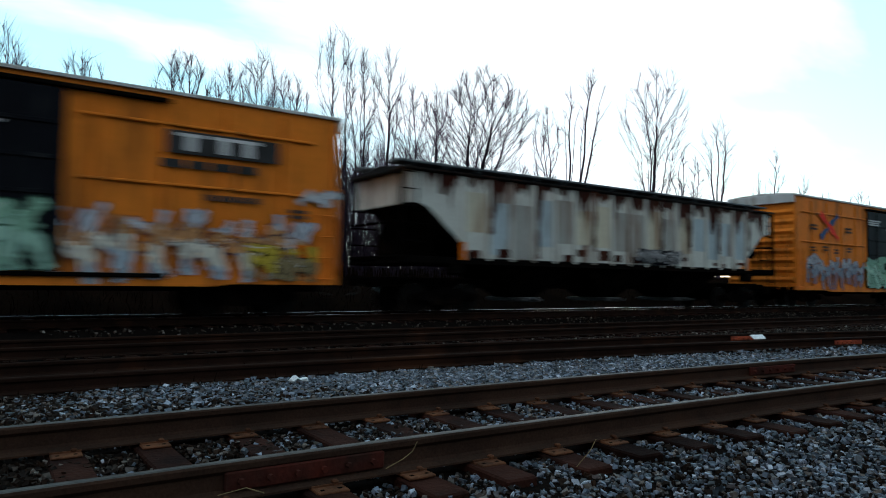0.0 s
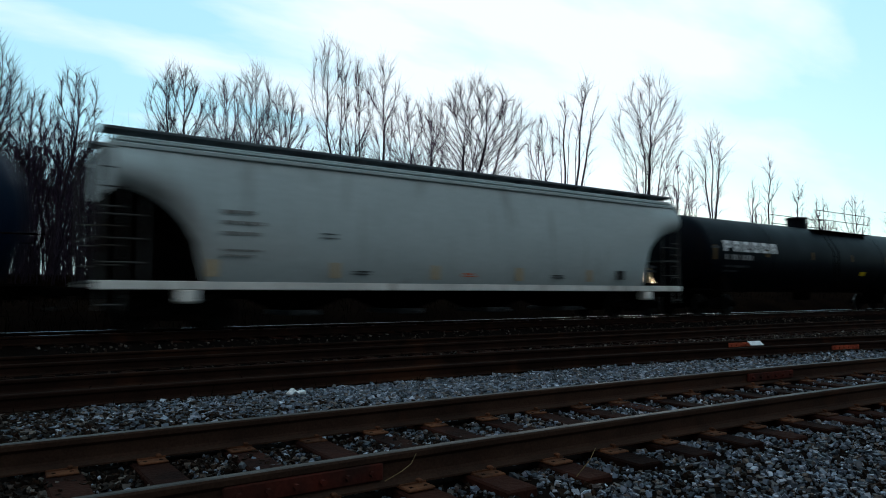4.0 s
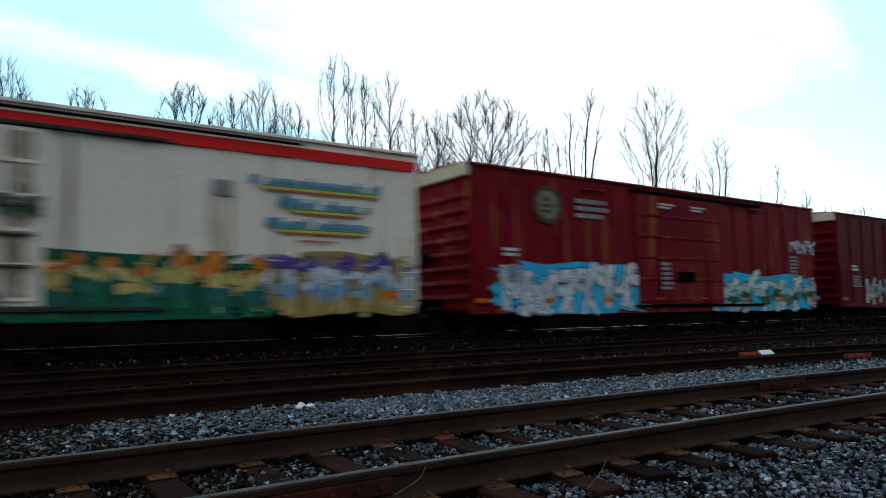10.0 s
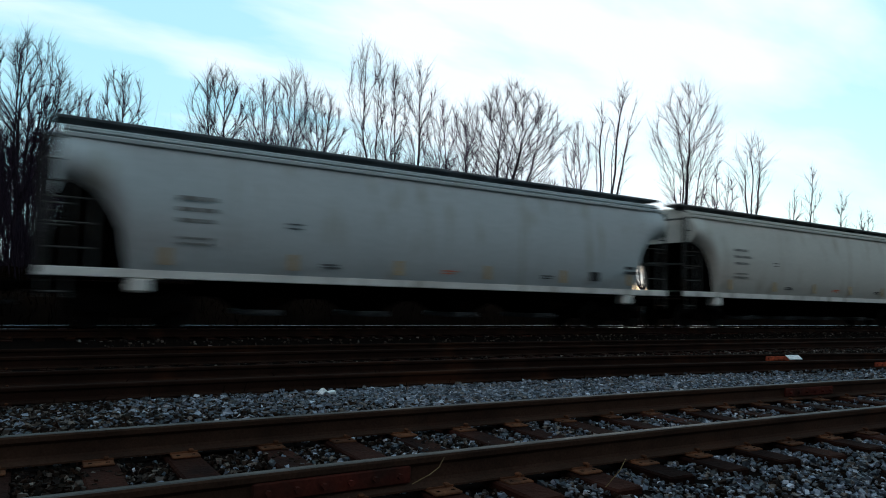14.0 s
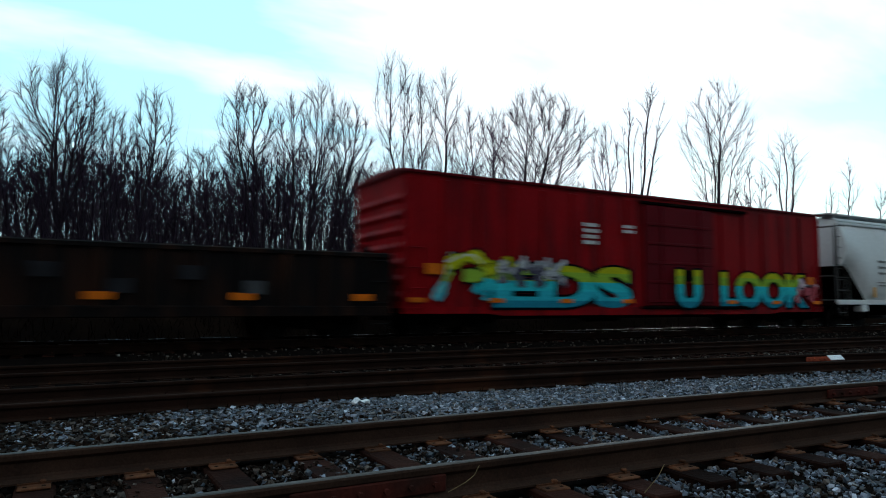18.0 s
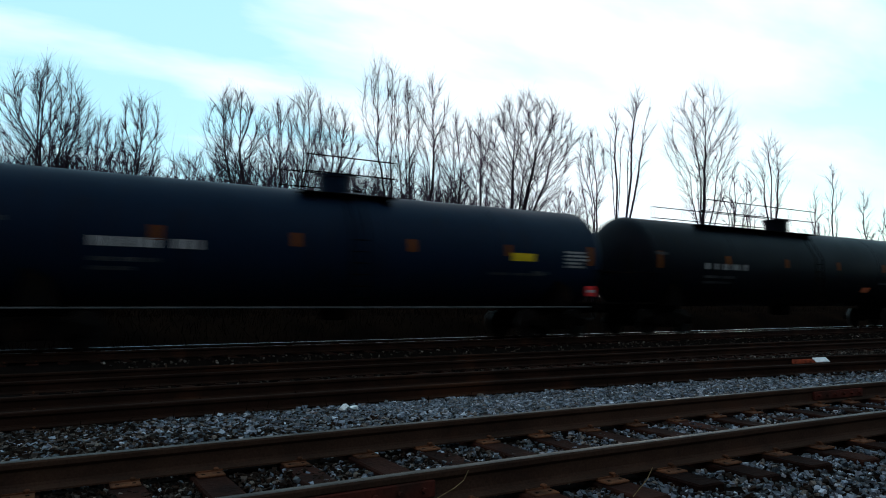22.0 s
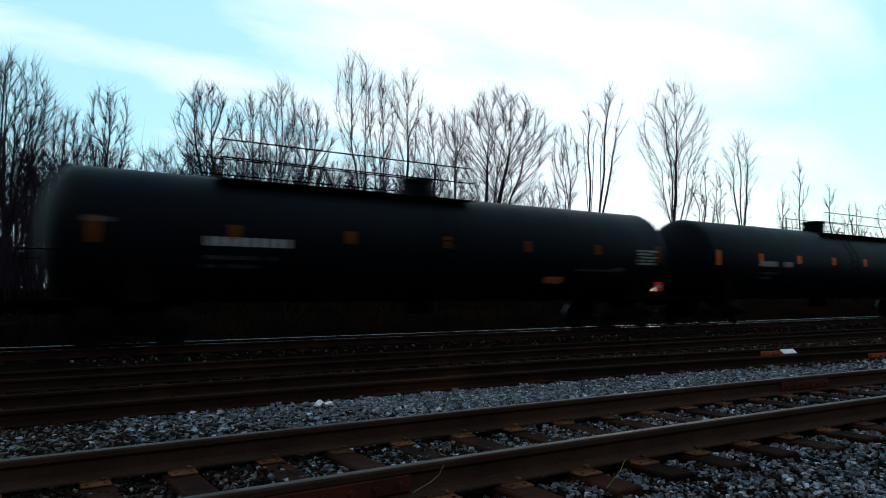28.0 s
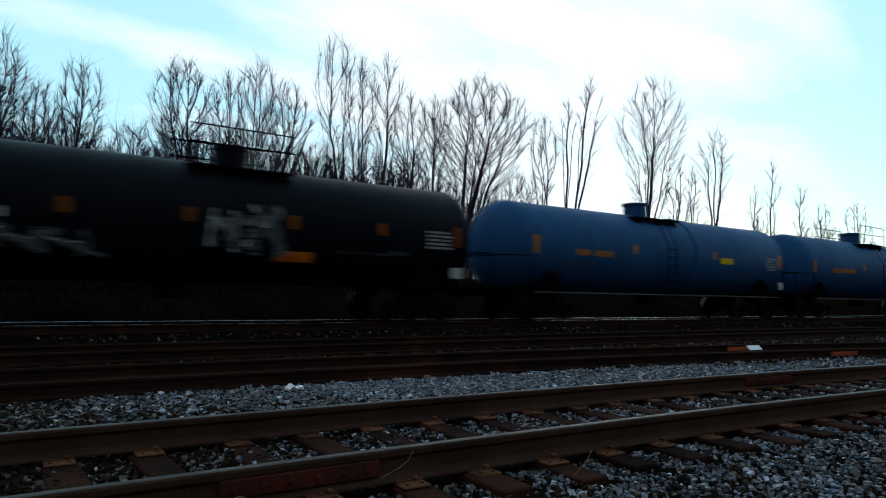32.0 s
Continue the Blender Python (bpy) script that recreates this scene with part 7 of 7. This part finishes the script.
THIN = [(36.5, 17.8, 33.4, 42.4, "oak", 0.30), (43.5, 15.0, 42.0, 44.5, "pole", 0.4), (45.2, 17.1, 44.2, 46.3, "bare", 0.45),
        (45.6, 18.2, 45.6, 48.5, "bare", 0.42), (51.7, 17.5, 49.3, 55.0, "oak", 0.36),
        (53.4, 11.2, 53.0, 55.5, "shrub", 0.3), (56.8, 13.4, 55.2, 58.6, "bare", 0.36), (55.3, 11.0, 54.4, 56.0, "shrub", 0.2),
        (59.4, 8.9, 59.1, 60.4, "shrub", 0.2), (60.8, 11.0, 60.2, 61.6, "shrub", 0.2), (62.8, 8.9, 62.3, 63.4, "shrub", 0.2),
        (64.0, 7.5, 63.5, 65.0, "shrub", 0.2), (66.5, 7.5, 65.4, 67.4, "shrub", 0.2), (69.0, 7.0, 68.0, 70.4, "shrub", 0.2)]


def woods():
    rnd = random.Random(77)
    for k, (az, el, az0, az1, style, base) in enumerate(DENSE + THIN):
        y = 31 + (k * 7) % 5 if style != "shrub" else 37
        x = on_ray(az, y)
        far = math.hypot(x, y)
        height = EYE.z + far * math.tan(radians(el)) - ground_z(x, y) + 0.1
        tree(x, y, height, far * math.tan(radians(az0 - az)), far * math.tan(radians(az1 - az)), 300 + k, TALL if style == "bare" else BARE, style, base, 0.75 if az > 45 else 1.0)
    # the wood goes on behind, lower and closer together
    for k in range(84):
        az = -8 + 50 * (k + rnd.uniform(0, 0.9)) / 72 if k < 72 else 42 + 24 * (k - 72 + rnd.uniform(0, 0.9)) / 12
        y = rnd.uniform(36, 52)
        x = on_ray(az, y)
        far = math.hypot(x, y)
        el = (12.8 if az < 33 else 9.8 if az < 43 else 5.4) + rnd.uniform(-2.6, 0.9)
        height = EYE.z + far * math.tan(radians(el)) - ground_z(x, y)
        w = rnd.uniform(1.5, 2.8)
        tree(x, y, height, -w, w, 400 + k, "slender leafless tree in the wood", "back" if az < 45 else "shrub", rnd.uniform(0.15, 0.3))


def thicket():
    """Brushwood and saplings under the trees, too many to count."""
    rng = np.random.default_rng(9)
    n = 2200
    az = np.where(rng.uniform(0, 1, n) < 0.7, rng.uniform(-8, 42, n), np.where(rng.uniform(0, 1, n) < 0.8, rng.uniform(22, 44, n), rng.uniform(42, 70, n)))
    y = rng.uniform(25, 46, n)
    x = np.tan(np.radians(az)) * y
    h = rng.uniform(0.35, 1, n) ** 1.5 * np.where(az < 26, 5.8, np.where(az < 34, 5.2, np.where(az < 46, 4.6, 1.6)))
    p = np.stack([x, y, [ground_z(a, b) - 0.05 for a, b in zip(x, y)]], 1)
    d = rng.normal(0, 0.10, (n, 3))
    d[:, 2] = 1
    sets, r = [], rng.uniform(0.010, 0.030, n)
    for k in range(3):
        q = p + d * (h / 3)[:, None]
        sets.append(prisms(p, q, r, r * 0.7, 3))
        for _ in range(4):
            out = d + rng.normal(0, 0.45, (n, 3))
            out[:, 2] = np.abs(out[:, 2]) * 0.9
            a = p + (q - p) * rng.uniform(0.2, 1, (n, 1))
            sets.append(spikes(a, a + out * (h * rng.uniform(0.14, 0.36, n))[:, None], r * 0.5 + 0.003))
        p, r = q, r * 0.7
        d = d + rng.normal(0, 0.08, (n, 3))
        d[:, 2] = 1
    ob = new("thicket", bars_mesh("thicket", sets, BRUSH))
    tagged(ob, "dense bare brushwood under the trees", "brushwood", kind="stuff")


def weeds():
    rnd, g = random.Random(10), Geo()
    for _ in range(14000):
        az = rnd.uniform(-8, 70)
        y = rnd.uniform(19.0, 30)
        x = on_ray(az, y)
        h = rnd.uniform(0.1, 0.55) ** 1.3 if y > 20 else rnd.uniform(0.06, 0.25)
        z = ground_z(x, y) - 0.03
        dx, dy, w = rnd.gauss(0, 0.5) * h, rnd.gauss(0, 0.5) * h, rnd.uniform(0.006, 0.016)
        g.add([(x - w, y, z), (x + w, y, z), (x + dx * 0.4 + w * 0.7, y + dy * 0.4, z + h * 0.6), (x + dx * 0.4 - w * 0.7, y + dy * 0.4, z + h * 0.6), (x + dx, y + dy, z + h)],
              [(0, 1, 2, 3), (3, 2, 4)])
    ob = new("dry_weeds", quick(g, "dry_weeds", DRY))
    tagged(ob, "dead brown weeds along the main track", "weeds", kind="stuff")
    g = Geo()
    for _ in range(420):                             # stalks between the old tracks
        x = rnd.uniform(0, 30)
        tr = rnd.choice((track_m, track_m, track_n))
        y = tr(x) + rnd.choice((rnd.uniform(0.85, 1.5), rnd.uniform(-1.3, -0.8), rnd.uniform(-0.6, 0.6)))
        z, h, w = ground_z(x, y), rnd.uniform(0.05, 0.22), 0.005
        dx, dy = rnd.gauss(0, 0.4) * h, rnd.gauss(0, 0.4) * h
        g.add([(x - w, y, z), (x + w, y, z), (x + dx * 0.5 + w, y + dy * 0.5, z + h * 0.7), (x + dx * 0.5 - w, y + dy * 0.5, z + h * 0.7), (x + dx, y + dy, z + h * 0.9)], [(0, 1, 2, 3), (3, 2, 4)])
    ob = new("dry_stalks", quick(g, "dry_stalks", DRY))
    tagged(ob, "dry straw stalks between the old rails", "weeds", kind="stuff")


woods()
thicket()
weeds()


# ---------------------------------------------------------------- litter
def litter():
    g = Geo()
    rnd = random.Random(3)
    pts = []
    for i in range(5):
        pts.append([(0.055 * i - 0.13 + rnd.uniform(-0.01, 0.01), 0.05 * math.cos(a) + rnd.uniform(-0.01, 0.01), 0.03 + 0.04 * math.sin(a) * (0.5 + 0.3 * math.sin(i * 2.1)) + 0.035 * (i == 1)) for a in [2 * math.pi * j / 8 for j in range(8)]])
    g.loft(pts)
    ob = new("crumpled_wrapper", g.mesh("crumpled_wrapper", WHITE))
    ob.location = (3.28, 7.72, ground_z(3.28, 7.72) + 0.055)
    ob.rotation_euler = (0, 0, 0.3)
    tagged(ob, "crumpled white plastic wrapper on the ballast", "litter")
    g = Geo()
    g.slab(-0.21, 0.21, -0.07, 0.07, -0.012, 0.012, 0.004)
    ob = new("white_board", g.mesh("white_board", WHITE))
    ob.location, ob.rotation_euler = (14.86, 8.72, -0.21), (0.7, 0, -0.12)
    tagged(ob, "white board leaning on the old rail", "board")
    g = Geo()
    for p in ([(3.12, 3.02, -0.2), (3.2, 2.98, -0.1), (3.26, 2.99, -0.04)], [(1.95, 3.35, -0.12), (2.05, 3.33, -0.075), (2.13, 3.36, -0.05), (2.17, 3.37, 0.0)], [(1.0, 3.3, -0.1), (1.12, 3.25, -0.07), (1.2, 3.22, -0.1)]):
        g.tube(p, 0.0028, 4)
    ob = new("straw", g.mesh("straw", mat("straw", (0.20, 0.14, 0.07), (0.14, 0.10, 0.05), 0.8)))
    tagged(ob, "bent dry straws by the near rail", "weeds", kind="stuff")


litter()


# ---------------------------------------------------------------- the train's run
def train_at(t):
    return 22.5155 * t - 0.01712 * t * t


def motions():
    for car, s in TRAIN:
        walk(car, [(t, pose(s + train_at(t), C_MID, C_TOP)) for t in (0, 4, 8, 12, 16, 20, 24, 28, 32)])


motions()
